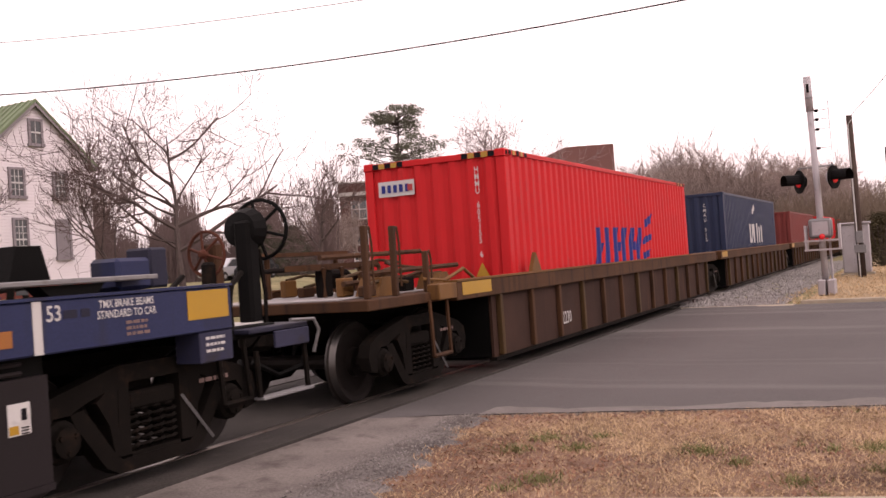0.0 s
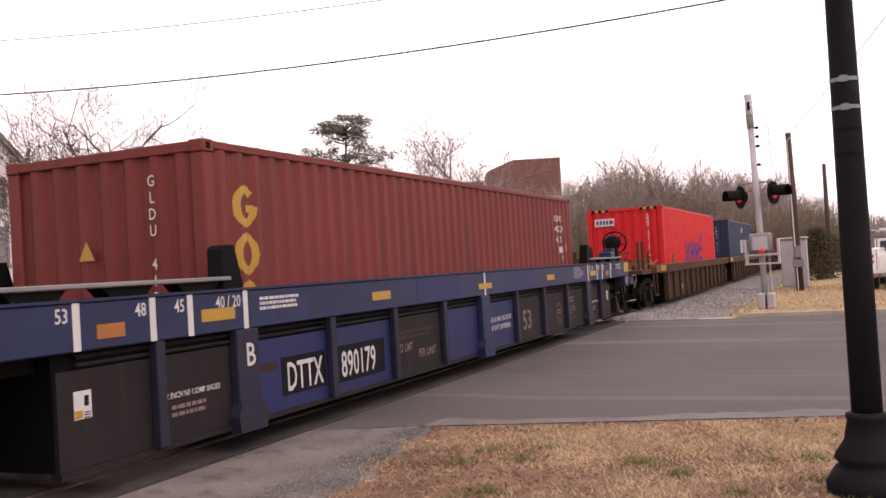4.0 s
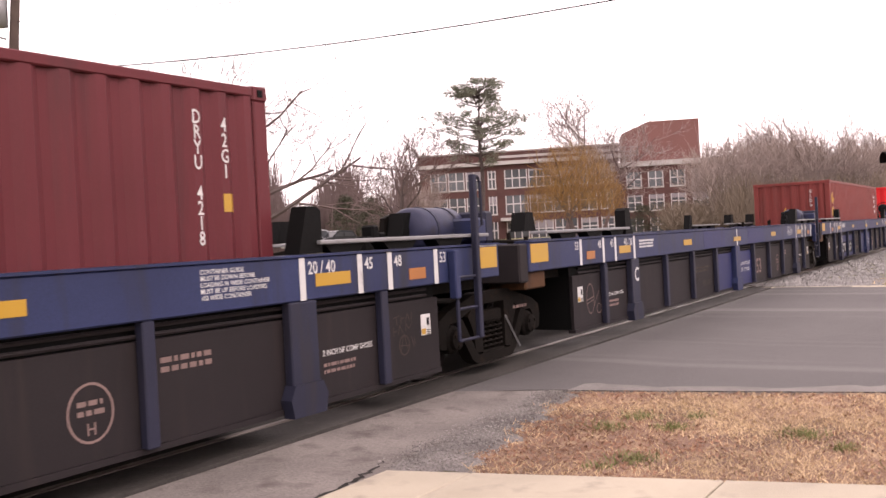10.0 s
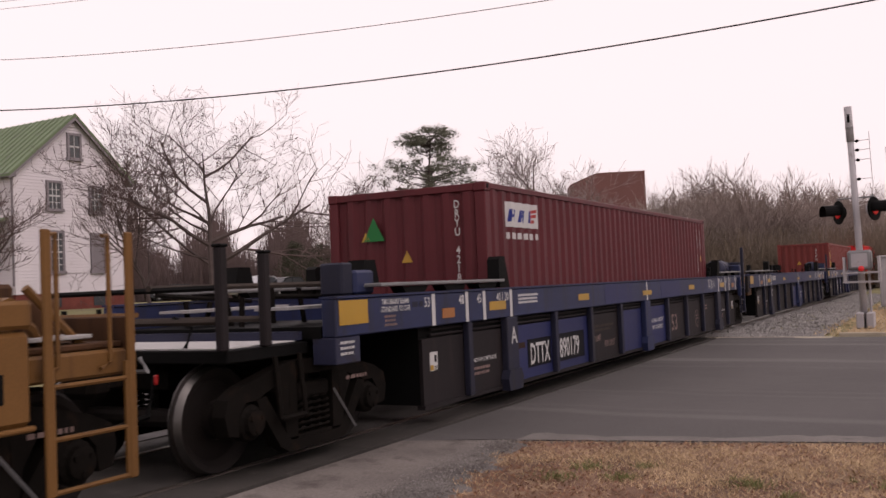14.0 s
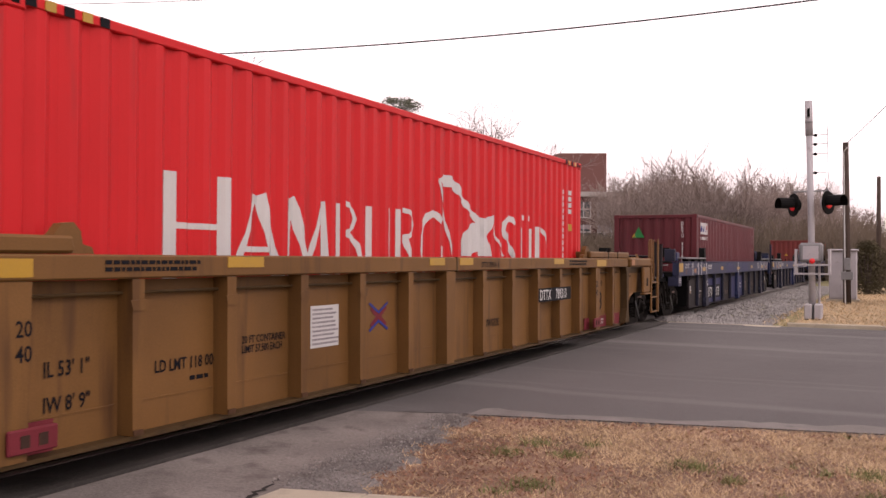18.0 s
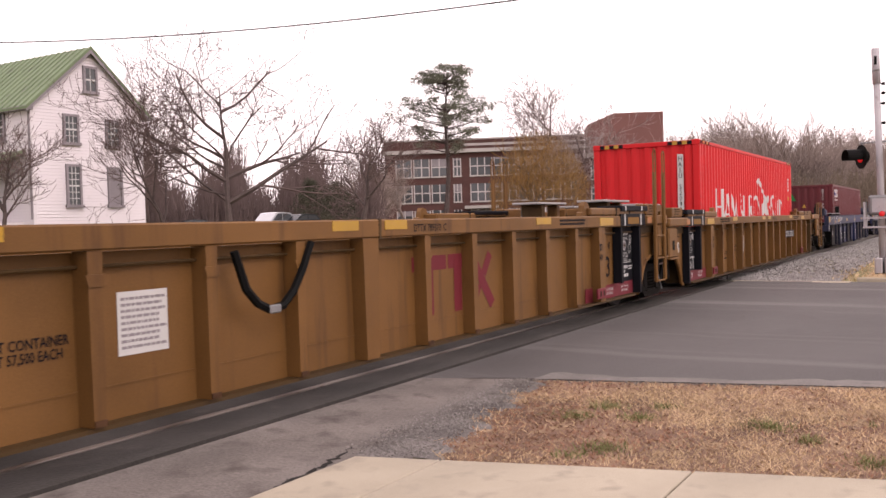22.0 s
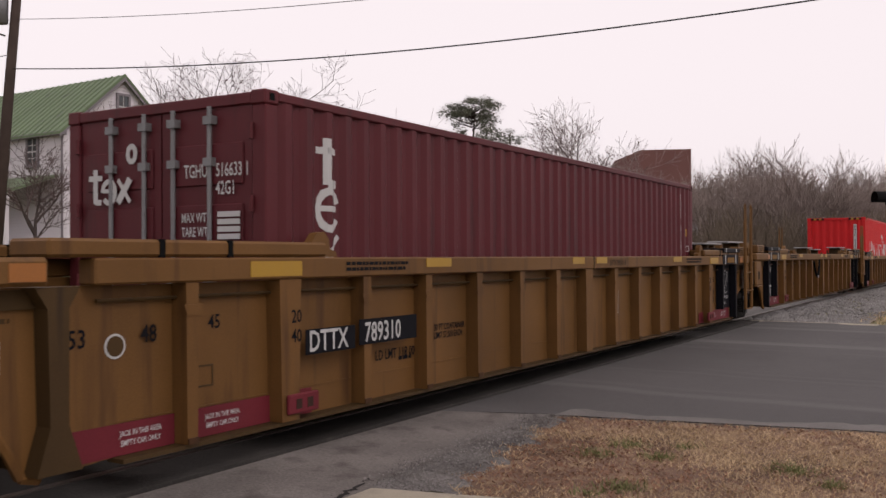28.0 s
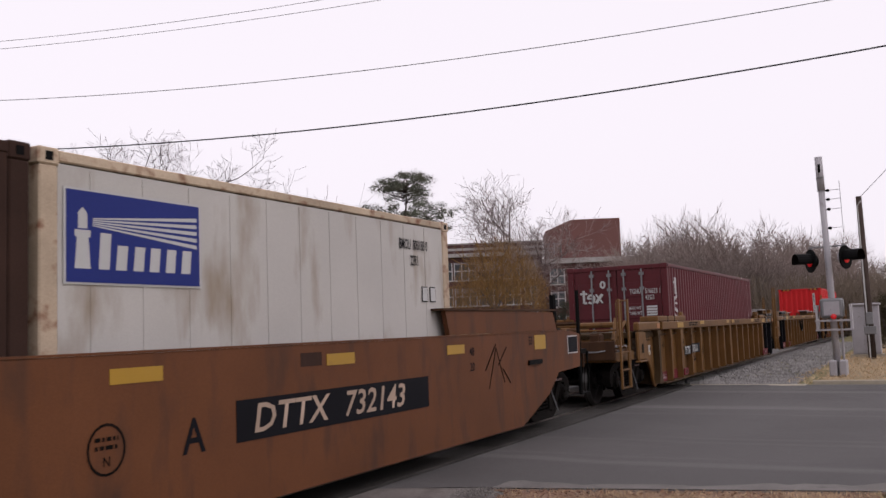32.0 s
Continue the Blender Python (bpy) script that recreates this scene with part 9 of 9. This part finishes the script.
tagged(new("orange_ring", finish(ringbm, "orange_ring", ORANGE_PLASTIC)), "bright orange plastic ring lying on the grass", "ring")
for x, y in ((60, -6.2), (64, -7.2), (68, -8.2), (72, -9.2), (56, -5.4)):
    t = thing("fence_post", "thin pale wooden fence post on the field", "fence post", "field fence posts", at=pose(x, y, -0.06))
    bx("post", STONE, t, -0.06, 0.06, -0.06, 0.06, 0, 1.3)

# ---- ground cover ----
rng = np.random.default_rng(4)


def scatter(name, label, count, inside, size, material, z=-0.03, lean=0.5, wide=0.006, category="grass", span=(4, 10, -6, 4)):
    """Upright blades over a piece of ground."""
    x = rng.uniform(span[0], span[1], count * 3)
    y = rng.uniform(span[2], span[3], count * 3)
    keep = inside(x, y)
    x, y = x[keep][:count], y[keep][:count]
    n = len(x)
    x, y = np.array([floor_plan(p, q) for p, q in zip(x, y)]).T
    a = rng.uniform(0, 2 * np.pi, n)
    h = size * rng.uniform(0.4, 1.3, n)
    d = rng.normal(0, lean, (n, 2)) * h[:, None]
    w = wide * rng.uniform(0.6, 1.5, n)
    v = np.empty((n, 3, 3))
    v[:, 0] = np.stack([x - w * np.cos(a), y - w * np.sin(a), np.full(n, z)], 1)
    v[:, 1] = np.stack([x + w * np.cos(a), y + w * np.sin(a), np.full(n, z)], 1)
    v[:, 2] = np.stack([x + d[:, 0], y + d[:, 1], z + h * 0.8], 1)
    me = bpy.data.meshes.new(name)
    me.from_pydata(v.reshape(-1, 3).tolist(), [], np.arange(3 * n).reshape(-1, 3).tolist())
    me.materials.append(material)
    return tagged(new(name, me), label, category, kind="stuff")


def litter(x, y):
    """Where leaves gather: broad patches, the corner by the gravel, and the road's edge."""
    n = np.sin(1.9 * x + 0.7 * y + 1) + np.sin(2.7 * y - 1.3 * x + 2.1) + 0.7 * np.sin(5.1 * x + 3.3 * y) + 0.7 * np.sin(6.3 * y - 4.7 * x + 0.5)
    corner = np.exp(-((x - 6.5) ** 2 + (y - 3.0) ** 2) / 1.3)
    rim = np.exp(-((9.05 - 0.25 * y - x) / 0.45) ** 2)
    return 0.27 * n + 0.9 * corner + 0.55 * rim


def on_verge(x, y):
    ragged = 0.09 * np.sin(7 * x) + 0.06 * np.sin(17 * x + 1) + rng.normal(0, 0.05, len(x))
    side = rng.normal(0, 0.025, len(x))
    return (x > 5.955 - 0.28 * y + np.minimum(side, 0.02)) & (x < 9.1 - 0.25 * y + 1.4 * side) & (y < 3.36 + 0.19 * (x - 5.4) + ragged) & (np.hypot(x - 6.36, y + 0.16) > 0.28)


def grassy(x, y):
    return on_verge(x, y) & (rng.random(len(x)) < np.clip(0.72 - 0.75 * litter(x, y), 0.1, 1))


def leafy(x, y):
    return on_verge(x, y) & (rng.random(len(x)) < np.clip(0.12 + 0.7 * litter(x, y), 0.03, 1))


TUFTS = rng.uniform((5.4, -5, 0.02), (9, 3.2, 0.13), (44, 3))


def tufty(x, y):
    near = np.full(len(x), 9.0)
    for a, b, w in TUFTS:
        near = np.minimum(near, np.hypot(x - a, y - b) / w)
    return on_verge(x, y) & (near < np.abs(rng.normal(0, 0.8, len(x))))


soil = [(5.94 - 0.28 * 3.45, 3.45)]
for k in range(1, 36):
    x = 4.98 + 3.25 * k / 36
    soil.append((x, 3.36 + 0.19 * (x - 5.4) + 0.09 * math.sin(7 * x) + 0.06 * math.sin(17 * x + 1) + 0.03 * math.sin(41 * x)))
sheet("verge_soil", soil + [(8.2, 3.95), (9.14, 0.3), (9.14 + 0.25 * 6.3, -6), (5.94 + 0.28 * 6, -6)], -0.0255, SOIL, label="bare soil and leaf crumbs below the dry grass", category="ground")
scatter("dry_grass", "dry straw-coloured winter grass", 82000, grassy, 0.042, STRAW, lean=1.0, wide=0.0033)
scatter("green_grass", "green tufts among the dry grass", 70000, tufty, 0.07, GREENGRASS, lean=0.6, wide=0.004, span=(5.3, 9.1, -5, 3.4))
scatter("fallen_leaves", "reddish-brown fallen leaves in drifts on the grass", 25000, leafy, 0.022, LEAF, lean=1.5, wide=0.0075, category="leaves", z=-0.02)
scatter("dry_grass_far", "dry straw-coloured grass beyond the road", 26000, lambda x, y: (x > 23.7) & (y < 3.3), 0.09, STRAW, span=(23.6, 50, -12, 3.4), lean=0.8, wide=0.012)
# crushed stone
stones = Sticks()
srng = random.Random(9)


def stone(x, y, z, r):
    x, y = floor_plan(x, y)
    i = len(stones.v)
    for d in ((1, 0, 0), (0, 1, 0), (-1, 0, 0), (0, -1, 0), (0, 0, 0.8), (0, 0, -0.6)):
        k = r * srng.uniform(0.7, 1.25)
        stones.v.append((x + d[0] * k + srng.gauss(0, r * 0.15), y + d[1] * k + srng.gauss(0, r * 0.15), z + d[2] * k))
    for a, b in ((0, 1), (1, 2), (2, 3), (3, 0)):
        stones.f.append((i + a, i + b, i + 4))
        stones.f.append((i + b, i + a, i + 5))


for k in range(6500):
    x = 23.3 + 40 * srng.random() ** 1.6
    y = srng.uniform(3.0 + 0.02 * (x - 23), 5.9)
    stone(x, y, -0.03 + 0.05 * (y - 3) / 3, srng.uniform(0.025, 0.06))
tagged(new("ballast_stones", stones.mesh("ballast_stones", GRAVEL)), "loose pale crushed stone beside the rails", "stones", kind="stuff")
stones = Sticks()
for k in range(9000):
    x, y = srng.uniform(5.0, 8.3), srng.uniform(3.4, 4.95)
    if y < 3.4 + 0.19 * (x - 5.4) or y > 3.98 + 0.33 * (x - 5.2) + srng.gauss(0, 0.05):
        continue
    stone(x, y, -0.024, srng.uniform(0.004, 0.013))
for k in range(1800):
    stone(srng.uniform(2.5, 8), srng.uniform(3.9, 5.5), -0.026, srng.uniform(0.004, 0.01))
for k in range(1600):
    y = srng.uniform(-4, 4)
    stone(9.14 - 0.25 * y + srng.gauss(0, 0.06), y, -0.02, srng.uniform(0.004, 0.011))
tagged(new("gravel", stones.mesh("gravel", GRAVEL_THIN)), "fine grey gravel scattered on the asphalt", "gravel", kind="stuff")
stones = Sticks()
for k in range(2600):
    x, y = srng.uniform(5.0, 8.3), srng.uniform(3.3, 5.0)
    if y < 3.3 + 0.19 * (x - 5.4) or y > 4.0 + 0.3 * (x - 5.2) + srng.gauss(0, 0.12):
        continue
    stone(x, y, -0.023, srng.uniform(0.004, 0.012))
tagged(new("gravel_chips", stones.mesh("gravel_chips", GRAVEL_PALE)), "pale gravel chips lying on the spill", "gravel", kind="stuff")


# ---- what moves: the whole train, and its wheels ----
def travel(t):
    """How far the train has rolled after t seconds: it slows a little on the way."""
    q = t - 16.0
    return 64.9287 + q * (4.16423 + q * (-0.0140221 + q * (7.87129e-4 + q * (7.97514e-5 + q * (-5.39011e-6 + q * (-3.18591e-7 + q * (9.89815e-9 + q * 4.84282e-10)))))))


def motions():
    times = [0.5 * k for k in range(65)]
    for ob, u, *z in GOING:
        y = ob.location.y
        walk(ob, [(t, pose(u + travel(t), y, z[0] if z else 0)) for t in times])
    fine = [0.1 * k for k in range(321)]
    for w, x, r in SPINNING:
        walk(w, [(t, pose(x, 0, r, 0, math.degrees(travel(t) / r), 0)) for t in fine])


motions()
